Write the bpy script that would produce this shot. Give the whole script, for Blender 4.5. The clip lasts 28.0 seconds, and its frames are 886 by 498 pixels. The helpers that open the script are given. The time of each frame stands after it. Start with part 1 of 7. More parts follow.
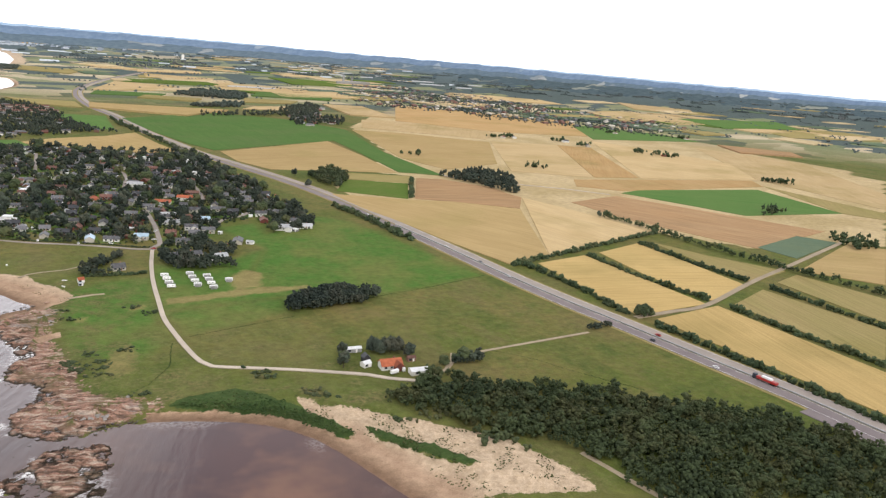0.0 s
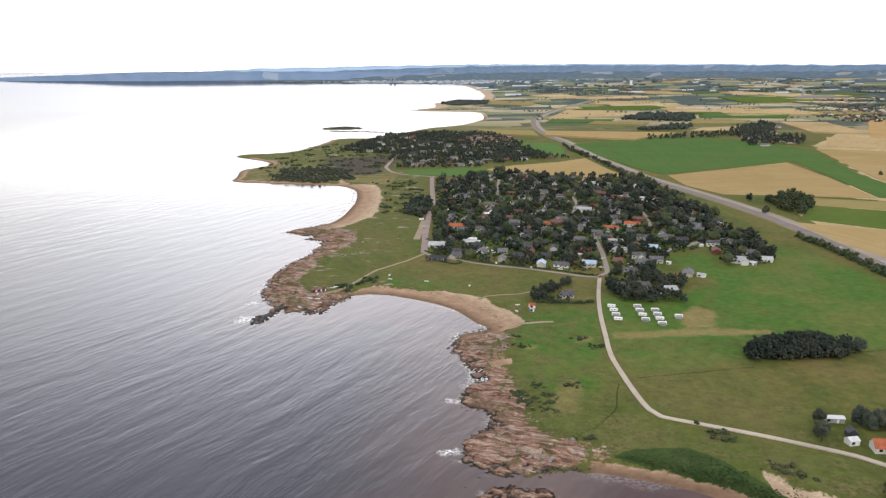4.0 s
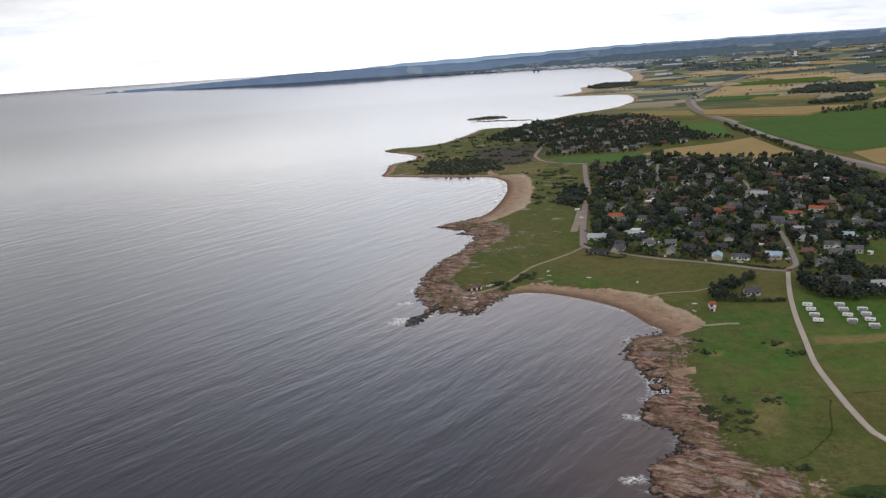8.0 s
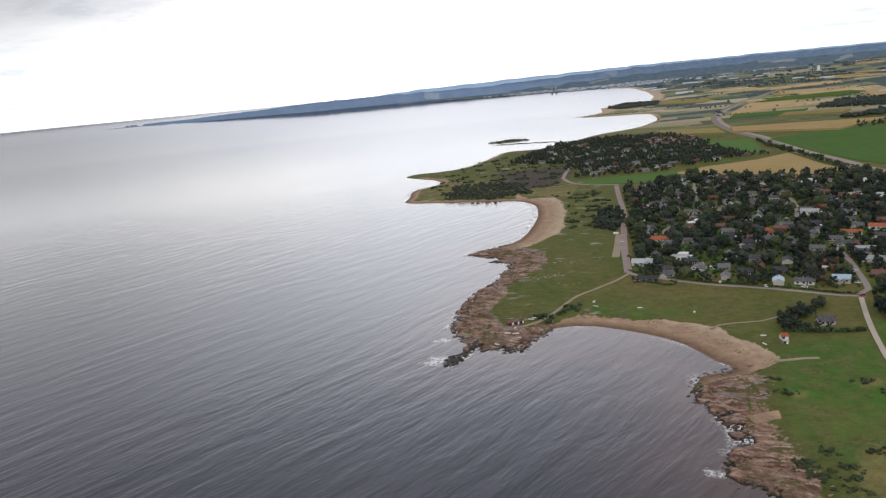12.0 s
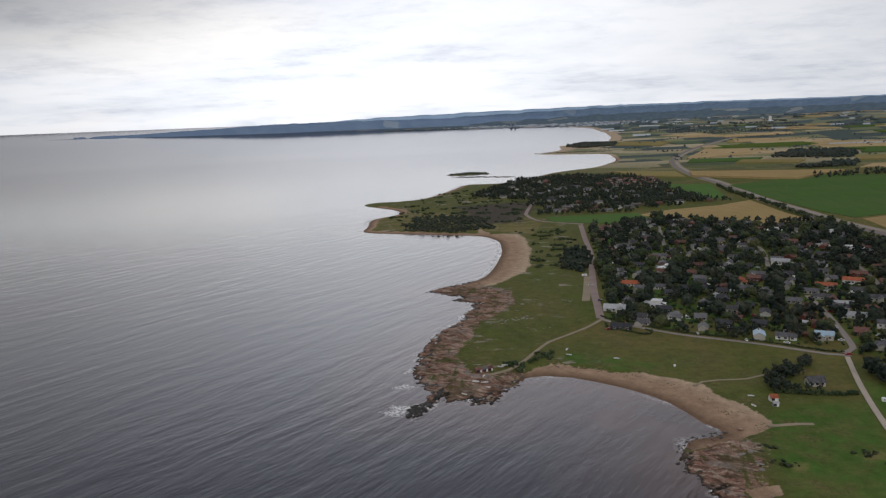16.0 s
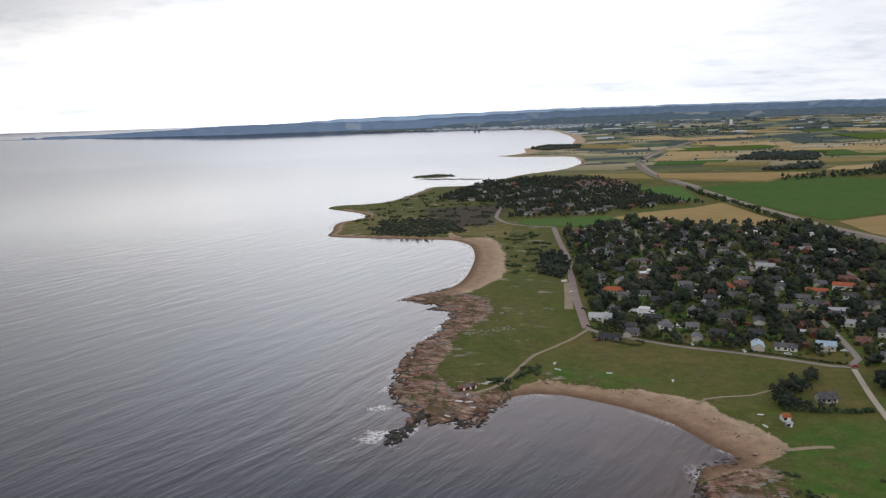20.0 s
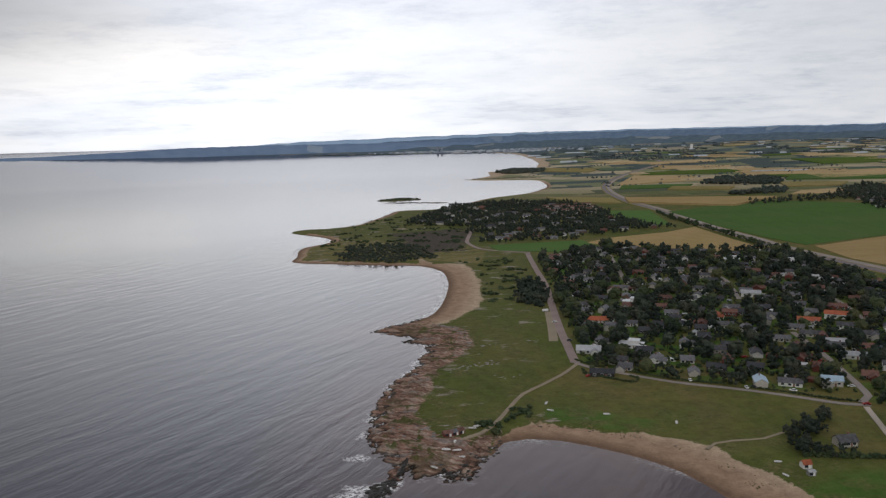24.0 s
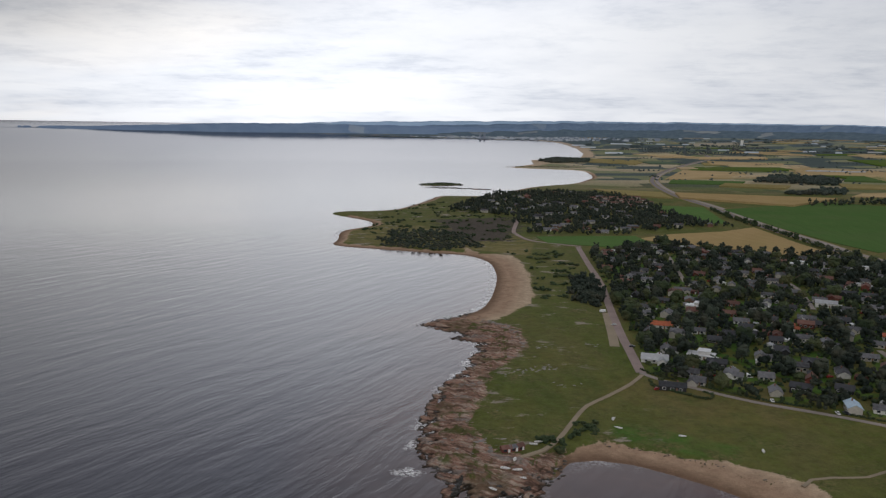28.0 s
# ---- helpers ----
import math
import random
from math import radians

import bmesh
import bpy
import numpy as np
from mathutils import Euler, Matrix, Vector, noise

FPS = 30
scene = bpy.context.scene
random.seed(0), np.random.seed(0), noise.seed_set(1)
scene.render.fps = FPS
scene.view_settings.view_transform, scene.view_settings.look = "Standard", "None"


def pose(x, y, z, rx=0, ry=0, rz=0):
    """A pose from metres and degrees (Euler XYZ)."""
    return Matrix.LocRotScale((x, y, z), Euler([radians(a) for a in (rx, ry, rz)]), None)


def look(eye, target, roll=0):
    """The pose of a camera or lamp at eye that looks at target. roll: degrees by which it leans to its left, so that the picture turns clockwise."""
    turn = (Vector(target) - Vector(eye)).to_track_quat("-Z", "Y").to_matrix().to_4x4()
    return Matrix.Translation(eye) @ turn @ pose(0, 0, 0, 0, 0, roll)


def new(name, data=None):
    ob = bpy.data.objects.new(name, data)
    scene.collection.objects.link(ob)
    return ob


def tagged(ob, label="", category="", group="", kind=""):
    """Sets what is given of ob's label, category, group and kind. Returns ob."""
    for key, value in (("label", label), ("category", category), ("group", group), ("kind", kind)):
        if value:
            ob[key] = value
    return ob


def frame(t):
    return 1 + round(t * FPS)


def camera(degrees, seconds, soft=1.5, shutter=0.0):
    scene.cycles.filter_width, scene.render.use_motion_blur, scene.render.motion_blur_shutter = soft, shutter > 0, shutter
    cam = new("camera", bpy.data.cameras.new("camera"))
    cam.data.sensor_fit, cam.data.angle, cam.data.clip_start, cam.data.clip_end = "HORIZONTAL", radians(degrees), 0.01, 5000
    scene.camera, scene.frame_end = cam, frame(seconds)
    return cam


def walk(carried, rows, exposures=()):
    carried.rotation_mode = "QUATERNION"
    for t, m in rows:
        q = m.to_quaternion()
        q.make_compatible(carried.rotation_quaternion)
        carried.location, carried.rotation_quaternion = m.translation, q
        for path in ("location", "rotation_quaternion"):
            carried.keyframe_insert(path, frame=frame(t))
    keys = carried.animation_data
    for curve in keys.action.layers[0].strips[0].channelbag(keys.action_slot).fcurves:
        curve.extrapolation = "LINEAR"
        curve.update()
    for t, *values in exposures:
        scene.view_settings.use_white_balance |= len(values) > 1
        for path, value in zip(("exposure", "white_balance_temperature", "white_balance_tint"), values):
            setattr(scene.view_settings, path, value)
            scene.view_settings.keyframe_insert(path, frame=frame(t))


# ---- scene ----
# ---- camera ----
cam = camera(59.51, 28.0, 1.3)
# seconds, eye, yaw to the left of north, pitch, roll (degrees)
PATH = [
    (0, 13.01, -762.96, 179.92, -32.637, -13.650, 4.829),
    (0.5, 15.13, -757.54, 179.78, -26.761, -13.641, 4.159),
    (1, 16.76, -751.51, 179.47, -23.008, -14.320, 5.178),
    (1.5, 16.94, -745.06, 179.45, -18.937, -14.147, 5.545),
    (2, 17.81, -739.31, 178.80, -13.214, -13.419, 7.148),
    (2.5, 18.17, -732.76, 177.71, -7.100, -13.731, 8.226),
    (3, 18.41, -726.58, 176.38, -1.847, -13.653, 4.977),
    (3.5, 17.49, -722.19, 176.18, -0.558, -13.583, 1.695),
    (4, 15.55, -717.37, 176.23, -0.209, -13.317, -0.194),
    (4.5, 14.03, -712.17, 176.42, 3.282, -12.197, -1.352),
    (6.5, 9.30, -693.30, 172.73, 6.366, -12.541, -5.269),
    (7, 7.04, -688.03, 172.73, 5.353, -13.456, -5.046),
    (7.5, 4.72, -683.34, 172.43, 7.924, -13.413, -4.898),
    (8, 2.55, -678.85, 171.93, 10.782, -13.729, -3.915),
    (8.5, 0.76, -674.43, 171.65, 11.880, -13.888, -3.483),
    (9, -1.25, -669.51, 171.46, 9.756, -13.015, -2.483),
    (9.5, -3.73, -664.48, 170.65, 8.198, -12.367, -0.901),
    (10, -6.75, -659.75, 170.47, 8.073, -12.288, 0.049),
    (10.5, -10.24, -655.03, 169.41, 9.484, -12.306, -0.847),
    (11, -12.58, -649.14, 168.16, 12.201, -12.362, -2.218),
    (11.5, -14.87, -643.34, 167.22, 12.740, -12.472, -4.336),
    (12, -17.69, -637.97, 166.92, 12.064, -11.766, -5.517),
    (12.5, -20.09, -632.90, 166.33, 11.665, -11.339, -5.143),
    (14.5, -28.79, -613.40, 165.43, 9.943, -8.641, -3.440),
    (15, -31.33, -609.02, 165.16, 8.673, -8.821, -2.345),
    (15.5, -33.59, -604.18, 164.77, 8.011, -9.704, -1.989),
    (16, -35.74, -599.35, 164.54, 8.244, -9.802, -2.237),
    (16.5, -38.05, -594.12, 163.85, 8.688, -10.325, -2.319),
    (17, -40.13, -589.24, 162.97, 8.628, -10.689, -3.443),
    (17.5, -41.72, -583.85, 161.92, 8.335, -10.851, -3.770),
    (18, -43.95, -578.59, 161.47, 7.218, -11.209, -3.351),
    (18.5, -46.20, -573.44, 160.99, 6.420, -11.251, -3.440),
    (19, -48.13, -568.49, 160.93, 6.045, -10.912, -2.886),
    (19.5, -50.00, -563.07, 160.58, 5.709, -10.267, -2.425),
    (20, -51.91, -557.68, 159.57, 5.347, -9.688, -1.912),
    (20.5, -53.61, -553.04, 158.99, 4.600, -9.289, -1.627),
    (21, -55.82, -547.68, 158.71, 3.531, -8.943, -1.676),
    (21.5, -57.80, -543.32, 158.65, 2.897, -8.676, -1.765),
    (23.5, -65.84, -522.70, 157.36, 3.766, -7.977, -1.693),
    (24, -67.50, -518.56, 157.27, 2.376, -8.058, -1.609),
    (24.5, -69.91, -513.86, 157.65, 1.721, -7.963, -0.585),
    (25, -72.51, -509.12, 157.42, 2.029, -8.258, 0.187),
    (25.5, -74.77, -504.01, 157.40, 3.357, -8.641, 0.541),
    (26, -76.24, -499.68, 156.61, 4.315, -8.983, 0.118),
    (26.5, -78.04, -494.53, 156.01, 4.308, -9.460, 0.289),
    (27, -79.73, -489.21, 155.65, 3.729, -9.713, -0.060),
    (27.5, -82.21, -483.96, 155.07, 3.567, -9.697, 0.044),
    (28, -85.17, -477.82, 155.41, 4.933, -9.131, 0.783),
]


def aim(x, y, z, yaw, pitch, roll):
    a, b = radians(yaw), radians(pitch)
    ahead = Vector((-math.sin(a) * math.cos(b), math.cos(a) * math.cos(b), math.sin(b)))
    return look((x, y, z), Vector((x, y, z)) + ahead * 100, roll)


EXPOSURES = [(0.0, 0.52, 6500, 10), (2.0, 0.64, 6500, 10), (3.0, 0.6, 6500, 10), (4.0, 0.26, 6400, 10), (5.0, -0.1, 6400, 10), (7.0, -0.55, 6250, 10), (9.0, -0.43, 6250, 10), (12.0, -0.34, 6250, 10), (15.0, -0.97, 6250, 10), (17.0, -0.94, 6250, 10), (18.0, -1.0, 6250, 10), (19.0, -0.6, 6250, 10), (20.0, -0.56, 6250, 10), (21.0, -0.56, 6250, 10), (25.0, -1.02, 6250, 10), (28.0, -1.02, 6250, 10)]
walk(cam, [(t, aim(*row)) for t, *row in PATH], EXPOSURES)

# ---- sky, sun ----
SUN_AZIMUTH, SUN_HEIGHT = -17.0, 18.0  # degrees to the right of north, above the horizon
world = bpy.data.worlds.new("sky")
scene.world = world
world.use_nodes = True


class Nodes:
    """A short way to write node trees: nodes.add(type, socket=value or other node's output)."""

    def __init__(self, tree):
        self.tree = tree
        tree.nodes.clear()

    def add(self, kind, settings=None, out=0, **links):
        node = self.tree.nodes.new("ShaderNode" + kind)
        for key, value in (settings or {}).items():
            setattr(node, key, value)
        for key, value in links.items():
            socket = node.inputs[int(key[1:])] if key[0] == "i" and key[1:].isdigit() else node.inputs[key.replace("_", " ")]
            if isinstance(value, bpy.types.NodeSocket):
                self.tree.links.new(value, socket)
            else:
                socket.default_value = value
        return node.outputs[out]

    def math(self, op, a, b=0.0, c=0.0, clamp=False):
        return self.add("Math", {"operation": op, "use_clamp": clamp}, i0=a, i1=b, i2=c)

    def vec(self, op, a, b=(0, 0, 0), out=0):
        return self.add("VectorMath", {"operation": op}, out, i0=a, i1=b)

    def ramp(self, fac, low, high, to_low=0.0, to_high=1.0):
        return self.add("MapRange", {"clamp": True}, Value=fac, From_Min=low, From_Max=high, To_Min=to_low, To_Max=to_high)

    def mix(self, fac, a, b):
        a, b = ((*v, 1) if isinstance(v, tuple) and len(v) == 3 else v for v in (a, b))
        return self.add("Mix", {"data_type": "RGBA"}, 2, i0=fac, i6=a, i7=b)

    def tint(self, a, b, op="MULTIPLY", fac=1.0):
        a, b = ((*v, 1) if isinstance(v, tuple) and len(v) == 3 else v for v in (a, b))
        return self.add("Mix", {"data_type": "RGBA", "blend_type": op}, 2, i0=fac, i6=a, i7=b)

    def noise(self, at, scale, detail=4.0, rough=0.55, out=0):
        return self.add("TexNoise", None, out, Vector=at, Scale=scale, Detail=detail, Roughness=rough)

    def grey(self, value):
        return self.add("CombineColor", None, 0, i0=value, i1=value, i2=value)


n = Nodes(world.node_tree)
way = n.add("TexCoord")
sky = n.tree.nodes.new("ShaderNodeTexSky")
sky.sky_type, sky.sun_disc = "NISHITA", False
sky.sun_elevation, sky.sun_rotation = radians(SUN_HEIGHT), radians(SUN_AZIMUTH)
sky.dust_density = 2.0
part_xyz = n.tree.nodes.new("ShaderNodeSeparateXYZ")
n.tree.links.new(way, part_xyz.inputs[0])
rise_z = n.math("ADD", n.math("MAXIMUM", part_xyz.outputs[2], 0.0), 0.11)
cloud_x = n.math("DIVIDE", part_xyz.outputs[0], rise_z)
cloud_y = n.math("DIVIDE", part_xyz.outputs[1], rise_z)
cloud_at = n.add("CombineXYZ", None, 0, i0=n.math("MULTIPLY", cloud_x, 0.9), i1=cloud_y, i2=3.7)
sheet = n.noise(cloud_at, 0.62, 7.0, 0.62)
streak = n.noise(cloud_at, 2.1, 7.0, 0.68)
aim_sun = (
    math.sin(radians(SUN_AZIMUTH)) * math.cos(radians(SUN_HEIGHT)),
    math.cos(radians(SUN_AZIMUTH)) * math.cos(radians(SUN_HEIGHT)),
    math.sin(radians(SUN_HEIGHT)),
)
near_sun = n.vec("DOT_PRODUCT", n.vec("NORMALIZE", way), aim_sun, 1)
halo = n.math("POWER", n.math("MAXIMUM", near_sun, 0.0), 5.0)
core = n.math("POWER", n.math("MAXIMUM", near_sun, 0.0), 25.0)
shine = n.math("ADD", n.math("MULTIPLY", halo, 0.70), n.math("MULTIPLY", core, 0.92))
# the western sky, where darker cloud lies, is dimmed to darken the sea's reflection
west_dim = n.math("MULTIPLY", n.ramp(part_xyz.outputs[2], 0.06, 0.15, 0.2, 1.0), n.ramp(part_xyz.outputs[2], 0.18, 0.32, 1.0, 0.72))
# the cloud sheet is dimmed higher up to darken the sea; the unseen south is brightened to light the land
low_sky = n.math("ADD", n.ramp(part_xyz.outputs[2], 0.28, 0.50, 1.0, 0.53), n.ramp(part_xyz.outputs[2], 0.0, 0.12, 0.06, 0.0))
upper = n.mix(n.ramp(part_xyz.outputs[2], 0.12, 0.42), (1.0, 1.0, 1.0), (0.91, 0.93, 1.04))
south = n.ramp(part_xyz.outputs[1], 0.3, -0.6, 0.0, 0.9)
thick = n.math("ADD", n.math("MULTIPLY", n.ramp(sheet, 0.42, 0.66), n.ramp(streak, 0.35, 0.62, 0.3, 0.8)), n.ramp(streak, 0.52, 0.68, 0.0, 0.3), 0.0, True)
bright = n.math("MULTIPLY", n.math("ADD", shine, 1.04), n.ramp(thick, 0.0, 1.0, 1.14, 0.88))
bright = n.math("MULTIPLY", bright, n.math("MULTIPLY", low_sky, n.math("SUBTRACT", 1.04, n.math("MULTIPLY", n.ramp(part_xyz.outputs[0], -0.60, 0.08, 0.66, 0.0), west_dim))))
cloud = n.tint(n.tint(n.mix(thick, (0.99, 0.985, 0.99), (0.90, 0.93, 1.0)), upper), n.grey(bright))
cloud = n.tint(cloud, n.tint((1.08, 1.0, 0.89), n.grey(south)), "ADD")
clear = n.tint(sky.outputs[0], (0.12, 0.12, 0.12))
veil = n.ramp(n.noise(cloud_at, 0.22, 4.0, 0.5), 0.25, 0.5, 0.82, 1.0)
back = n.add("Background", None, 0, Color=n.mix(veil, clear, cloud), Strength=1.0)
n.tree.links.new(back, n.tree.nodes.new("ShaderNodeOutputWorld").inputs[0])

sun_data = bpy.data.lights.new("sun", "SUN")
sun_data.energy, sun_data.angle, sun_data.color = 0.4, radians(60.0), (1.0, 0.96, 0.90)
sun = new("sun", sun_data)
sun.matrix_world = look(Vector(aim_sun) * 900, (0, 0, 0))

# ---- materials ----
def material(name, build, rough=0.9, metal=0.0, spec=0.3):
    """A Principled material; build(nodes) returns colour, and optionally height of the relief in metres and roughness."""
    m = bpy.data.materials.new(name)
    m.use_nodes = True
    k = Nodes(m.node_tree)
    made = build(k)
    made = made if isinstance(made, tuple) else (made,)
    links = {"Base_Color": made[0], "Roughness": made[2] if len(made) > 2 else rough, "Metallic": metal, "Specular_IOR_Level": spec}
    if len(made) > 1 and made[1] is not None:
        links["Normal"] = k.add("Bump", None, 0, Strength=1.0, Distance=1.0, Height=made[1])
    bsdf = k.add("BsdfPrincipled", None, 0, **links)
    k.tree.links.new(bsdf, k.tree.nodes.new("ShaderNodeOutputMaterial").inputs[0])
    return m


def ground_at(k):
    return k.add("NewGeometry")


def plain(name, colour, rough=0.8, metal=0.0, spread=0.25, scale=0.6):
    """A painted, plastered or coated surface with blotches, fine grain and a tone of its own for each object."""

    def build(k):
        at = k.add("TexCoord", None, 3)
        own = k.add("ObjectInfo", None, 5)
        tone = k.math("ADD", k.ramp(k.noise(at, scale), 0.3, 0.7, 1 - spread, 1 + spread * 0.6), k.ramp(own, 0, 1, -spread, spread))
        grain = k.ramp(k.noise(at, scale * 14, 2.0), 0.3, 0.7, 0.93, 1.05)
        return k.tint(tuple(colour), k.grey(k.math("MULTIPLY", tone, grain)))

    return material(name, build, rough, metal)


def crop(name, main, other, rows=0.5, depth=0.12, third=(0.27, 0.22, 0.085)):
    """A standing or cut crop: drilled rows, tramlines and broad patches of riper or thinner growth."""

    def build(k):
        at = ground_at(k)
        turn = k.math("MULTIPLY", k.add("ObjectInfo", None, 5), 3.14)
        turned = k.add("VectorRotate", {"rotation_type": "Z_AXIS"}, 0, Vector=at, Angle=turn)
        drill = k.noise(k.vec("MULTIPLY", turned, (1, 0.03, 1)), 0.55, 3.0)
        broad = k.noise(at, 0.012, 5.0, 0.6)
        mid = k.noise(k.vec("MULTIPLY", turned, (1, 0.2, 1)), 0.05, 4.0, 0.65)
        fine = k.noise(at, 0.8, 3.0)
        blend = k.math("ADD", k.ramp(broad, 0.3, 0.7, 0, 0.65), k.ramp(mid, 0.35, 0.7, 0, 0.45))
        lane = k.math("FRACT", k.math("MULTIPLY", k.vec("DOT_PRODUCT", turned, (1, 0, 0), 1), 1 / 22.0))
        lanes = k.ramp(k.math("ABSOLUTE", k.math("SUBTRACT", lane, 0.5)), 0.0, 0.05, 1 - 0.2 * rows, 1.0)
        tone = k.math("MULTIPLY", k.math("MULTIPLY", k.ramp(drill, 0.3, 0.7, 1 - 0.25 * rows, 1 + 0.2 * rows), lanes), k.ramp(fine, 0.3, 0.7, 0.9, 1.08))
        green = k.noise(at, 0.007, 4.0, 0.6)
        own = k.ramp(k.add("ObjectInfo", None, 5), 0, 1, 0.9, 1.1)
        colour = k.tint(k.mix(k.ramp(green, 0.5, 0.68, 0, 0.5), k.mix(blend, main, other), third), k.grey(k.math("MULTIPLY", tone, own)))
        return colour, k.math("MULTIPLY", drill, depth)

    return material(name, build, 1.0, 0.0, 0.0)


MAT = {
    "wheat": crop("ripe_wheat", (0.40, 0.295, 0.145), (0.34, 0.245, 0.115)),
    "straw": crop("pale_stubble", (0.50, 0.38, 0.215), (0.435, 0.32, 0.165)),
    "barley": crop("brown_barley", (0.40, 0.255, 0.115), (0.46, 0.32, 0.16)),
    "tilled": crop("tilled_soil", (0.37, 0.235, 0.125), (0.31, 0.205, 0.115), 0.9, third=(0.37, 0.26, 0.15)),
    "hay": crop("dry_hay_meadow", (0.34, 0.265, 0.125), (0.265, 0.235, 0.095)),
    "green": crop("green_crop", (0.088, 0.166, 0.050), (0.110, 0.178, 0.058), 0.4, third=(0.125, 0.165, 0.07)),
    # these two greyer crops paint haze onto the far fields
    "pale": crop("hazed_stubble", (0.56, 0.46, 0.30), (0.48, 0.37, 0.21)),
    "cabbage": crop("cabbage_and_hazed_crop", (0.10, 0.145, 0.10), (0.13, 0.17, 0.11), 0.3, third=(0.16, 0.18, 0.10)),
    "gold": crop("golden_oat_stubble", (0.50, 0.365, 0.16), (0.435, 0.31, 0.13)),
    "lime": crop("mown_green_meadow", (0.09, 0.155, 0.036), (0.12, 0.16, 0.042), 0.3, third=(0.16, 0.16, 0.06)),
}


def build_ground(k):
    at = ground_at(k)
    cover = k.tree.nodes.new("ShaderNodeAttribute")
    cover.attribute_name = "cover"
    zone = k.tree.nodes.new("ShaderNodeSeparateColor")
    k.tree.links.new(cover.outputs["Color"], zone.inputs[0])
    wild = k.tree.nodes.new("ShaderNodeAttribute")
    wild.attribute_name = "wild"
    broad, mid = k.noise(at, 0.009, 5.0, 0.6), k.noise(at, 0.06, 5.0, 0.65)
    fine, tiny = k.noise(at, 0.45, 4.0, 0.7), k.noise(at, 2.2, 3.0, 0.6)
    ragged = k.math("ADD", k.ramp(mid, 0.25, 0.75, -0.25, 0.25), k.ramp(fine, 0.25, 0.75, -0.22, 0.22))

    def edge(mask):
        return k.ramp(k.math("ADD", mask, ragged), 0.44, 0.56)

    grass = k.mix(k.ramp(k.math("ADD", broad, k.ramp(mid, 0.3, 0.7, -0.06, 0.06)), 0.42, 0.58), (0.112, 0.131, 0.031), (0.166, 0.144, 0.048))
    grass = k.mix(k.ramp(mid, 0.45, 0.66, 0, 0.7), grass, (0.076, 0.114, 0.026))
    grass = k.mix(k.ramp(fine, 0.50, 0.68, 0, 0.5), grass, (0.16, 0.135, 0.062))
    wander = k.noise(k.vec("MULTIPLY", at, (1, 0.45, 1)), 0.022, 6.0, 0.7)
    grass = k.mix(k.ramp(wander, 0.51, 0.60, 0, 0.45), grass, (0.165, 0.132, 0.06))
    grass = k.mix(k.ramp(wander, 0.48, 0.39, 0, 0.5), grass, (0.066, 0.098, 0.024))
    lush = k.tree.nodes.new("ShaderNodeAttribute")
    lush.attribute_name = "lush"
    lawn = k.mix(k.ramp(mid, 0.35, 0.65), (0.068, 0.152, 0.026), (0.098, 0.150, 0.034))
    lawn = k.mix(k.ramp(broad, 0.5, 0.62, 0, 0.6), lawn, (0.165, 0.165, 0.05))
    grass = k.mix(k.ramp(k.math("ADD", lush.outputs["Fac"], k.ramp(ragged, -0.4, 0.4, -0.18, 0.18)), 0.3, 0.7), grass, lawn)
    dry = k.tree.nodes.new("ShaderNodeAttribute")
    dry.attribute_name = "dry"
    arable = k.tree.nodes.new("ShaderNodeAttribute")
    arable.attribute_name = "arable"
    grass = k.mix(k.ramp(k.math("ADD", dry.outputs["Fac"], k.ramp(ragged, -0.4, 0.4, -0.45, 0.45)), 0.35, 0.8, 0, 0.7), grass, (0.30, 0.225, 0.10))
    stubble = k.mix(k.ramp(broad, 0.4, 0.6), (0.50, 0.39, 0.22), (0.40, 0.31, 0.155))
    grass = k.mix(k.ramp(arable.outputs["Fac"], 0.4, 0.6), grass, stubble)
    # rough shore heath: tufts, bare soil and scrub
    scrub = k.mix(k.ramp(fine, 0.36, 0.58), (0.045, 0.070, 0.022), (0.21, 0.16, 0.075))
    scrub = k.mix(k.ramp(mid, 0.45, 0.7), (0.105, 0.130, 0.036), scrub)
    grass = k.mix(k.math("MULTIPLY", wild.outputs["Fac"], k.ramp(k.math("ADD", mid, ragged), 0.3, 0.7, 0.2, 1.0)), grass, scrub)
    spot = k.tree.nodes.new("ShaderNodeSeparateXYZ")
    k.tree.links.new(at, spot.inputs[0])
    ledge = k.noise(k.vec("MULTIPLY", at, (0.5, 1, 1)), 0.055, 6.0, 0.72)
    grass = k.mix(k.math("MULTIPLY", k.ramp(ledge, 0.585, 0.63), k.math("MULTIPLY", wild.outputs["Fac"], k.ramp(spot.outputs[0], -20.0, 0.0, 1.0, 0.0))), grass, (0.34, 0.29, 0.24))
    height = k.tree.nodes.new("ShaderNodeSeparateXYZ")
    k.tree.links.new(at, height.inputs[0])
    z = k.math("ADD", height.outputs[2], k.ramp(fine, 0.2, 0.8, -0.12, 0.12))
    sand = k.mix(k.ramp(mid, 0.35, 0.65), (0.44, 0.306, 0.205), (0.36, 0.242, 0.16))
    sand = k.mix(k.ramp(fine, 0.55, 0.72, 0, 0.45), sand, (0.26, 0.175, 0.105))
    sand = k.mix(k.ramp(z, 1.1, 2.2, 0, 0.9), sand, k.mix(k.ramp(fine, 0.4, 0.6), (0.58, 0.455, 0.32), (0.47, 0.36, 0.24)))
    sand = k.mix(k.ramp(z, 0.15, 0.75, 0.85, 0.0), sand, (0.17, 0.105, 0.066))
    # pink gneiss, banded along the shore, with dark weed at the water and turf in its hollows
    band = k.noise(k.vec("MULTIPLY", at, (0.9, 0.28, 1)), 0.16, 6.0, 0.72)
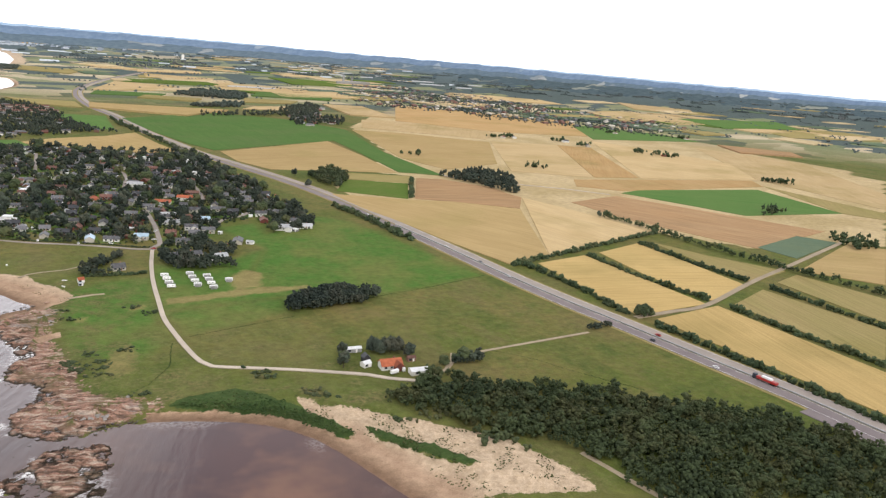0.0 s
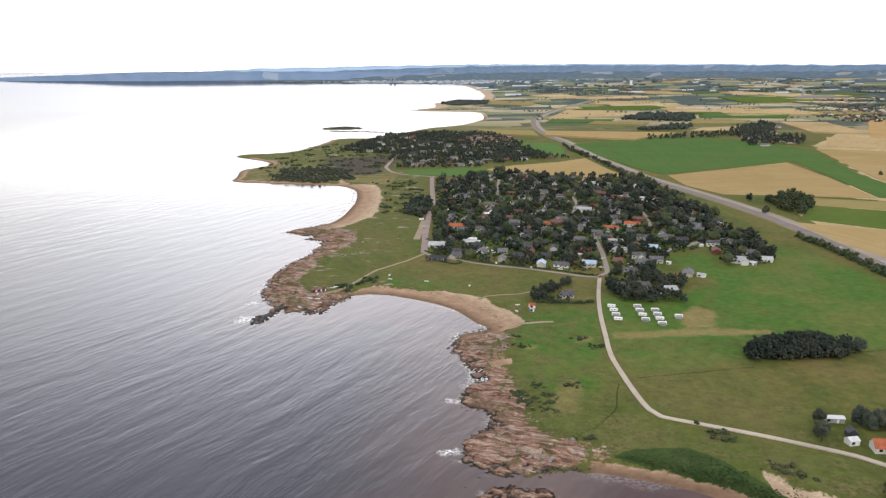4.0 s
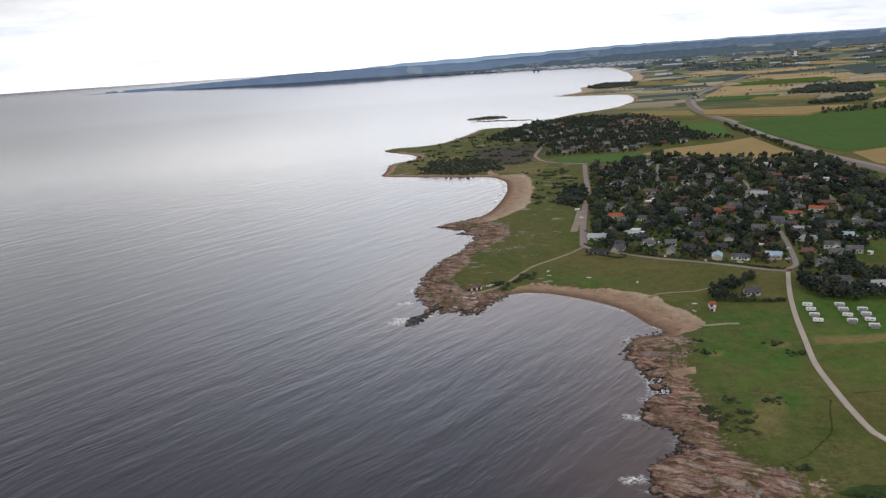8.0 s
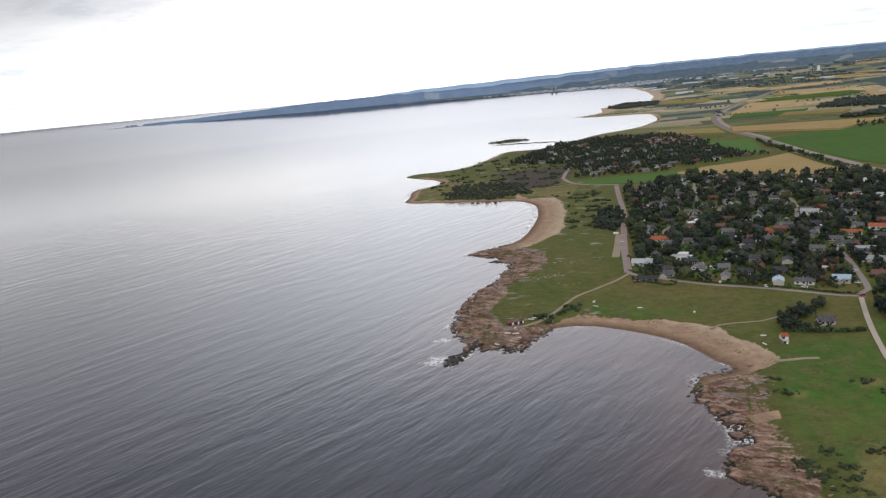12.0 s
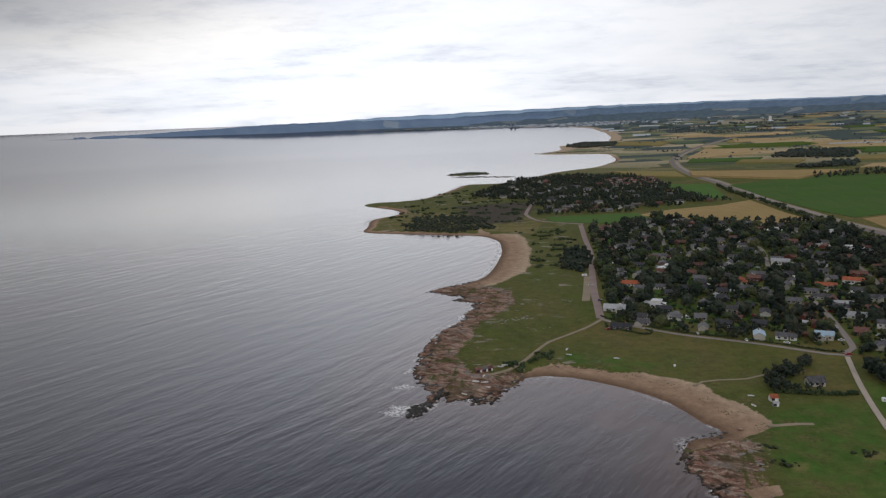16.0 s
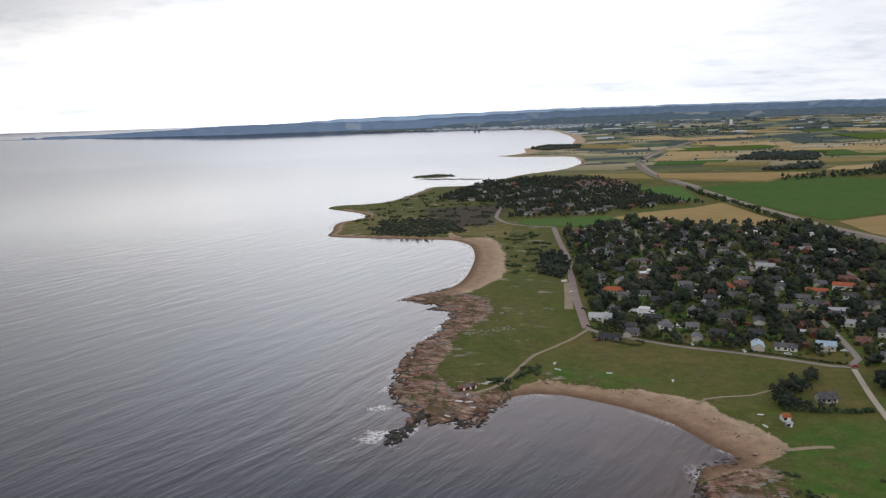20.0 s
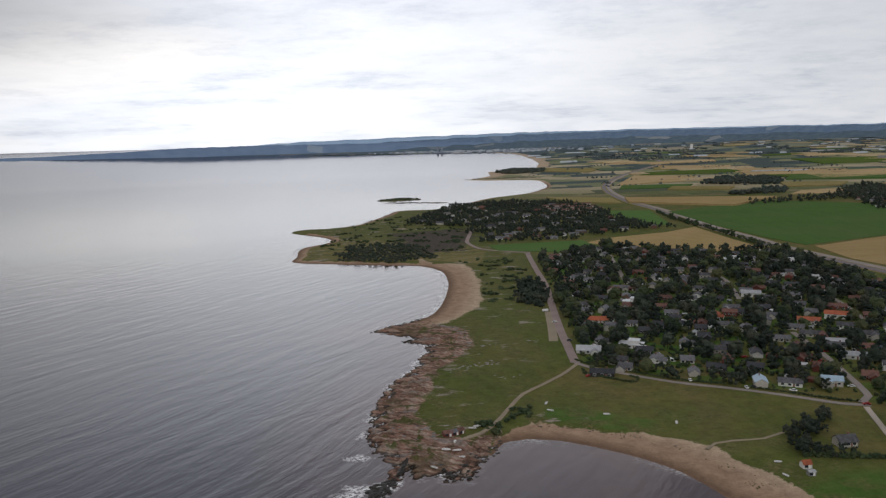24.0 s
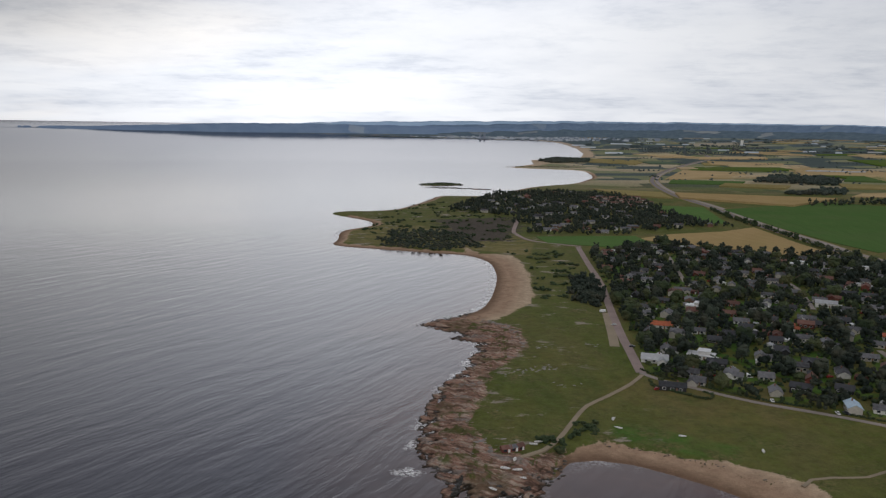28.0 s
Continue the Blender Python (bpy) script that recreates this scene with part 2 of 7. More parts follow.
    crack = k.add("TexVoronoi", {"feature": "DISTANCE_TO_EDGE"}, 0, Vector=k.vec("ADD", at, k.vec("MULTIPLY", k.noise(at, 0.3, 3.0, 0.6, 1), (9, 9, 4))), Scale=0.13)
    strike = k.add("VectorRotate", {"rotation_type": "Z_AXIS"}, 0, Vector=at, Angle=-1.2)
    layer = k.noise(k.vec("MULTIPLY", strike, (1, 0.16, 0.2)), 0.40, 5.0, 0.7)
    rock = k.mix(k.ramp(band, 0.38, 0.62), (0.46, 0.275, 0.20), (0.30, 0.165, 0.12))
    rock = k.mix(k.ramp(layer, 0.52, 0.58, 0, 0.95), rock, (0.58, 0.46, 0.36))
    rock = k.mix(k.ramp(layer, 0.475, 0.41, 0, 0.9), rock, (0.125, 0.082, 0.06))
    rock = k.mix(k.ramp(fine, 0.55, 0.75, 0, 0.6), rock, (0.34, 0.30, 0.265))
    rock = k.mix(k.ramp(k.noise(at, 0.035, 4.0, 0.6), 0.53, 0.62, 0, 0.7), rock, (0.20, 0.15, 0.09))
    rock = k.mix(k.ramp(crack, 0.0, 0.10, 0.35, 0.0), rock, (0.09, 0.06, 0.042))
    hollow = k.noise(k.vec("MULTIPLY", strike, (1, 0.35, 0.2)), 0.075, 5.0, 0.68)
    rock = k.mix(k.math("MULTIPLY", k.ramp(hollow, 0.54, 0.60), k.ramp(z, 1.1, 2.0, 0.0, 0.9)), rock, k.mix(k.ramp(fine, 0.4, 0.6), (0.075, 0.098, 0.028), (0.15, 0.135, 0.055)))
    rock = k.mix(k.ramp(hollow, 0.43, 0.37, 0, 0.75), rock, k.mix(k.ramp(fine, 0.4, 0.6), (0.42, 0.38, 0.345), (0.30, 0.265, 0.235)))
    rock = k.mix(k.math("MULTIPLY", k.ramp(band, 0.55, 0.62), k.ramp(z, 0.8, 1.8, 0.0, 0.9)), rock, (0.11, 0.13, 0.036))
    rock = k.mix(k.ramp(k.math("ADD", z, k.ramp(mid, 0.2, 0.8, -0.35, 0.35)), 0.10, 0.55, 0.92, 0.0), rock, (0.022, 0.020, 0.014))
    reed = k.mix(k.ramp(fine, 0.35, 0.65), (0.036, 0.068, 0.020), (0.066, 0.098, 0.031))
    heath = k.mix(k.ramp(fine, 0.40, 0.62), (0.115, 0.088, 0.078), (0.055, 0.058, 0.035))
    woods = k.tree.nodes.new("ShaderNodeAttribute")
    woods.attribute_name = "woods"
    haze_tint = k.tree.nodes.new("ShaderNodeAttribute")
    haze_tint.attribute_name = "haze_tint"
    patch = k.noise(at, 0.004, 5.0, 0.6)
    # far woods and pasture, greyed and blued to paint in haze
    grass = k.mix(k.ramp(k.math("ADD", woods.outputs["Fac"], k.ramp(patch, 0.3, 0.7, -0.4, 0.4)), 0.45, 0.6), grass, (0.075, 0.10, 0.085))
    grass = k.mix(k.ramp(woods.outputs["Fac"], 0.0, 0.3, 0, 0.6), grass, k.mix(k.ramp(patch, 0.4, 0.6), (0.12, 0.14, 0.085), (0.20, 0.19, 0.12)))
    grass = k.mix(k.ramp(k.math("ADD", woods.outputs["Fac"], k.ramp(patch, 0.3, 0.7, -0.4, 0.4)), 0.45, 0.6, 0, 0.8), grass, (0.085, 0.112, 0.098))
    # the far plain is a patchwork of fields, meadows and woods, with haze greyed into their colours
    quilt = k.tree.nodes.new("ShaderNodeAttribute")
    quilt.attribute_name = "quilt"
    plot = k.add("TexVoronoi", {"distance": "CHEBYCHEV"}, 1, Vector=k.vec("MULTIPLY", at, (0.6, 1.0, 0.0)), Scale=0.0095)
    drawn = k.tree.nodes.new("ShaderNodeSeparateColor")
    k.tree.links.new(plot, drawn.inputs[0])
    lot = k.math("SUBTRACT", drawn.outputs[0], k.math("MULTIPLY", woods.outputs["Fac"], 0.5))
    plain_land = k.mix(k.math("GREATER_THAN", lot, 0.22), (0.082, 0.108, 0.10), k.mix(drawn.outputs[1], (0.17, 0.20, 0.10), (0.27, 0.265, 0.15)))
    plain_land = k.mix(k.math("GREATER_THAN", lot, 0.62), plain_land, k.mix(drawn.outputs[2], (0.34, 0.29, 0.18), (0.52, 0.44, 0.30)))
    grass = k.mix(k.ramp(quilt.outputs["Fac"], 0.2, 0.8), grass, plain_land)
    colour = k.mix(edge(zone.outputs[2]), grass, reed)
    colour = k.mix(edge(cover.outputs["Alpha"]), colour, heath)
    colour = k.mix(edge(zone.outputs[0]), colour, sand)
    colour = k.mix(edge(zone.outputs[1]), colour, rock)
    # distance haze, mixed into the ground colour as blue
    colour = k.mix(k.ramp(haze_tint.outputs["Fac"], 0.0, 1.0, 0.0, 0.8), colour, (0.15, 0.205, 0.26))
    deep = k.ramp(z, -2.5, -0.15, 1.0, 0.0)
    colour = k.mix(deep, colour, (0.035, 0.024, 0.02))
    tuft = k.noise(at, 0.17, 4.0, 0.7)
    colour = k.tint(colour, k.grey(k.math("MULTIPLY", k.ramp(tiny, 0.3, 0.7, 0.80, 1.18), k.ramp(tuft, 0.3, 0.7, 0.74, 1.12))))
    bump = k.math("ADD", k.math("MULTIPLY", fine, k.math("ADD", k.math("MULTIPLY", zone.outputs[1], 2.2), 0.5)), k.math("MULTIPLY", k.math("MULTIPLY", band, zone.outputs[1]), 3.0))
    return colour, bump


MAT["ground"] = material("ground", build_ground, 0.95, 0.0, 0.05)


def build_sea(k):
    at = ground_at(k)
    shore = k.tree.nodes.new("ShaderNodeAttribute")
    shore.attribute_name = "shore"
    calm = k.tree.nodes.new("ShaderNodeAttribute")
    calm.attribute_name = "calm"
    turned = k.add("VectorRotate", {"rotation_type": "Z_AXIS"}, 0, Vector=at, Angle=radians(-63))
    bent = k.vec("ADD", turned, k.vec("MULTIPLY", k.noise(at, 0.006, 3.0, 0.5, 1), (34, 34, 0)))
    swell = k.noise(k.vec("MULTIPLY", bent, (0.20, 1.0, 1)), 0.082, 3.0, 0.5)
    chop = k.noise(k.vec("MULTIPLY", bent, (0.3, 1.0, 1)), 0.30, 3.0, 0.55)
    ripple = k.noise(at, 2.0, 2.0, 0.5)
    lull = k.ramp(k.noise(k.vec("MULTIPLY", turned, (0.4, 1, 1)), 0.0045, 4.0, 0.55), 0.3, 0.7, 0.55, 1.15)
    quiet = k.ramp(calm.outputs["Fac"], 0.0, 1.0, 1.0, 0.22)
    wave = k.math("ADD", k.math("MULTIPLY", swell, 0.66), k.math("ADD", k.math("MULTIPLY", chop, 0.20), k.math("MULTIPLY", ripple, 0.012)))
    wave = k.math("MULTIPLY", k.math("MULTIPLY", wave, lull), quiet)
    d = k.math("ADD", shore.outputs["Fac"], k.ramp(k.noise(at, 0.14, 4.0, 0.65), 0.2, 0.8, -3.5, 3.5))
    lace = k.ramp(k.noise(at, 0.5, 4.0, 0.7), 0.42, 0.56)
    foam = k.math("MULTIPLY", k.math("MULTIPLY", k.ramp(d, 1.0, 9.0, 1.0, 0.0), lace), k.ramp(k.noise(at, 0.026, 3.0), 0.52, 0.60))
    surf = k.tree.nodes.new("ShaderNodeAttribute")
    surf.attribute_name = "surf"
    foam = k.math("MAXIMUM", foam, k.math("MULTIPLY", k.ramp(k.math("ADD", surf.outputs["Fac"], k.ramp(k.noise(at, 0.09, 3.0), 0.3, 0.7, -0.4, 0.3)), 0.5, 0.9), lace))
    foam = k.math("MULTIPLY", foam, k.ramp(calm.outputs["Fac"], 0.2, 0.6, 1.0, 0.12))
    bed = k.mix(k.ramp(k.noise(at, 0.02, 4.0, 0.6), 0.35, 0.65), (0.085, 0.047, 0.038), (0.055, 0.033, 0.03))
    water = k.mix(k.ramp(shore.outputs["Fac"], 3.0, 75.0, 1.0, 0.0), (0.016, 0.017, 0.030), bed)
    bay = k.mix(k.ramp(k.noise(at, 0.014, 4.0, 0.6), 0.42, 0.62), (0.080, 0.040, 0.034), (0.21, 0.108, 0.064))
    water = k.mix(k.ramp(calm.outputs["Fac"], 0.5, 0.95, 0.0, 0.85), water, bay)
    colour = k.mix(foam, water, (0.92, 0.92, 0.90))
    rough = k.math("ADD", k.math("MULTIPLY", foam, 0.6), 0.12)
    # far off the swell is too fine to tell apart; normals there lean towards the camera's path, to reflect the sky over
    # the hills
    apart = k.vec("SUBTRACT", (-30.0, -610.0, 0.0), k.vec("MULTIPLY", at, (1, 1, 0)))
    away = k.vec("LENGTH", apart, (0, 0, 0), 1)
    wave = k.math("MULTIPLY", wave, k.ramp(away, 800.0, 2200.0, 1.0, 0.22))
    lean = k.math("ADD", k.ramp(away, 1500.0, 3100.0, 0.0, 0.08), k.ramp(away, 3300.0, 4100.0, 0.0, 0.045))
    up = k.vec("ADD", (0.0, 0.0, 1.0), k.vec("MULTIPLY", k.vec("NORMALIZE", apart), k.add("CombineXYZ", None, 0, i0=lean, i1=lean, i2=lean)))
    normal = k.add("Bump", None, 0, Strength=1.0, Distance=1.0, Height=wave, Normal=k.vec("NORMALIZE", up))
    return colour, normal, rough


def make_sea():
    m = bpy.data.materials.new("sea_water")
    m.use_nodes = True
    k = Nodes(m.node_tree)
    colour, normal, rough = build_sea(k)
    bsdf = k.add("BsdfPrincipled", None, 0, Base_Color=colour, Normal=normal, Roughness=rough, IOR=1.33)
    k.tree.links.new(bsdf, k.tree.nodes.new("ShaderNodeOutputMaterial").inputs[0])
    return m


MAT["sea"] = make_sea()


def build_asphalt(k, a, b):
    at = ground_at(k)
    worn = k.mix(k.ramp(k.noise(at, 0.05, 4.0, 0.6), 0.35, 0.65), a, b)
    return k.tint(worn, k.grey(k.ramp(k.noise(at, 1.4, 3.0), 0.3, 0.7, 0.88, 1.1))), k.math("MULTIPLY", k.noise(at, 6.0, 2.0), 0.02)


MAT["asphalt"] = material("asphalt", lambda k: build_asphalt(k, (0.155, 0.135, 0.125), (0.20, 0.175, 0.16)), 0.85)
MAT["old_asphalt"] = material("pale_worn_asphalt", lambda k: build_asphalt(k, (0.26, 0.225, 0.20), (0.32, 0.275, 0.24)), 0.85)
MAT["purple_asphalt"] = material("purplish_asphalt", lambda k: build_asphalt(k, (0.165, 0.138, 0.138), (0.205, 0.172, 0.168)), 0.85)
MAT["gravel"] = material("pale_gravel", lambda k: build_asphalt(k, (0.42, 0.36, 0.30), (0.50, 0.43, 0.35)), 0.95)
MAT["dirt"] = material("dry_dirt", lambda k: build_asphalt(k, (0.27, 0.22, 0.15), (0.34, 0.275, 0.19)), 0.95)
MAT["pink_gravel"] = material("pinkish_road_gravel", lambda k: build_asphalt(k, (0.27, 0.205, 0.185), (0.33, 0.255, 0.225)), 0.95)


def leaf(name, dark, light, far=1.0):
    def build(k):
        at = k.add("NewGeometry")
        own = k.add("NewGeometry", None, 8)
        tree = k.add("ObjectInfo", None, 5)
        clump = k.noise(at, 0.35 * far, 4.0, 0.7)
        tone = k.math("ADD", k.math("MULTIPLY", clump, 0.7), k.math("ADD", k.math("MULTIPLY", own, 0.3), k.math("MULTIPLY", tree, 0.25)))
        stand = k.noise(at, 0.03 * far, 3.0, 0.6)
        tone = k.math("ADD", tone, k.ramp(stand, 0.3, 0.7, -0.22, 0.22))
        olive = tuple(c * f for c, f in zip(light, (1.18, 0.96, 0.95)))
        colour = k.mix(k.ramp(tone, 0.30, 0.85), dark, k.mix(k.ramp(k.noise(at, 0.06 * far, 3.0, 0.6), 0.48, 0.62), light, olive))
        speck = k.noise(at, 1.6 * far, 4.0, 0.75)
        return k.tint(colour, k.grey(k.ramp(speck, 0.32, 0.68, 0.68, 1.25))), k.math("MULTIPLY", speck, 0.5 / far)

    return material(name, build, 0.9, 0.0, 0.12)


def hazed_hill(name, a, b, fields=(0.4, 0.38, 0.3), share=0.1, size=0.008):
    """Wooded far slopes with clearings, haze put into their colours; share of the land under the plough."""

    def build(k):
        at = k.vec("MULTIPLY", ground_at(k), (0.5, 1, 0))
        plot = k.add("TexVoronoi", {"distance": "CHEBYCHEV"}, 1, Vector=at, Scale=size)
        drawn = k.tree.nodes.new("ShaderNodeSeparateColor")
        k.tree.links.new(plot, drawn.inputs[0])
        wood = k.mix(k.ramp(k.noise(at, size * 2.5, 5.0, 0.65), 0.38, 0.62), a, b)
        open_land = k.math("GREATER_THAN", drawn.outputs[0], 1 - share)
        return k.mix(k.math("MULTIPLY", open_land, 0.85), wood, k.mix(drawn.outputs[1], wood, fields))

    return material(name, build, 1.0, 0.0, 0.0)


MAT["leaf"] = leaf("broadleaf_foliage", (0.026, 0.041, 0.022), (0.084, 0.106, 0.050))
MAT["leaf_dark"] = leaf("dark_foliage", (0.021, 0.031, 0.026), (0.064, 0.080, 0.058))
MAT["leaf_forest"] = leaf("forest_foliage", (0.019, 0.031, 0.018), (0.062, 0.084, 0.038))
MAT["leaf_hedge"] = leaf("hedge_foliage", (0.030, 0.048, 0.026), (0.074, 0.104, 0.050))
# two foliage copies, paled and blued to paint haze over distant woods
MAT["leaf_far_haze"] = leaf("hazed_far_woodland", (0.046, 0.064, 0.056), (0.076, 0.098, 0.080), 0.1)
MAT["leaf_plain_haze"] = leaf("hazed_plain_woodland", (0.076, 0.102, 0.104), (0.118, 0.146, 0.145), 0.1)
# aerial haze is painted in: the farther the hill, the bluer and paler
MAT["hill"] = hazed_hill("haze_blue_wooded_hill", (0.165, 0.235, 0.35), (0.20, 0.275, 0.39), (0.40, 0.45, 0.48), 0.06)
MAT["hill_far"] = hazed_hill("haze_pale_hill", (0.33, 0.46, 0.62), (0.38, 0.51, 0.67), (0.48, 0.58, 0.68), 0.05)
MAT["hill_mid"] = hazed_hill("hazy_wooded_rise", (0.13, 0.19, 0.28), (0.175, 0.24, 0.33), (0.34, 0.40, 0.44), 0.05, 0.02)
MAT["hill_near"] = hazed_hill("haze_dark_wooded_rise", (0.095, 0.135, 0.17), (0.135, 0.18, 0.215), (0.40, 0.41, 0.39), 0.10, 0.024)
MAT["hill_wood"] = hazed_hill("haze_tinted_forest_slope", (0.060, 0.086, 0.098), (0.092, 0.124, 0.134), (0.30, 0.31, 0.25), 0.05, 0.016)
MAT["leaf_grass"] = leaf("marram_grass", (0.05, 0.07, 0.022), (0.13, 0.135, 0.055))
MAT["leaf_reed"] = leaf("green_reed", (0.034, 0.066, 0.020), (0.07, 0.102, 0.034))
MAT["bark"] = plain("bark", (0.10, 0.075, 0.055), 0.95)
# ---- the plan, in metres: shores, covers, fields, ways ----
COAST_SOUTH = [
    (164, -506), (159, -483), (150, -452), (133, -429), (109, -415), (80, -405), (54, -406), (43, -406), (41, -398), (29,
    -395), (27, -385), (34, -371), (43, -363), (45, -349), (41, -340), (31, -338), (28, -325), (40, -301), (37, -281),
    (24, -250), (30, -222), (48, -215)
]
COAST_MIDDLE = [
    (47, -208), (40, -199), (27, -171), (5, -149), (-25, -131), (-41, -128), (-54, -132), (-60, -144), (-72, -158), (-71,
    -176), (-76, -160), (-79, -177), (-88, -168), (-97, -172), (-102, -163), (-108, -174), (-104, -160), (-113, -150),
    (-121, -137), (-125, -121), (-125, -98), (-124, -67), (-122, -44), (-113, -14), (-106, 0), (-108, 7), (-101, 47),
    (-104, 66), (-123, 73), (-113, 86), (-132, 99), (-152, 107), (-137, 127), (-111, 160)
]
COAST_NORTH = [
    (-101, 207), (-97, 290), (-99, 339), (-105, 386), (-115, 413), (-137, 441), (-181, 452), (-248, 470), (-308, 491),
    (-316, 541), (-327, 627), (-297, 694), (-317, 751), (-386, 827), (-381, 872), (-297, 925), (-254, 1115), (-235, 1222),
    (-128, 1259), (-32, 1515), (81, 1666), (133, 1809), (164, 1942), (172, 2151), (147, 2320), (-16, 2379)
]
COAST_FAR = [
    (-90, 2431), (2, 2724), (-3, 3098), (247, 3451), (303, 4027), (326, 4919), (300, 6236), (240, 6900), (111, 7423),
    (-300, 7700), (-700, 7860), (-1150, 8150)
]
SAND_BAY = [
    (97, -200), (77, -207), (72, -194), (67, -180), (57, -166), (50, -146), (37, -137), (20, -127), (2, -124), (-17,
    -116), (-33, -109), (-47, -114), (-60, -133), (-57, -182), (0, -181), (29, -236), (51, -225), (74, -208)
]
SAND_NORTH = [
    (-141, 494), (-123, 449), (-81, 438), (-64, 318), (-63, 204), (-73, 169), (-92, 126), (-110, 115), (-142, 200), (-131,
    349)
]
ROCK_POINT = [
    (-118, 166), (-101, 125), (-73, 98), (-72, 48), (-84, 12), (-95, -8), (-95, -44), (-103, -93), (-97, -111), (-87,
    -129), (-72, -132), (-58, -122), (-52, -120), (-62, -165), (-80, -189), (-109, -190), (-132, -142), (-138, -56),
    (-116, 17), (-135, 78), (-160, 103)
]
ROCK_SOUTH = [
    (58, -209), (66, -235), (58, -268), (55, -296), (62, -319), (65, -334), (64, -362), (70, -376), (87, -377), (95,
    -392), (94, -401), (54, -411), (17, -433), (14, -382), (18, -335), (15, -246), (30, -215)
]
SAND_SOUTH = [
    (81, -398), (112, -417), (136, -429), (151, -449), (156, -407), (165, -423), (182, -434), (193, -450), (214, -472),
    (232, -495), (240, -527), (241, -549), (139, -503), (145, -464), (113, -430), (85, -419)
]
REED = [
    (94, -395), (107, -389), (130, -388), (143, -402), (156, -425), (166, -444), (168, -458), (160, -458), (146, -437),
    (119, -413)
]
REED_SOUTH = [
    (174, -450), (182, -463), (192, -478), (203, -496), (207, -508), (200, -508), (193, -496), (183, -480), (175, -466)
]
REEF = [
    (23, -439), (30, -431), (40, -422), (46, -419), (58, -422), (60, -428), (56, -435), (55,
    -450), (50, -460), (40, -459), (32, -454), (27, -445)
]
TIP = [
    (-119, -197), (-118, -183), (-112, -178), (-107, -174), (-105, -181), (-109, -193), (-114, -201)
]
ISLAND = [
    (-330, 1520), (-302, 1556), (-262, 1588), (-217, 1562), (-205, 1532), (-240, 1506), (-290, 1492)
]
SKERRY = [
    (-306, 1432), (-280, 1448), (-236, 1452), (-180, 1436), (-129, 1416), (-140, 1402), (-190, 1416), (-250, 1424)
]
SPIT = [
    (-117, 2470), (-50, 2500), (30, 2520), (120, 2500), (215, 2440), (120, 2418), (20, 2450)
]
HEATH = [
    (-207, 771), (-85, 828), (-70, 726), (-86, 556), (-144, 536), (-175, 632)
]
FAR_TUNNELS = [
    (2003, 4226), (2253, 4637), (2226, 4176), (2504, 4595), (2399, 4011), (2713, 4366), (2454, 3640), (2706, 3786), (2522,
    3371), (2586, 3122), (3000, 3613)
]
ARABLE = [
    (432, 171), (587, 234), (509, 305), (654, 415), (794, 901), (1288, 1604), (1902, 1408), (1725, 664), (1577, 72), (910,
    -300), (882, -271), (735, -252), (684, -160), (492, -206), (431, -226), (415, -35)
]
CAR_PARK = [
    (-3, 161), (-6, 103), (-9, 60)
]
FINGER_A = [
    (-106, -172), (-104, -162), (-103, -152)
]
FINGER_B = [
    (-87, -162), (-83, -169), (-79, -175)
]
FINGER_C = [
    (-74, -160), (-73, -168), (-72, -176)
]
COTTAGE_HEDGE = [
    (87, -160), (101, -161), (117, -163), (129, -163)
]
COVE = [
    (-108, -7), (-103, 48), (-85, 88), (-71, 68), (-75, 25), (-93, 2)
]
DRY_STRIP = [
    (126, -242), (129, -228), (164, -224), (198, -222), (235, -230), (237, -235), (213, -238), (160, -240)
]
DRY_PATCH = [
    (184, -192), (203, -171), (214, -186), (201, -220), (181, -227)
]
DRY_SHORE = [
    (72, -336), (82, -313), (94, -307), (94, -325), (85, -345), (74, -348)
]
DUNE_MEADOW = [
    (-60, 423), (-4, 494), (-3, 315), (-3, 190), (-10, 115), (-41, 95), (-59, 132), (-51, 252)
]
FIELDS = []
FAR_FIELDS = []
FIELDS.append(('wheat', [(406, 121), (488, 65), (538, 45), (601, -14), (487, -211), (430, -227), (420, -143), (414, -37), (406, 32)]))
FIELDS.append(('tilled', [(584, 217), (619, 198), (656, 127), (651, 72), (652, 51), (603, -11), (538, 45), (499, 71)]))
FIELDS.append(('straw', [(653, 51), (665, -12), (675, -96), (683, -162), (511, -207), (488, -211)]))
FIELDS.append(('gold', [(458, -231), (523, -221), (521, -274), (516, -375), (439, -376), (443, -322)]))
FIELDS.append(('gold', [(546, -217), (620, -197), (598, -351), (528, -370), (530, -300)]))
FIELDS.append(('hay', [(638, -196), (653, -259), (684, -329), (612, -345), (625, -262)]))
FIELDS.append(('gold', [(445, -388), (521, -382), (514, -522), (448, -559), (447, -500), (446, -434)]))
FIELDS.append(('hay', [(537, -385), (602, -364), (603, -472), (529, -513)]))
FIELDS.append(('hay', [(637, -353), (682, -342), (691, -423), (621, -462)]))
FIELDS.append(('wheat', [(699, -333), (880, -272), (902, -305), (740, -395)]))
FIELDS.append(('tilled', [(704, 10), (811, 36), (920, -218), (740, -255), (717, -164), (703, -86)]))
FIELDS.append(('green', [(839, 54), (889, 69), (1129, 37), (1078, -143), (897, -119)]))
FIELDS.append(('cabbage', [(745, -251), (853, -225), (872, -264), (745, -299)]))
FIELDS.append(('barley', [(847, 170), (1215, 113), (1171, 57), (854, 69), (805, 115)]))
FIELDS.append(('straw', [(1020, 652), (1158, 588), (902, 185), (789, 260)]))
FIELDS.append(('barley', [(1159, 588), (1218, 542), (990, 169), (905, 185)]))
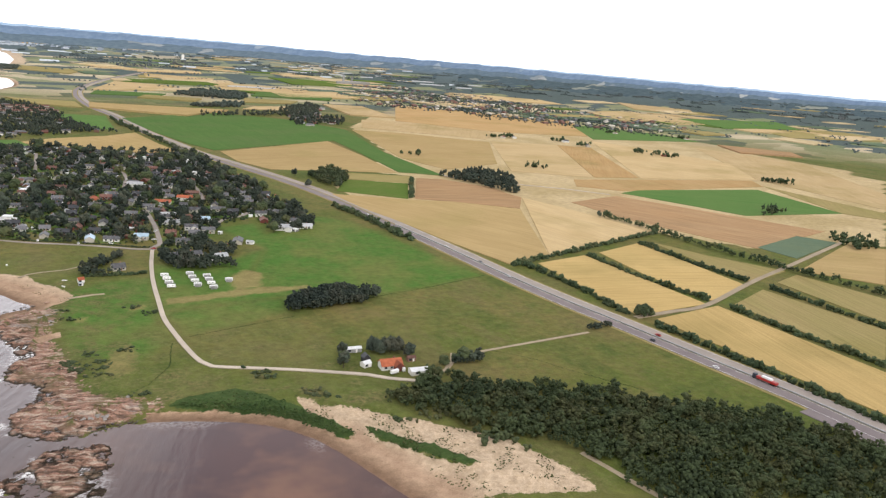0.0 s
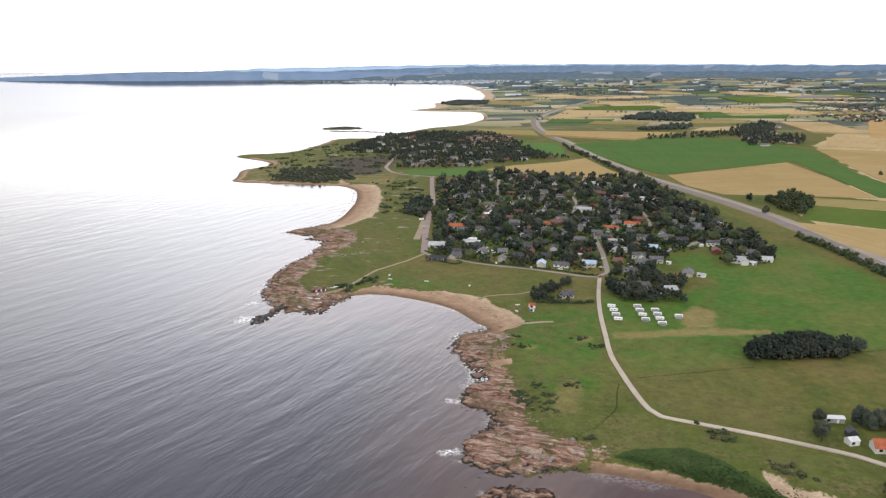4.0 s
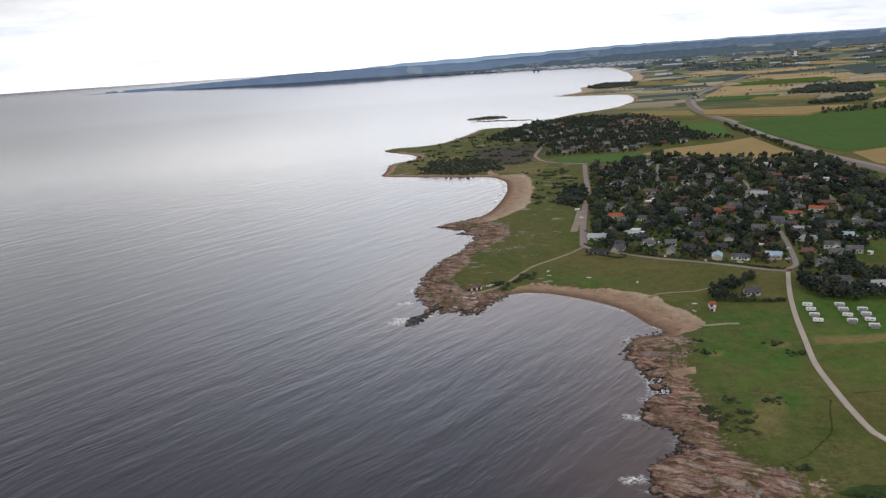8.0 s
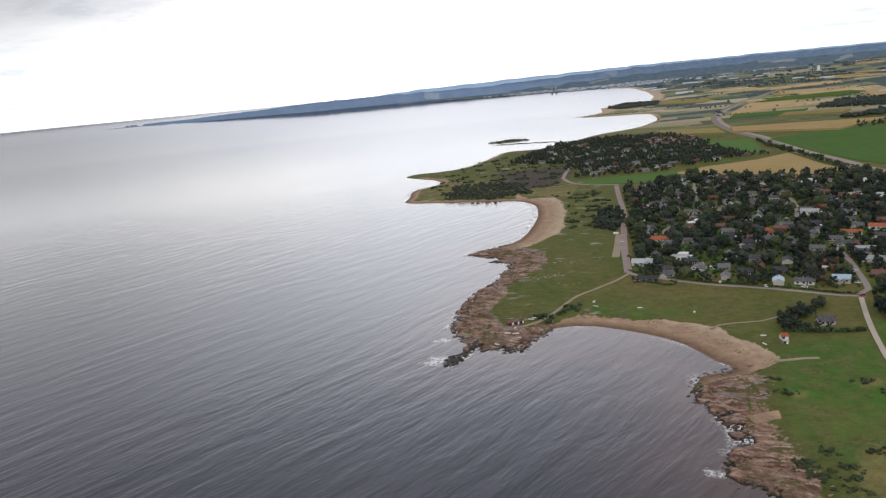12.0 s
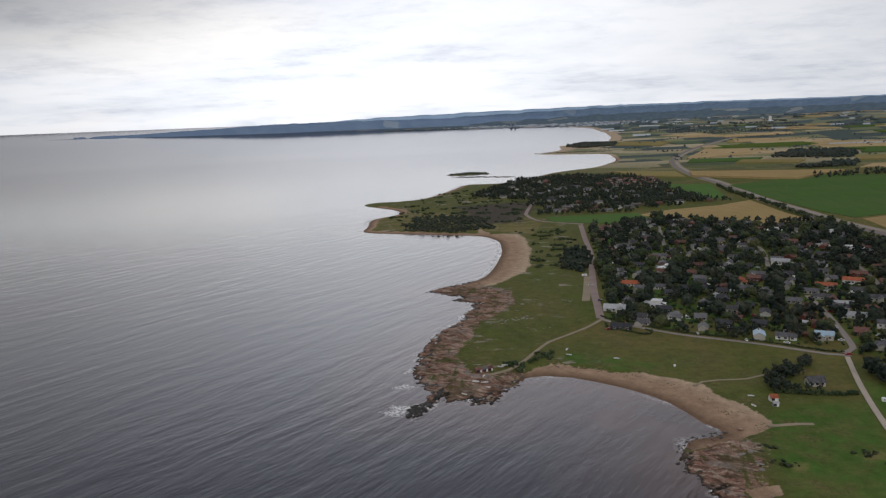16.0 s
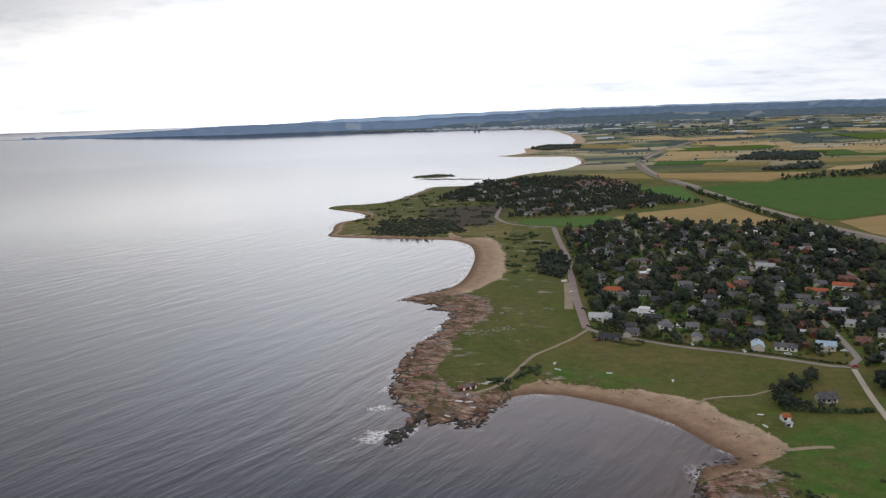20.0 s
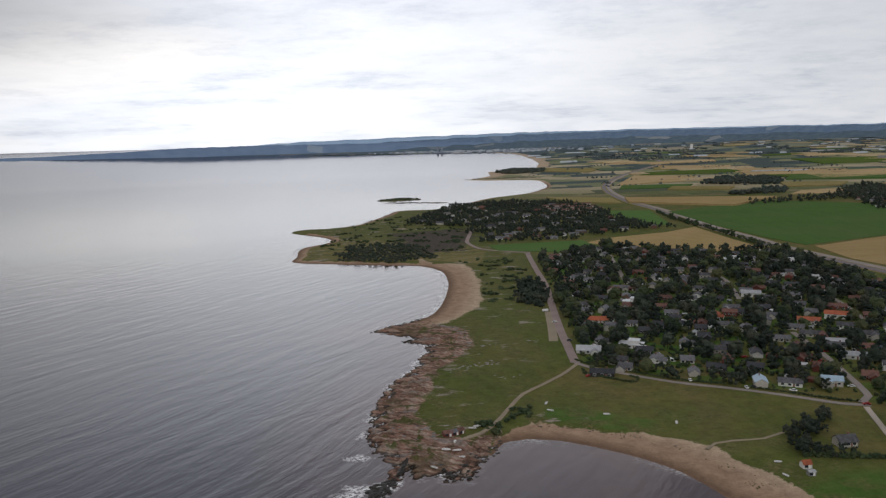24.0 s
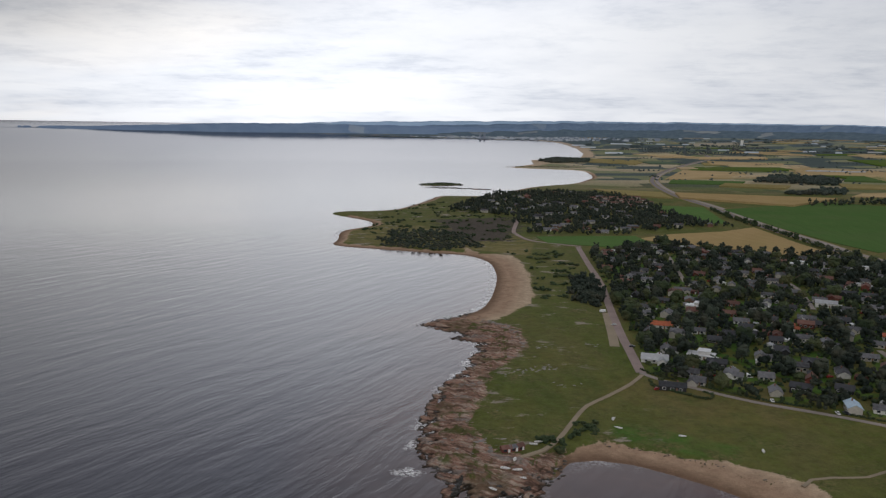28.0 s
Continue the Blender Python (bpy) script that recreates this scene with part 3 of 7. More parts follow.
FIELDS.append(('straw', [(1330, 665), (1369, 544), (1387, 301), (1235, 117), (991, 164)]))
FIELDS.append(('straw', [(1566, 546), (1621, 287), (1364, -47), (1193, -142), (1242, 122)]))
FIELDS.append(('hay', [(1177, 62), (1161, -160), (1101, -193), (1078, -143)]))
FIELDS.append(('wheat', [(768, 839), (856, 794), (1003, 632), (815, 337), (679, 287), (664, 411)]))
FIELDS.append(('straw', [(908, 1079), (1023, 1044), (1158, 821), (1028, 682), (817, 889)]))
FIELDS.append(('barley', [(1285, 1599), (1477, 1434), (1705, 1179), (1403, 759), (1167, 833), (1002, 1068)]))
FIELDS.append(('green', [(1593, 1048), (1677, 1015), (1754, 812), (1721, 661), (1368, 699)]))
FIELDS.append(('green', [(311, 1005), (554, 1171), (704, 1029), (753, 837), (666, 481), (640, 231), (582, 269), (615, 468), (639, 646), (370, 513), (349, 590), (326, 748)]))
FIELDS.append(('wheat', [(376, 500), (623, 637), (605, 447), (577, 264), (501, 287), (396, 313), (372, 396)]))
FIELDS.append(('lime', [(470, 217), (546, 175), (490, 72), (421, 138)]))
FIELDS.append(('hay', [(498, 272), (581, 233), (549, 179), (472, 221)]))
FIELDS.append(('wheat', [(88, 600), (146, 654), (231, 692), (290, 747), (299, 584), (309, 505), (250, 478), (203, 517), (130, 566)]))
FIELDS.append(('green', [(188, 1069), (284, 1041), (262, 778), (207, 829)]))
FIELDS.append(('green', [(-48, 600), (92, 630), (106, 560), (54, 518), (-35, 545)]))
FIELDS.append(('lime', [(223, -25), (263, -16), (258, -65), (338, 3), (362, -31), (385, -248), (274, -271), (229, -239), (189, -215), (240, -116)]))
FIELDS.append(('lime', [(139, -143), (209, -137), (240, -116), (189, -215), (237, -241), (207, -249), (124, -252), (123, -229)]))
FIELDS.append(('lime', [(123, -257), (206, -254), (201, -279), (160, -295), (127, -301)]))
FIELDS.append(('lime', [(68, -197), (96, -178), (131, -177), (120, -240), (115, -305), (90, -335), (61, -315), (61, -245)]))
FAR_FIELDS.append(('wheat', [(277, 1217), (291, 1336), (604, 1224), (459, 1066)]))
FAR_FIELDS.append(('hay', [(115, 1449), (264, 1371), (262, 1218), (171, 1282)]))
FAR_FIELDS.append(('straw', [(506, 2286), (688, 2156), (597, 1894), (359, 1814)]))
FAR_FIELDS.append(('straw', [(937, 2506), (1320, 2149), (1241, 1997), (867, 2238)]))
FAR_FIELDS.append(('hay', [(785, 1675), (942, 1617), (873, 1501), (736, 1512)]))
FAR_FIELDS.append(('straw', [(749, 2989), (1005, 2781), (934, 2596), (695, 2680)]))
FAR_FIELDS.append(('hay', [(486, 1659), (630, 1582), (584, 1487), (445, 1557)]))
FAR_FIELDS.append(('green', [(934, 1970), (1157, 1836), (1084, 1694), (845, 1789)]))
FAR_FIELDS.append(('straw', [(726, 1386), (925, 1388), (861, 1264), (662, 1294)]))
FAR_FIELDS.append(('green', [(371, 1788), (564, 1744), (518, 1634), (337, 1651)]))
FAR_FIELDS.append(('lime', [(689, 2542), (890, 2428), (811, 2245), (533, 2319)]))
FAR_FIELDS.append(('hay', [(114, 3356), (497, 2976), (403, 2678), (236, 2854)]))
FAR_FIELDS.append(('straw', [(985, 1522), (1102, 1481), (1036, 1131), (924, 1182)]))
FAR_FIELDS.append(('straw', [(2125, 1567), (2578, 1574), (2466, 1269), (1982, 1232)]))
FAR_FIELDS.append(('green', [(2437, 1385), (3103, 1400), (2755, 1054), (2304, 1058)]))
FAR_FIELDS.append(('hay', [(2555, 1208), (2987, 1013), (2740, 722), (2306, 791)]))
FAR_FIELDS.append(('straw', [(2666, 1041), (2975, 854), (2803, 757), (2657, 854)]))
FAR_FIELDS.append(('straw', [(3145, 2428), (3270, 2020), (2932, 1694), (2703, 1862)]))
FAR_FIELDS.append(('tilled', [(1706, 592), (1808, 445), (1743, 369), (1612, 447)]))
FAR_FIELDS.append(('straw', [(2108, 2547), (2463, 2274), (2374, 1998), (1948, 2060)]))
FAR_FIELDS.append(('lime', [(1410, 3199), (1735, 3075), (1648, 2618), (1319, 2639)]))
FAR_FIELDS.append(('straw', [(986, 1992), (1277, 2049), (1275, 1842), (942, 1756)]))
MOTORWAY = [
    (424, -572), (423, -516), (418, -458), (413, -385), (408, -328), (405, -258), (405, -167), (403, -57), (400, 82),
    (384, 233), (336, 482), (328, 579), (310, 785), (306, 1041), (290, 1232), (290, 1439), (303, 1634), (334, 1844), (407,
    2127), (524, 2482), (702, 2942), (813, 3229), (900, 3659), (889, 3927)
]
SHORE_ROAD = [
    (0, 2), (0, 47), (0, 96), (3, 201), (6, 283), (4, 405), (3, 517)
]
NORTH_ROAD = [
    (8, 523), (-20, 537), (-58, 567), (-76, 624), (-79, 662), (-74, 762), (-69, 844)
]
VILLAGE_ROAD = [
    (0, 2), (10, -11), (26, -23), (56, -44), (86, -58), (113, -73), (138, -89), (152, -93)
]
FARM_ROAD = [
    (148, -96), (138, -142), (130, -188), (124, -235), (120, -270), (120, -300), (121, -328), (123, -347), (127, -356),
    (142, -364), (167, -377), (189, -390), (203, -399), (212, -408), (227, -418)
]
STREET_EAST = [
    (149, -89), (158, -78), (166, -27), (171, 18), (174, 69)
]
STREET_MIDDLE = [
    (191, 317), (192, 280), (175, 192)
]
STREET_WEST = [
    (107, 481), (99, 388), (91, 301)
]
STREET_NORTHEAST = [
    (257, 197), (253, 155), (244, 104)
]
STREET_GREEN = [
    (288, 60), (263, 21), (241, 9), (224, -14)
]
POINT_TRACK = [
    (0, -2), (-10, -21), (-27, -45), (-40, -62), (-48, -82), (-57, -107), (-66, -124), (-81, -136)
]
FIELD_TRACK = [
    (433, -379), (472, -379), (514, -377), (613, -344), (712, -315), (940, -247)
]
PASTURE_TRACK = [
    (284, -393), (325, -392), (376, -391)
]
CROP_TRACK = [
    (744, 817), (690, 623), (657, 440), (642, 227), (687, 171), (768, 98), (809, 46)
]
BEACH_TRACK = [
    (57, -213), (71, -208), (87, -205), (94, -205)
]
FARM_DRIVE = [
    (227, -418), (248, -410), (259, -400), (266, -389)
]
HEDGES = []
HEDGES.append([(441, -233), (442, -288), (433, -370)])
HEDGES.append([(527, -223), (521, -295), (526, -367)])
HEDGES.append([(619, -200), (611, -274), (611, -339)])
HEDGES.append([(683, -169), (683, -249), (691, -330)])
HEDGES.append([(436, -399), (436, -465), (437, -565)])
HEDGES.append([(527, -391), (524, -460), (525, -516)])
HEDGES.append([(613, -365), (607, -470)])
HEDGES.append([(691, -337), (702, -417)])
HEDGES.append([(431, -230), (509, -209), (679, -165)])
HEDGES.append([(570, 207), (499, 80)])
HEDGES.append([(378, 50), (384, -14), (383, -107)])
HEDGES.append([(281, 892), (300, 750), (312, 533), (326, 457)])
HEDGES.append([(681, -80), (686, -158)])
WOOD_FOREST = [
    (199, -432), (246, -420), (297, -459), (347, -498), (387, -541), (410, -580), (350, -614), (263, -573), (260, -528),
    (249, -499), (224, -482), (210, -456)
]
WOOD_GROVE = [
    (199, -277), (203, -283), (260, -282), (270, -263), (251, -252), (213, -258)
]
WOOD_COPSE = [
    (633, 229), (646, 140), (661, 72), (740, 186), (725, 257)
]
WOOD_MWAYWOOD = [
    (424, 253), (425, 139), (489, 246), (491, 307)
]
WOOD_VILLAGEWOOD = [
    (143, -146), (156, -112), (188, -96), (212, -115), (197, -169), (159, -164)
]
WOOD_VILLAGE = [
    (13, 472), (111, 564), (137, 537), (291, 466), (312, 408), (332, 245), (333, 117), (329, 6), (310, -58), (268, -59),
    (269, 12), (227, -21), (195, -86), (154, -96), (153, -75), (85, -54), (29, -23), (7, -19), (10, 217)
]
WOOD_VILLAGE_NORTH = [
    (-191, 931), (-115, 1279), (19, 1368), (146, 1288), (191, 1084), (208, 833), (246, 752), (145, 697), (68, 633), (-49,
    627), (-67, 846), (-146, 868)
]
WOOD_HEADLAND_SCRUB = [
    (-254, 504), (-263, 602), (-236, 641), (-185, 644), (-130, 564), (-118, 483), (-173, 447), (-240, 466)
]
WOOD_SHORE_SCRUB = [
    (-22, 314), (3, 316), (-1, 190), (-12, 182), (-26, 201)
]
WOOD_HUT_WOOD = [
    (87, -137), (113, -110), (125, -106), (110, -129), (92, -154), (113, -158), (117, -162), (84, -160)
]
WOOD_FAR_WOOD_A = [
    (581, 1748), (716, 2001), (859, 1956), (830, 1772), (755, 1618)
]
WOOD_FAR_WOOD_B = [
    (575, 1336), (629, 1451), (724, 1480), (664, 1330)
]
WOOD_FAR_WOOD_C = [
    (529, 1356), (597, 1401), (582, 1320)
]
WOOD_FARM_FAR = [
    (683, 1142), (827, 1400), (934, 1427), (781, 1111)
]
WOOD_FARM_LINE = [
    (475, 1080), (514, 1127), (731, 1220), (672, 1117)
]
WOOD_HEADLAND_TREES = [
    (19, 2936), (108, 3232), (262, 3146), (237, 2863), (87, 2778)
]
WOOD_INLAND_VILLAGE = [
    (1667, 2787), (2046, 3026), (1891, 2278), (2195, 2525), (2079, 1793), (2042, 1442), (2161, 1271), (2030, 959), (1682,
    809), (1542, 1014), (1438, 1214), (1386, 1452), (1149, 1579)
]
WOOD_VILLAGE_EAST = [
    (297, 504), (325, 460), (334, 296), (333, 154), (331, 103), (310, 107), (290, 83), (310, 32), (316, -45), (295, -73),
    (276, -61), (266, 12), (254, 53), (243, 125)
]
WOOD_GREEN_FARM = [
    (725, 1144), (850, 1411), (942, 1532), (946, 1439), (818, 1163), (858, 1073), (789, 935), (720, 926), (660, 895)
]
HOUSE_SITES = {}
HOUSE_SITES['W'] = [(13, 29), (186, 0), (190, 205), (282, -50), (304, -45), (189, 35)]
HOUSE_SITES['F'] = [(46, 41), (77, 189), (239, 410), (296, 382), (276, 273), (280, 267)]
HOUSE_SITES['O'] = [(34, 120), (199, 100), (131, 125), (226, 112)]
HOUSE_SITES['g'] = [(42, 94), (85, 43), (30, 3), (31, -15), (75, -2), (72, -29), (101, 18), (184, 19), (175, 56), (157, 47), (165, 99), (125, 145), (25, 156), (45, 155), (59, 350), (48, 387), (90, 351), (131, 423), (199, 403), (274, 201), (183, 251), (186, 224), (125, 310), (132, 285), (258, 402), (220, 47), (215, 156), (129, 87), (174, 21), (50, 255), (289, 58), (298, 27), (273, 98), (245, 51), (195, -49), (209, -45), (224, -88), (293, 104)]
HOUSE_SITES['D'] = [(16, -22), (88, -24), (114, -21), (65, 81), (31, 228), (229, 256), (228, 285), (176, 282), (155, 135), (93, 97), (80, 98), (244, 246), (308, 8)]
HOUSE_SITES['w'] = [(55, 3), (123, -54), (220, 79), (142, 80), (189, 466), (225, 226), (187, 280)]
HOUSE_SITES['b'] = [(105, -54), (147, -56), (217, 8)]
HOUSE_SITES['r'] = [(116, -53), (155, -24), (159, 25), (153, -3), (175, -45), (188, 50), (248, 116), (247, 146), (113, 104), (80, 365), (150, 480), (110, 201), (131, 253), (256, 282), (326, 253), (31, 284), (146, 130), (275, -10), (269, 171), (205, 16)]
CARAVANS = [(140.9, -174.5), (140.5, -183.8), (139.8, -194.2), (139.2, -204.3), (159.6, -175.5), (159.0, -184.9), (158.4, -195.6), (157.8, -205.9), (170.0, -185.2), (169.2, -194.4), (168.1, -204.7), (167.0, -214.8), (182.6, -200.2)]
BOATS = [(-84.2, -147.1), (-78.6, -147.6), (-75.8, -153.4), (-89.4, -165.5), (-70.8, -119.6), (-68.4, -116.4), (-27.7, -80.4), (-26.6, -92.1), (4.1, -99.3), (39.1, -113.3), (72.7, -166.3), (70.5, -180.6), (-79.9, -138.6)]
BOATHOUSES = [(-84.0, -127.6), (-80.5, -125.9), (-77.6, -124.2)]
HUT = [(83.0, -174.3)]
FARM_SITES = [(209.4, -363.8), (219.6, -394.0), (207.2, -387.2), (231.2, -407.5), (236.0, -389.5), (224.7, -400.4), (212.6, -382.1), (217.4, -403.6)]
FARM_TREES = [(197.8, -376.3), (194.6, -384.0), (200.7, -368.1), (221.3, -368.4), (229.7, -374.6), (223.9, -372.3), (234.3, -373.4), (229.4, -371.5), (238.9, -383.0), (266.0, -401.3), (269.9, -404.7), (260.1, -400.9), (275.2, -403.0), (251.4, -402.1), (149.3, -381.2), (145.1, -379.5), (153.7, -382.2), (165.9, -413.1), (171.4, -415.3), (176.3, -418.9), (162.4, -410.1), (142.4, -365.1)]
HALL = [(168.6, -124.3), (191.9, -136.6)]
MWAY_CARS = [(409.5, -472.1), (421.0, -499.9), (418.6, -415.1), (406.9, -421.1), (402.8, -260.5), (406.0, -213.1), (405.4, -156.0), (395.2, -4.6)]
LONE_TREES = [(472.7, 307.0), (437.2, 213.0), (397.4, 175.2), (438.7, 169.1), (411.4, 262.7), (271.9, -271.4), (540.2, 154.2), (672.1, -79.2), (392.0, -387.0), (384.4, -386.6), (398.9, -387.1), (439.4, -378.7), (447.9, -379.1), (693.5, 466.3), (702.9, 451.8), (716.2, 444.2), (859.7, 289.5), (1245.8, 95.3), (1252.3, 71.2), (1290.2, 466.0), (1305.6, 422.1), (1313.0, 396.6), (1222.8, 656.9), (1223.2, 577.2), (1090.1, 724.5), (1124.4, 726.3), (894.4, -256.3), (888.0, -274.1), (878.8, -293.1), (958.8, -117.7), (1724.3, 733.2), (1569.4, 851.3)]
GREEN_STRIP = [(-29, -86), (-15, -86), (8, -96), (31, -109), (23, -131), (0, -121), (-24, -110), (-32, -103)]
DRY_HEADLAND = [(-330, 520), (-250, 490), (-130, 470), (-60, 440), (-50, 560), (-90, 640), (-240, 700), (-300, 680)]
SAND_POCKET = [(44, -275), (59, -271), (58, -281), (46, -286)]
DRY_HEATH = [(80, -337), (89, -339), (89, -348), (82, -351), (73, -346)]
DRY_KNOLL = [(100, -239), (112, -237), (114, -246), (104, -248)]
DRY_BANK = [(82, -388), (88, -385), (89, -393), (82, -395)]
DRY_HOLLOW = [(69, -250), (79, -248), (75, -260), (68, -259)]
SHORE_BUSHES = [(68, -314), (60, -324), (62, -335), (70, -337), (71, -346), (88, -316), (57, -327), (86, -377), (106, -240), (113, -255), (62, -234), (65, -252), (75, -329), (150, -374), (168, -407)]
COAST_BUSHES = [(-49.3, -104.6), (-54.4, -115.4), (-45.9, -98.5), (-42.5, -94.0), (-57.6, -123.4), (-64.8, -115.9), (-67.8, -112.0), (-60.2, -111.7), (-39.7, -98.2), (-45.4, -89.7), (-37.4, -89.4)]
HUT_HOUSE = [(110.6, -146.7)]
# the fourth line is a heath track, drawn as dark growth as well
DITCHES_AND_TRACK = [[(127, -306), (163, -299), (200, -292)], [(267, -272), (324, -263), (388, -248)], [(291, -393), (308, -414), (319, -438), (341, -478)], [(115, -314), (111, -327), (107, -344), (101, -354), (91, -367), (81, -374), (71, -378)]]
MEADOW_PATH = [(45, -149), (51, -142), (61, -139), (77, -137), (90, -129)]
FOREST_TRACK = [(257, -519), (259, -536), (261, -553), (264, -569)]

# ---- the lie of the land ----
# The camera's view ends at 5 km, so the distant country, past 2.6 km, is drawn in towards the middle of the flight and
# raised along the sight lines; seen from there it keeps its bearing and height under the horizon.
MIDDLE, EYE_HEIGHT, NEAR_LAND, GATHER = np.array((-30.0, -610.0)), 167.0, 2600.0, 2150.0


def gathered(points):
    p = np.array(points, float).reshape(-1, 3)
    off = p[:, :2] - MIDDLE
    d = np.hypot(off[:, 0], off[:, 1])
    over = np.maximum(d - NEAR_LAND, 0.0)
    near = np.where(d > NEAR_LAND, NEAR_LAND + over * GATHER / (GATHER + over), d)
    s = np.where(d > 0, near / np.maximum(d, 1e-6), 1.0)
    return np.column_stack([MIDDLE + off * s[:, None], EYE_HEIGHT * (1 - s) + p[:, 2] * s])


def shrink_at(x, y):
    d = math.hypot(x - MIDDLE[0], y - MIDDLE[1])
    return 1.0 if d <= NEAR_LAND else (NEAR_LAND + (d - NEAR_LAND) * GATHER / (GATHER + d - NEAR_LAND)) / d


def slope(x):
    u = np.maximum(np.asarray(x, float) - 20.0, 0.0) / 1000.0
    return 40.0 * np.tanh(13.07 * u * u / (u + 0.1) / 40.0)


LAND = 2.2


def land_z(x):
    return LAND + float(slope(x))


def inside_and_distance(px, py, outline):
    """Signed distance in metres of points to a closed outline, positive inside."""
    ring = np.array(outline, float)
    nxt = np.roll(ring, -1, 0)
    best = np.full(px.shape, 1e18)
    odd = np.zeros(px.shape, bool)
    for (ax, ay), (bx, by) in zip(ring, nxt):
        ex, ey = bx - ax, by - ay
        t = np.clip(((px - ax) * ex + (py - ay) * ey) / max(ex * ex + ey * ey, 1e-9), 0, 1)
        best = np.minimum(best, (px - ax - t * ex) ** 2 + (py - ay - t * ey) ** 2)
        if ay != by:
            odd ^= ((ay > py) != (by > py)) & (px < ex * (py - ay) / ey + ax)
    return np.where(odd, 1.0, -1.0) * np.sqrt(best)


def rounded(points, step, closed=False):
    """A smooth line through the plan's points, a point about every step metres."""
    p = np.array(points, float)
    out = []
    count = len(p)
    for i in range(count if closed else count - 1):
        a, b, c, d = (p[(i + j) % count] if closed else p[min(max(i + j, 0), count - 1)] for j in (-1, 0, 1, 2))
        parts = max(1, int(np.hypot(*(c - b)) / step))
        for s in np.arange(parts) / parts:
            out.append(0.5 * (2 * b + (c - a) * s + (2 * a - 5 * b + 4 * c - d) * s * s + (3 * b - a - 3 * c + d) * s**3))
    if not closed:
        out.append(p[-1])
    return np.array(out)


FAR_SHORE = [(-2057, 9284), (-3500, 9700), (-5000, 10300), (-6600, 10800), (-8400, 10800)]
FAR_BACK = [(-8500, 11100), (-7000, 12500), (-5600, 14000), (-4600, 16000), (-4600, 32000), (34000, 32000), (34000, -4000)]
SOUTH_BACK = [(330, -4000), (300, -1200), (250, -820), (215, -640), (180, -560)]
SHORE = np.vstack([rounded(COAST_SOUTH + COAST_MIDDLE + COAST_NORTH, 12), np.array(COAST_FAR + FAR_SHORE + FAR_BACK + SOUTH_BACK, float)])
SKERRIES = [(REEF, 0.8), (ISLAND, 1.5), (SKERRY, 1.0), (SPIT, 1.5)]


def graded(marks):
    """Grid lines: (from, to, spacing) stretches, then ever wider."""
    out = []
    for low, high, gap in marks:
        out.extend(np.linspace(low, high, max(2, int((high - low) / gap) + 1))[:-1])
    out.append(marks[-1][1])
    return np.array(out)


def grown(start, end, first, rate):
    out, gap = [], first
    x = start
    while x < end:
        x += gap
        gap *= rate
        out.append(min(x, end))
    return np.array(out)


GRID_X = np.concatenate([-grown(380, 9000, 14, 1.12)[::-1], graded([(-380, -170, 8), (-170, 240, 3.2), (240, 480, 7), (480, 1000, 20)]), grown(1000, 33000, 40, 1.06)])
GRID_Y = np.concatenate([-grown(600, 3900, 14, 1.25)[::-1], graded([(-600, -110, 3.2), (-110, 150, 3.6), (150, 560, 5), (560, 1000, 10), (1000, 2600, 32)]), grown(2600, 31000, 60, 1.05)])


def sheet_mesh(name, gx, gy, z, material_used, masks, keep=None):
    """One sheet over the grid; masks are point attributes."""
    nx, ny = len(gx), len(gy)
    xx, yy = np.meshgrid(gx, gy)
    verts = gathered(np.column_stack([xx.ravel(), yy.ravel(), z.ravel()]))
    i = np.arange(nx * ny).reshape(ny, nx)
    faces = np.stack([i[:-1, :-1], i[:-1, 1:], i[1:, 1:], i[1:, :-1]], -1).reshape(-1, 4)
    if keep is not None:
        k = keep.ravel()
        faces = faces[k[faces].any(1)]
    me = bpy.data.meshes.new(name)
    me.vertices.add(len(verts))
    me.vertices.foreach_set("co", verts.ravel())
    me.loops.add(faces.size)
    me.loops.foreach_set("vertex_index", faces.ravel().astype(np.int32))
    me.polygons.add(len(faces))
    me.polygons.foreach_set("loop_start", np.arange(0, faces.size, 4, dtype=np.int32))
    me.polygons.foreach_set("loop_total", np.full(len(faces), 4, np.int32))
    me.polygons.foreach_set("use_smooth", np.ones(len(faces), bool))
    me.update()
    for key, values in masks.items():
        if values.ndim == 3:
            me.attributes.new(key, "FLOAT_COLOR", "POINT").data.foreach_set("color", values.reshape(-1, 4).astype(np.float32).ravel())
        else:
            me.attributes.new(key, "FLOAT", "POINT").data.foreach_set("value", values.astype(np.float32).ravel())
    me.materials.append(material_used)
    return me


def wobble(x, y, size, seed):
    """Cheap smooth noise, about -1 to 1, with bumps of the given size in metres."""
    rng = np.random.RandomState(seed)
    out = np.zeros(np.shape(x))
    for k in range(7):
        a, ph = rng.uniform(0, 2 * math.pi, 2)
        f = 2 * math.pi / (size * rng.uniform(0.6, 1.7))
        out += np.sin((x * math.cos(a) + y * math.sin(a)) * f + ph + 1.3 * np.sin((x * math.sin(a) - y * math.cos(a)) * f * 0.6))
    return out / 3.2


def soft(distance, width):
    return np.clip(0.5 + distance / width, 0, 1)


def shore_distance(px, py):
    return inside_and_distance(px, py, SHORE)


LAWNS = [outline for kind, outline in FIELDS if kind == "lime" and outline[0][1] < 0]


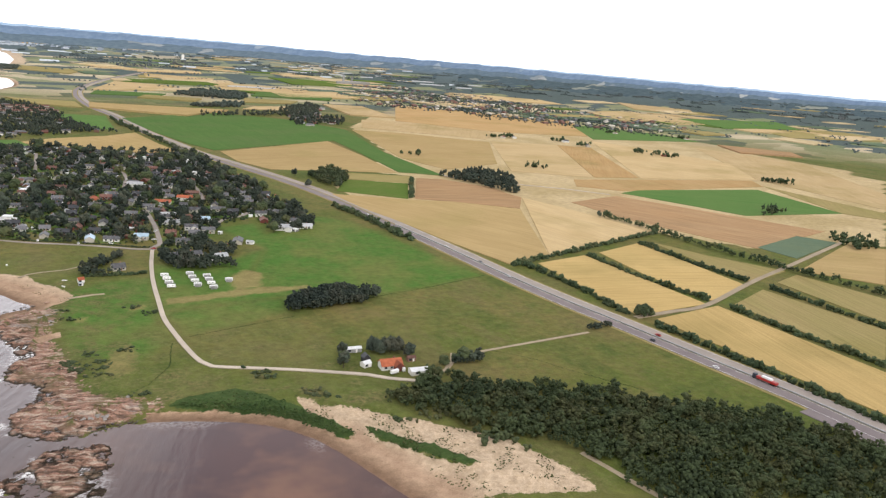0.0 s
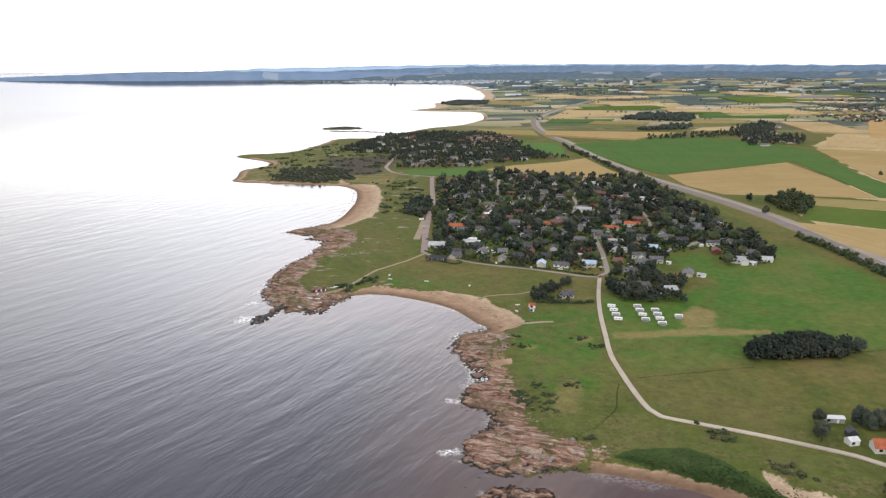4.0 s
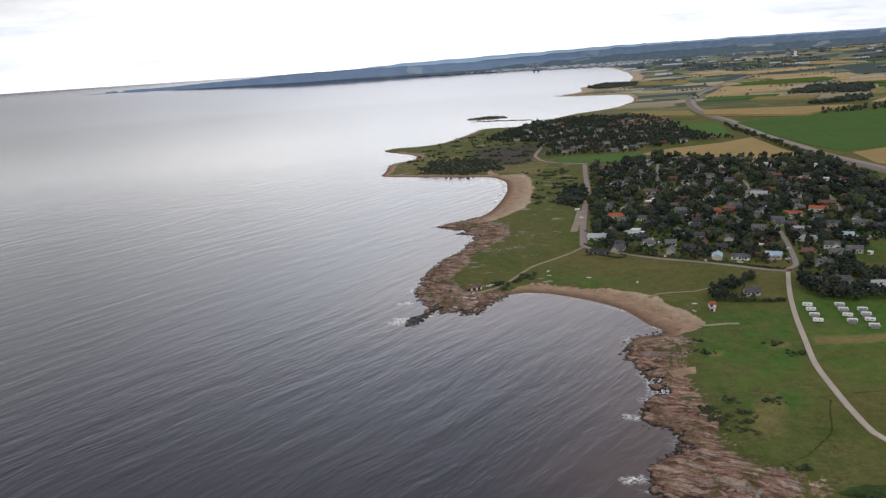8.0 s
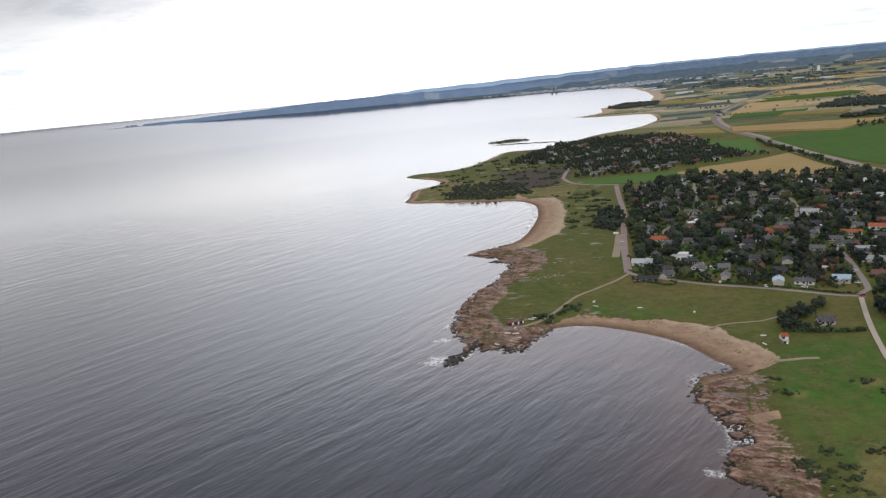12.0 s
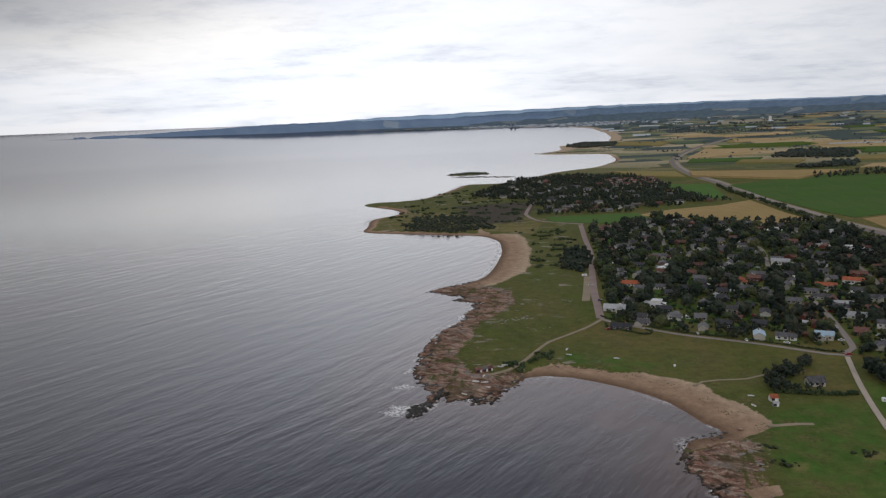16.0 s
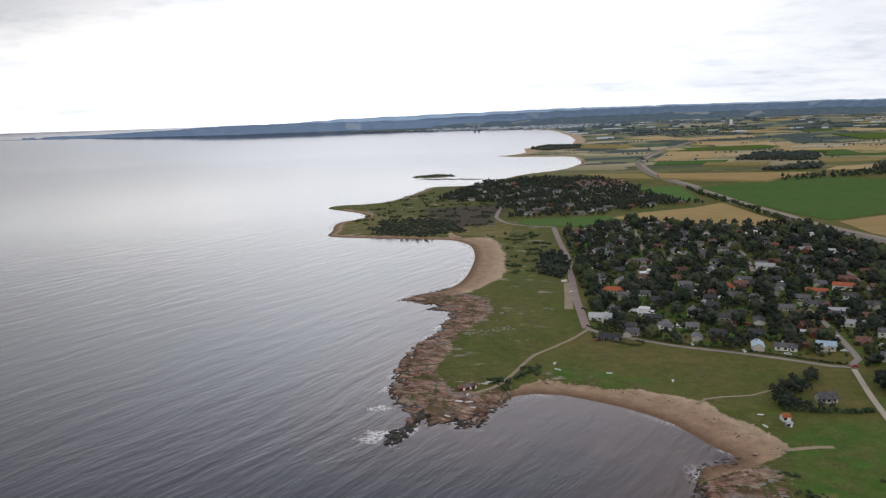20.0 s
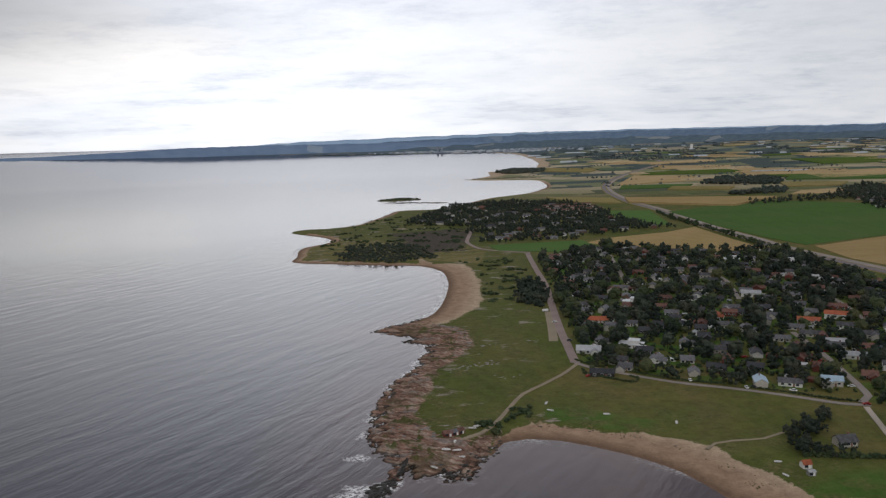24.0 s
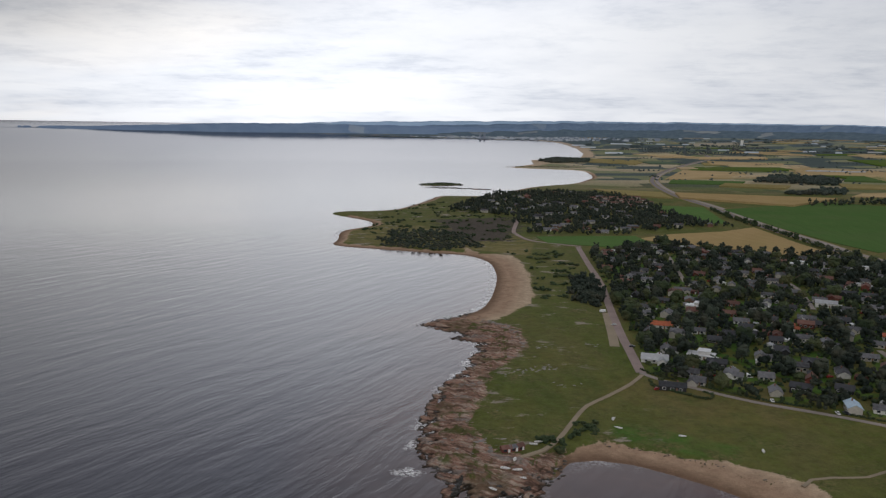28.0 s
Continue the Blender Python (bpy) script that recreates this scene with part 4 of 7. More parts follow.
def terrain(gx, gy):
    """Height, covers and shore distance of the land at the given places."""
    sd = shore_distance(gx, gy)
    rock = np.maximum(soft(inside_and_distance(gx, gy, ROCK_POINT), 16), soft(inside_and_distance(gx, gy, ROCK_SOUTH) - 4, 26))
    sand = np.zeros_like(rock)
    for zone, fade in ((rounded(SAND_BAY, 14, True), 7), (rounded(SAND_NORTH, 18, True), 16), (SAND_SOUTH, 7), (SAND_POCKET, 3)):
        sand = np.maximum(sand, soft(inside_and_distance(gx, gy, zone), fade))
    reed = np.maximum(soft(inside_and_distance(gx, gy, REED), 6), soft(inside_and_distance(gx, gy, REED_SOUTH), 5))
    heath = soft(inside_and_distance(gx, gy, HEATH), 90)
    sand = np.maximum(sand, soft(14 - sd, 14) * (sd > -40) * (gy > 420) * (gx > -360))
    sand = np.where(gy > 2500, np.maximum(sand, soft(60 - sd, 50)), sand) * (1 - reed)
    sand = np.where((gy < -500) & (sd < 30), np.maximum(sand, soft(22 - sd, 12)), sand)
    for zone, tall in SKERRIES:
        sk = inside_and_distance(gx, gy, zone)
        rock = np.maximum(rock, soft(sk + 6, 8) * (1.0 if zone in (REEF, SKERRY) else 0.3))
        sd = np.maximum(sd, sk * (0.32 if zone is REEF else 0.6))
    sand = np.where((gy < -395) & (gx > 85) & (sd < 40), np.maximum(sand, soft(9 - sd, 5)), sand)
    rock = rock * (1 - sand)
    land_height = LAND + slope(gx) + 0.12 * wobble(gx, gy, 60, 3)
    bank = np.where(sand > 0.4, 0.065, np.where(rock > 0.3, 0.13, 0.16))
    jag = wobble(gx, gy, 16, 5) * 0.55 + wobble(gx, gy, 8, 9) * 0.45
    rise_in = np.maximum(sd, 0) * bank + rock * jag * np.clip(sd / 6 + 0.7, 0, 1) * 1.1
    ground_z = np.where(sd > 0, np.minimum(land_height + rock * jag * 0.5, rise_in), np.maximum(-8.0, sd * 0.09) + rock * np.maximum(jag, 0) * 1.3 * np.clip(1 + sd / 9, 0, 1))
    dune = soft(inside_and_distance(gx, gy, SAND_SOUTH), 30) * np.clip((sd - 15) / 20, 0, 1)
    ground_z = ground_z + dune * (0.9 + 0.9 * wobble(gx, gy, 22, 12))
    lush = np.zeros_like(rock)
    for outline in LAWNS:
        lush = np.maximum(lush, soft(inside_and_distance(gx, gy, outline), 26))
    lush = np.maximum(lush, 0.9 * soft(inside_and_distance(gx, gy, GREEN_STRIP), 10))
    lush = np.maximum(lush, np.where(wobble(gx, gy, 34, 31) > 0.1, 0.85, 0.2) * soft(inside_and_distance(gx, gy, WOOD_VILLAGE), 12))
    dry = np.zeros_like(rock)
    for zone in (DRY_STRIP, DRY_PATCH, DRY_SHORE, DRY_HEADLAND, DRY_HEATH, DRY_KNOLL, DRY_BANK, DRY_HOLLOW):
        dry = np.maximum(dry, soft(inside_and_distance(gx, gy, zone), 9))
    arable = soft(inside_and_distance(gx, gy, ARABLE), 12)
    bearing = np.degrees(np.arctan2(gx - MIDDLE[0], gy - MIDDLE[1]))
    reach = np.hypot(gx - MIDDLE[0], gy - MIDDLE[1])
    # share of painted blue haze, growing with distance
    haze_tint = np.clip((reach - 4500) / 9000, 0, 1)
    # this mask also greys the far pasture as haze
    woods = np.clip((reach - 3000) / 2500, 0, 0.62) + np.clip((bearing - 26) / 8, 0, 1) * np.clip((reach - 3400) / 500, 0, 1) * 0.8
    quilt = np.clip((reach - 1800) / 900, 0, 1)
    cover = np.stack([sand, rock, reed, heath], -1)
    wild = np.clip(np.maximum(np.maximum(1.2 - sd / 90, soft(gy + 330, -160) * (gx < 200)), soft(gy - 480, 120) * (gx < 10) * (gy < 1300)), 0, 1)
    wild = np.maximum(wild, soft(inside_and_distance(gx, gy, DUNE_MEADOW), 30))
    wild = np.where(gy > 1400, 0.25, wild)
    return ground_z, {"cover": cover, "wild": wild, "lush": lush, "woods": woods, "haze_tint": haze_tint, "dry": dry, "arable": arable, "quilt": quilt}, sd


gx, gy = np.meshgrid(GRID_X, GRID_Y)
ground_z, masks, sd = terrain(gx, gy)
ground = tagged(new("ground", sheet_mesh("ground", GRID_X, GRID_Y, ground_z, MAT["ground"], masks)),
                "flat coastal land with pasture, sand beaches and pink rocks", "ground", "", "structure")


def rock_shelf(low_x, high_x, low_y, high_y, dip, words):
    """Bare bedrock in tilted layers, cut by joints, standing out of the ground along the shore."""
    xs, ys = np.arange(low_x, high_x, 1.15), np.arange(low_y, high_y, 1.15)
    px, py = np.meshgrid(xs, ys)
    z, layers, d = terrain(px, py)
    bare = layers["cover"][..., 1]
    warp = 2.5 * wobble(px, py, 30, 41) + 1.0 * wobble(px, py, 9, 42)
    u = px * math.cos(dip) + py * math.sin(dip) + warp
    v = -px * math.sin(dip) + py * math.cos(dip) + 1.5 * wobble(px, py, 20, 43)
    steps = ((u / 5.5) % 1.0) * 0.8 + ((u / 17.0 + 0.3 * np.floor(v / 12.0)) % 1.0) * 1.3 - np.where((v / 7.5) % 1.0 < 0.1, 0.5, 0.0)
    rough = steps * np.clip(0.55 + 0.5 * wobble(px, py, 26, 44), 0.1, 1.2) + 0.28 * wobble(px, py, 4.0, 45)
    edge_fade = np.clip((bare - 0.45) / 0.35, 0, 1)
    z = z + edge_fade * (rough - 0.25) * np.clip((d + 9) / 9, 0, 1) - (1 - edge_fade) * 1.2
    return tagged(new("bedrock", sheet_mesh("bedrock", xs, ys, z, MAT["ground"], layers, keep=edge_fade > 0)), words, "rock", "", "structure")


rock_shelf(-165, -48, -200, 182, 1.1, "pink banded bedrock shelves on the point")
rock_shelf(12, 100, -445, -208, 1.3, "pink and brown bedrock shelves along the bay")

SEA_X = np.concatenate([-grown(380, 26000, 24, 1.14)[::-1], graded([(-380, 200, 5), (200, 460, 26)])])
SEA_Y = np.concatenate([-grown(600, 3900, 40, 1.3)[::-1], graded([(-600, 200, 5), (200, 480, 6), (480, 1000, 14), (1000, 2600, 60)]), grown(2600, 33000, 80, 1.06)])
hx, hy = np.meshgrid(SEA_X, SEA_Y)
shore_d = -shore_distance(hx, hy)
for zone, tall in SKERRIES:
    shore_d = np.minimum(shore_d, -inside_and_distance(hx, hy, zone))
calm = np.maximum(soft(inside_and_distance(hx, hy, [(190, -600), (180, -400), (60, -385), (50, -440), (40, -600)]), 130),
                  0.7 * soft(inside_and_distance(hx, hy, [(60, -240), (20, -110), (-70, -120), (-85, -180), (-20, -230)]), 60))
surf = np.maximum(soft(inside_and_distance(hx, hy, TIP) + 3, 9), 0.8 * soft(14 - np.hypot(hx + 112, hy + 60), 16))
for px, py, wide in ((-129, -118, 9), (-127, -150, 8), (-124, -188, 10), (20, -386, 7), (22, -443, 8), (24, -330, 6)):
    surf = np.maximum(surf, 0.9 * soft(wide - np.hypot(hx - px, hy - py), 12))
for zone in (SAND_NORTH, COVE):
    surf = np.maximum(surf, 0.95 * soft(8 - shore_d, 6) * soft(inside_and_distance(hx, hy, zone) + 22, 14))
sea = tagged(new("water", sheet_mesh("sea", SEA_X, SEA_Y, 0 * hx, MAT["sea"], {"shore": np.maximum(shore_d, 0), "calm": calm, "surf": surf}, keep=shore_d > -40)),
             "grey rippled sea with silvery glare and thin surf", "sea", "", "structure")


# ---- meshes ----
def mesh_of(name, verts, faces, material_used, smooth=False, warp=False):
    me = bpy.data.meshes.new(name)
    v = gathered(verts) if warp else np.asarray(verts, float)
    me.from_pydata(v.tolist(), [], [tuple(int(i) for i in f) for f in faces])
    if material_used is not None:
        me.materials.append(material_used)
    if smooth:
        me.polygons.foreach_set("use_smooth", np.ones(len(me.polygons), bool))
    me.update()
    return me


def put(name, me, parent=None, label=""):
    ob = new(name, me)
    if parent is not None:
        ob.parent = parent
    if label:
        ob["label"] = label
    return ob


FIELD_WORDS = {
    "wheat": ("ripe golden wheat field with tramlines", "field"),
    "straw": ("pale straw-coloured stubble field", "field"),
    "barley": ("brownish ripe barley field", "field"),
    "tilled": ("bare brown tilled field", "field"),
    "hay": ("dry yellowish hay meadow", "field"),
    "green": ("dark green root-crop field", "field"),
    "lime": ("bright green mown meadow", "field"),
    "pale": ("far stubble field paled to a hazy cream", "field"),
    "gold": ("golden cut oat field between hedges", "field"),
    "cabbage": ("grey-green cabbage field, greyed as haze when far", "field"),
}


def field(kind, outline, far=False):
    """A crop standing on the ground: a flat top with a short skirt round it."""
    bm = bmesh.new()
    tall = 0.4 + 0.03 * (len(bpy.data.meshes) % 7) if not far else 2.2 + 0.35 * (len(bpy.data.meshes) % 7)
    ring = [bm.verts.new((x, y, 0)) for x, y in outline]
    face = bm.faces.new(ring)
    if face.normal.z < 0:
        face.normal_flip()
    if far:
        bmesh.ops.subdivide_edges(bm, edges=list(bm.edges), cuts=7, use_grid_fill=True)
    rim = [e for e in bm.edges if e.is_boundary]
    made = bmesh.ops.extrude_edge_only(bm, edges=rim)["geom"]
    skirt = {v for v in made if isinstance(v, bmesh.types.BMVert)}
    for v in bm.verts:
        v.co.z = land_z(v.co.x) + (-0.5 if v in skirt else tall)
    bmesh.ops.triangulate(bm, faces=[f for f in bm.faces if len(f.verts) > 4])
    places = gathered([v.co[:] for v in bm.verts])
    for v, place in zip(bm.verts, places):
        v.co = place
    bmesh.ops.recalc_face_normals(bm, faces=list(bm.faces))
    me = bpy.data.meshes.new("field")
    bm.to_mesh(me)
    bm.free()
    me.materials.append(MAT[kind])
    words, kind_word = FIELD_WORDS[kind]
    return tagged(new("field", me), words, kind_word, "fields", "structure")


for kind, outline in FIELDS:
    if outline not in LAWNS:
        field(kind, outline)
for kind, outline in FAR_FIELDS:
    field(kind, outline, True)
# far fields, many in the greyed crops whose colour holds the haze
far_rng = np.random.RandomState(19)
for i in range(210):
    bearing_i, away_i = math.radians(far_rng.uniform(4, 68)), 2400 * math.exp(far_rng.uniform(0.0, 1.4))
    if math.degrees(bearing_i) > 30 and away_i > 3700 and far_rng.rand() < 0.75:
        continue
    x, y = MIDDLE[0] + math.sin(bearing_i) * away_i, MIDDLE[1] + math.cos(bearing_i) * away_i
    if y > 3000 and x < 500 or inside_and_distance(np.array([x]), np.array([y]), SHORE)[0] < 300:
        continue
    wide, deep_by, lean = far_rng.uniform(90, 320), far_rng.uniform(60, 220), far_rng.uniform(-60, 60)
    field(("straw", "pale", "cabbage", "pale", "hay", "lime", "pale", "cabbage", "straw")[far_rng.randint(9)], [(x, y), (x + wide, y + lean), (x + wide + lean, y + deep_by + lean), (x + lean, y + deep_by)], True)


def strip(line, left, right, lift, step=10.0, close=1e9):
    """Vertices and faces of a band along a line, between two offsets to its right."""
    p = rounded(line, step)
    along = np.gradient(p, axis=0)
    along /= np.maximum(np.hypot(along[:, 0], along[:, 1])[:, None], 1e-9)
    side = np.column_stack([along[:, 1], -along[:, 0]])
    rows = []
    for off, dz in ((left, -0.6), (left, lift), (right, lift), (right, -0.6)):
        q = p + side * off
        rows.append(np.column_stack([q, LAND + slope(q[:, 0]) + dz]))
    count = len(p)
    verts = np.concatenate(rows)
    faces = [(r * count + i, r * count + i + 1, (r + 1) * count + i + 1, (r + 1) * count + i) for r in range(3) for i in range(count - 1)]
    return verts, [f[::-1] for f in faces]


def way_on(name, line, width, kind, label, category, lift=0.22, step=8.0):
    v, f = strip(line, -width / 2, width / 2, lift, step)
    return tagged(new(name, mesh_of(name, v, f, MAT[kind], warp=True)), label, category, "", "structure")


way_on("road", SHORE_ROAD, 6.5, "pink_gravel", "broad pinkish shore road past the houses", "road")
way_on("road", NORTH_ROAD, 6, "pink_gravel", "pale road winding to the north village", "road", 0.24)
way_on("road", VILLAGE_ROAD, 3.7, "old_asphalt", "narrow worn asphalt road along the gardens", "road", 0.26)
way_on("road", FARM_ROAD, 3.1, "gravel", "pale gravel farm road curving through pasture", "road", 0.5)
for line in (STREET_EAST, STREET_MIDDLE, STREET_WEST, STREET_NORTHEAST, STREET_GREEN):
    way_on("road", line, 4.2, "old_asphalt", "worn grey village street between gardens", "road", 0.56)
way_on("path", POINT_TRACK, 2.6, "dirt", "trodden sandy track to the rocky point", "path", 0.3)
way_on("path", FIELD_TRACK, 5, "dirt", "dusty farm track between grain fields", "path", 0.5)
way_on("path", PASTURE_TRACK, 2.5, "dirt", "faint wheel track across the pasture", "path", 0.3)
way_on("path", CROP_TRACK, 4, "gravel", "pale farm lane beside a green field", "path", 0.55)
way_on("path", MEADOW_PATH, 1.8, "dirt", "trodden sandy path behind the beach", "path", 0.12)
way_on("path", FOREST_TRACK, 3.0, "dirt", "sandy track between dunes and forest", "path", 0.15)
way_on("pavement", CAR_PARK, 7, "dirt", "bare brownish gravel car park beside the shore road", "car park", 0.18)
way_on("path", BEACH_TRACK[1:], 2.8, "dirt", "pale sandy track to the beach hut", "path", 0.12)
way_on("path", FARM_DRIVE, 3, "dirt", "rutted drive beside the red farmhouse", "path", 0.3)

way_on("pavement", [(411, -535), (412, -575), (414, -640)], 16, "purple_asphalt", "asphalt lay-by beside the motorway", "lay-by", 0.45)
MOTORWAY = [(430, -980), (427, -700)] + MOTORWAY
motorway = tagged(new("motorway"), "straight dual-carriageway asphalt motorway with a steel barrier", "road", "", "structure")
for name, kind, low, high, lift, words in (
    ("verge", "hay", -14.5, 14.5, 0.25, "dry grass verge"),
    ("carriageway", "purple_asphalt", -11.8, -1.3, 0.5, "purplish asphalt carriageway"),
    ("carriageway", "old_asphalt", 1.3, 11.8, 0.5, "pale worn asphalt carriageway"),
):
    v, f = strip(MOTORWAY, low, high, lift, 14.0)
    put(name, mesh_of(name, v, f, MAT[kind], warp=True), motorway, words)

# ---- trees, hedges, woods ----
def ball(level=1):
    bm = bmesh.new()
    bmesh.ops.create_icosphere(bm, subdivisions=level, radius=1.0)
    v = np.array([p.co[:] for p in bm.verts])
    f = np.array([[p.index for p in q.verts] for q in bm.faces])
    bm.free()
    return v, f


BALLS = {1: ball(1), 2: ball(2)}


def crown_shape(rng, tall, wide, base, clumps, leaves, level=1, taper=0.35, small=1.0):
    """A crown of ragged clumps round a stem, with loose leaf sprays outside them. Returns vertices and triangles."""
    bv, bf = BALLS[level]
    verts, faces, count = [], [], 0
    for i in range(clumps):
        up = rng.uniform(0.0, 1.0) if i else 0.55
        reach = wide * (1 - taper * abs(up - 0.35) * 1.3) * (0.55 / small**0.6 if i else 0.1)
        a = rng.uniform(0, 2 * math.pi)
        centre = np.array((reach * math.cos(a), reach * math.sin(a), base + (tall - base) * (0.15 + 0.70 * up)))
        size = wide * rng.uniform(0.42, 0.68) * (small if i else 1.0) * (1 - 0.35 * up * taper)
        lump = 1 + rng.uniform(-0.34, 0.30, len(bv))
        verts.append(bv * lump[:, None] * size * np.array((1, 1, rng.uniform(0.75, 1.05))) + centre)
        faces.append(bf + count)
        count += len(bv)
    hull = np.concatenate(verts)
    middle = hull.mean(0)
    for i in range(leaves):
        p = hull[rng.randint(len(hull))]
        out = p - middle
        p = p + out * rng.uniform(-0.05, 0.14)
        s = wide * rng.uniform(0.07, 0.17)
        a, b = rng.normal(size=3), rng.normal(size=3)
        verts.append(np.array([p, p + a / np.linalg.norm(a) * s, p + b / np.linalg.norm(b) * s]))
        faces.append(np.array([[count, count + 1, count + 2]]))
        count += 3
    return np.concatenate(verts), np.concatenate(faces)


def trunk_shape(tall, thick, sides=6):
    """A tapered stem with three limbs."""
    verts, faces = [], []

    def tube(a, b, ra, rb):
        start = len(verts)
        ax = np.subtract(b, a) / np.linalg.norm(np.subtract(b, a))
        u = np.cross(ax, (0.3, 0.9, 0.1))
        u /= np.linalg.norm(u)
        w = np.cross(ax, u)
        for c, r in ((a, ra), (b, rb)):
            for k in range(sides):
                t = 2 * math.pi * k / sides
                verts.append(np.array(c) + r * (math.cos(t) * u + math.sin(t) * w))
        for k in range(sides):
            faces.append((start + k, start + (k + 1) % sides, start + sides + (k + 1) % sides, start + sides + k))

    tube((0, 0, -0.4), (0.1, 0.05, tall * 0.55), thick, thick * 0.55)
    for a in (0.4, 2.4, 4.5):
        tube((0.1, 0.05, tall * 0.35), (tall * 0.2 * math.cos(a), tall * 0.2 * math.sin(a), tall * 0.68), thick * 0.45, thick * 0.15)
    return np.array(verts), faces


RNG = np.random.RandomState(11)
TREE_KINDS = []
for tall, wide, base, clumps, kind in ((8.5, 3.6, 1.6, 11, "leaf"), (10.5, 4.2, 2.0, 13, "leaf_dark"), (7.0, 3.4, 1.2, 10, "leaf"), (12.0, 3.6, 2.2, 13, "leaf_dark"),
                                       (6.0, 2.7, 0.9, 9, "leaf"), (9.5, 4.6, 1.8, 14, "leaf"), (11.0, 3.0, 1.4, 12, "leaf_dark"), (5.0, 2.5, 0.6, 8, "leaf")):
    v, f = crown_shape(RNG, tall, wide * 1.25, base, clumps + 3, 300)
    crown = mesh_of("crown", v, f, MAT[kind])
    tv, tf = trunk_shape(tall, 0.028 * tall)
    TREE_KINDS.append((crown, mesh_of("trunk", tv, tf, MAT["bark"]), tall, wide))
LOOSE = [crown_shape(RNG, tall, wide, base, clumps + 2, 190, small=0.62) for tall, wide, base, clumps in
         ((8.5, 3.4, 0.8, 10), (7.0, 3.6, 0.5, 10), (10.0, 3.6, 1.0, 11), (6.0, 2.8, 0.3, 9), (9.0, 4.2, 0.8, 12), (11.0, 3.2, 0.8, 11), (7.5, 3.0, 0.5, 9), (9.5, 3.8, 0.5, 11))]
BUSHES = [crown_shape(RNG, 3.2, 2.4, -0.6, 5, 34, taper=0.2) for i in range(4)]
DISTANT = [crown_shape(RNG, tall, wide, base, 7, 40, small=0.75) for tall, wide, base in ((8.5, 3.6, 0.8), (7.0, 3.6, 0.5), (10.0, 3.6, 1.0), (9.0, 4.2, 0.8), (11.0, 3.2, 0.8))]
TUFTS = [crown_shape(RNG, 1.0, 0.9, -0.3, 2, 14, taper=0.2) for i in range(4)]
BLOBS = [crown_shape(RNG, 11.0, 8.0, -2.0, 3, 4, taper=0.3) for i in range(4)]


def tree(x, y, size=1.0, pick=None, label="", group="village trees"):
    i = RNG.randint(len(TREE_KINDS)) if pick is None else pick
    crown, trunk, tall, wide = TREE_KINDS[i]
    top = new("tree")
    top.location, top.rotation_euler = (x, y, land_z(x)), (0, 0, RNG.uniform(0, 6.28))
    s = size * RNG.uniform(0.85, 1.15)
    top.scale = (s * RNG.uniform(0.9, 1.1), s * RNG.uniform(0.9, 1.1), s)
    tagged(top, label or ("broad dark green deciduous tree among gardens" if wide > 3.3 else "slender dark green tree among gardens"), "tree", group)
    put("trunk", trunk, top)
    put("crown", crown, top)
    return top


def scatter(name, spots, shapes, kind, label, category, low=0.75, high=1.25, lift=0.0, squash=1.0):
    """Many plants as one object: spots are (x, y) or (x, y, size)."""
    verts, faces, count = [], [], 0
    for spot in spots:
        x, y = spot[0], spot[1]
        s = RNG.uniform(low, high) * (spot[2] if len(spot) > 2 else 1.0)
        v, f = shapes[RNG.randint(len(shapes))]
        a = RNG.uniform(0, 6.28)
        c, d = math.cos(a) * s, math.sin(a) * s
        p = np.column_stack([v[:, 0] * c - v[:, 1] * d + x, v[:, 0] * d + v[:, 1] * c + y, v[:, 2] * s * squash * RNG.uniform(0.85, 1.15) + land_z(x) + lift])
        verts.append(p)
        faces.append(f + count)
        count += len(v)
    v, f = gathered(np.concatenate(verts)), np.concatenate(faces)
    me = bpy.data.meshes.new(name)
    me.vertices.add(len(v))
    me.vertices.foreach_set("co", v.ravel())
    me.loops.add(f.size)
    me.loops.foreach_set("vertex_index", f.ravel().astype(np.int32))
    me.polygons.add(len(f))
    me.polygons.foreach_set("loop_start", np.arange(0, f.size, 3, dtype=np.int32))
    me.polygons.foreach_set("loop_total", np.full(len(f), 3, np.int32))
    me.update()
    me.materials.append(MAT[kind])
    return tagged(new(name, me), label, category, "", "stuff")


def spots_in(outline, gap, rng=RNG, inset=0.0, ragged=0.0):
    """Jittered places inside an outline, about gap metres apart."""
    ring = np.array(outline, float)
    out = abs(ragged) * 1.2
    xs = np.arange(ring[:, 0].min() - out, ring[:, 0].max() + out, gap)
    ys = np.arange(ring[:, 1].min() - out, ring[:, 1].max() + out, gap)
    px, py = (a.ravel() for a in np.meshgrid(xs, ys))
    px, py = px + rng.uniform(-0.45, 0.45, px.shape) * gap, py + rng.uniform(-0.45, 0.45, py.shape) * gap
    ok = inside_and_distance(px, py, outline) > inset + ragged * wobble(px, py, 4 * abs(ragged) + 1, 23)
    return np.column_stack([px[ok], py[ok]])


def spots_along(line, gap, spread, rng=RNG):
    p = rounded(line, gap)
    return p + rng.uniform(-spread, spread, p.shape)


def away_from(spots, others, least):
    others = np.array(others, float)
    return np.array([s for s in spots if np.min(np.hypot(others[:, 0] - s[0], others[:, 1] - s[1])) > least])


def inland_of(spots, least):
    """The places that lie at least so far from the water."""
    return spots[shore_distance(spots[:, 0], spots[:, 1]) > least]


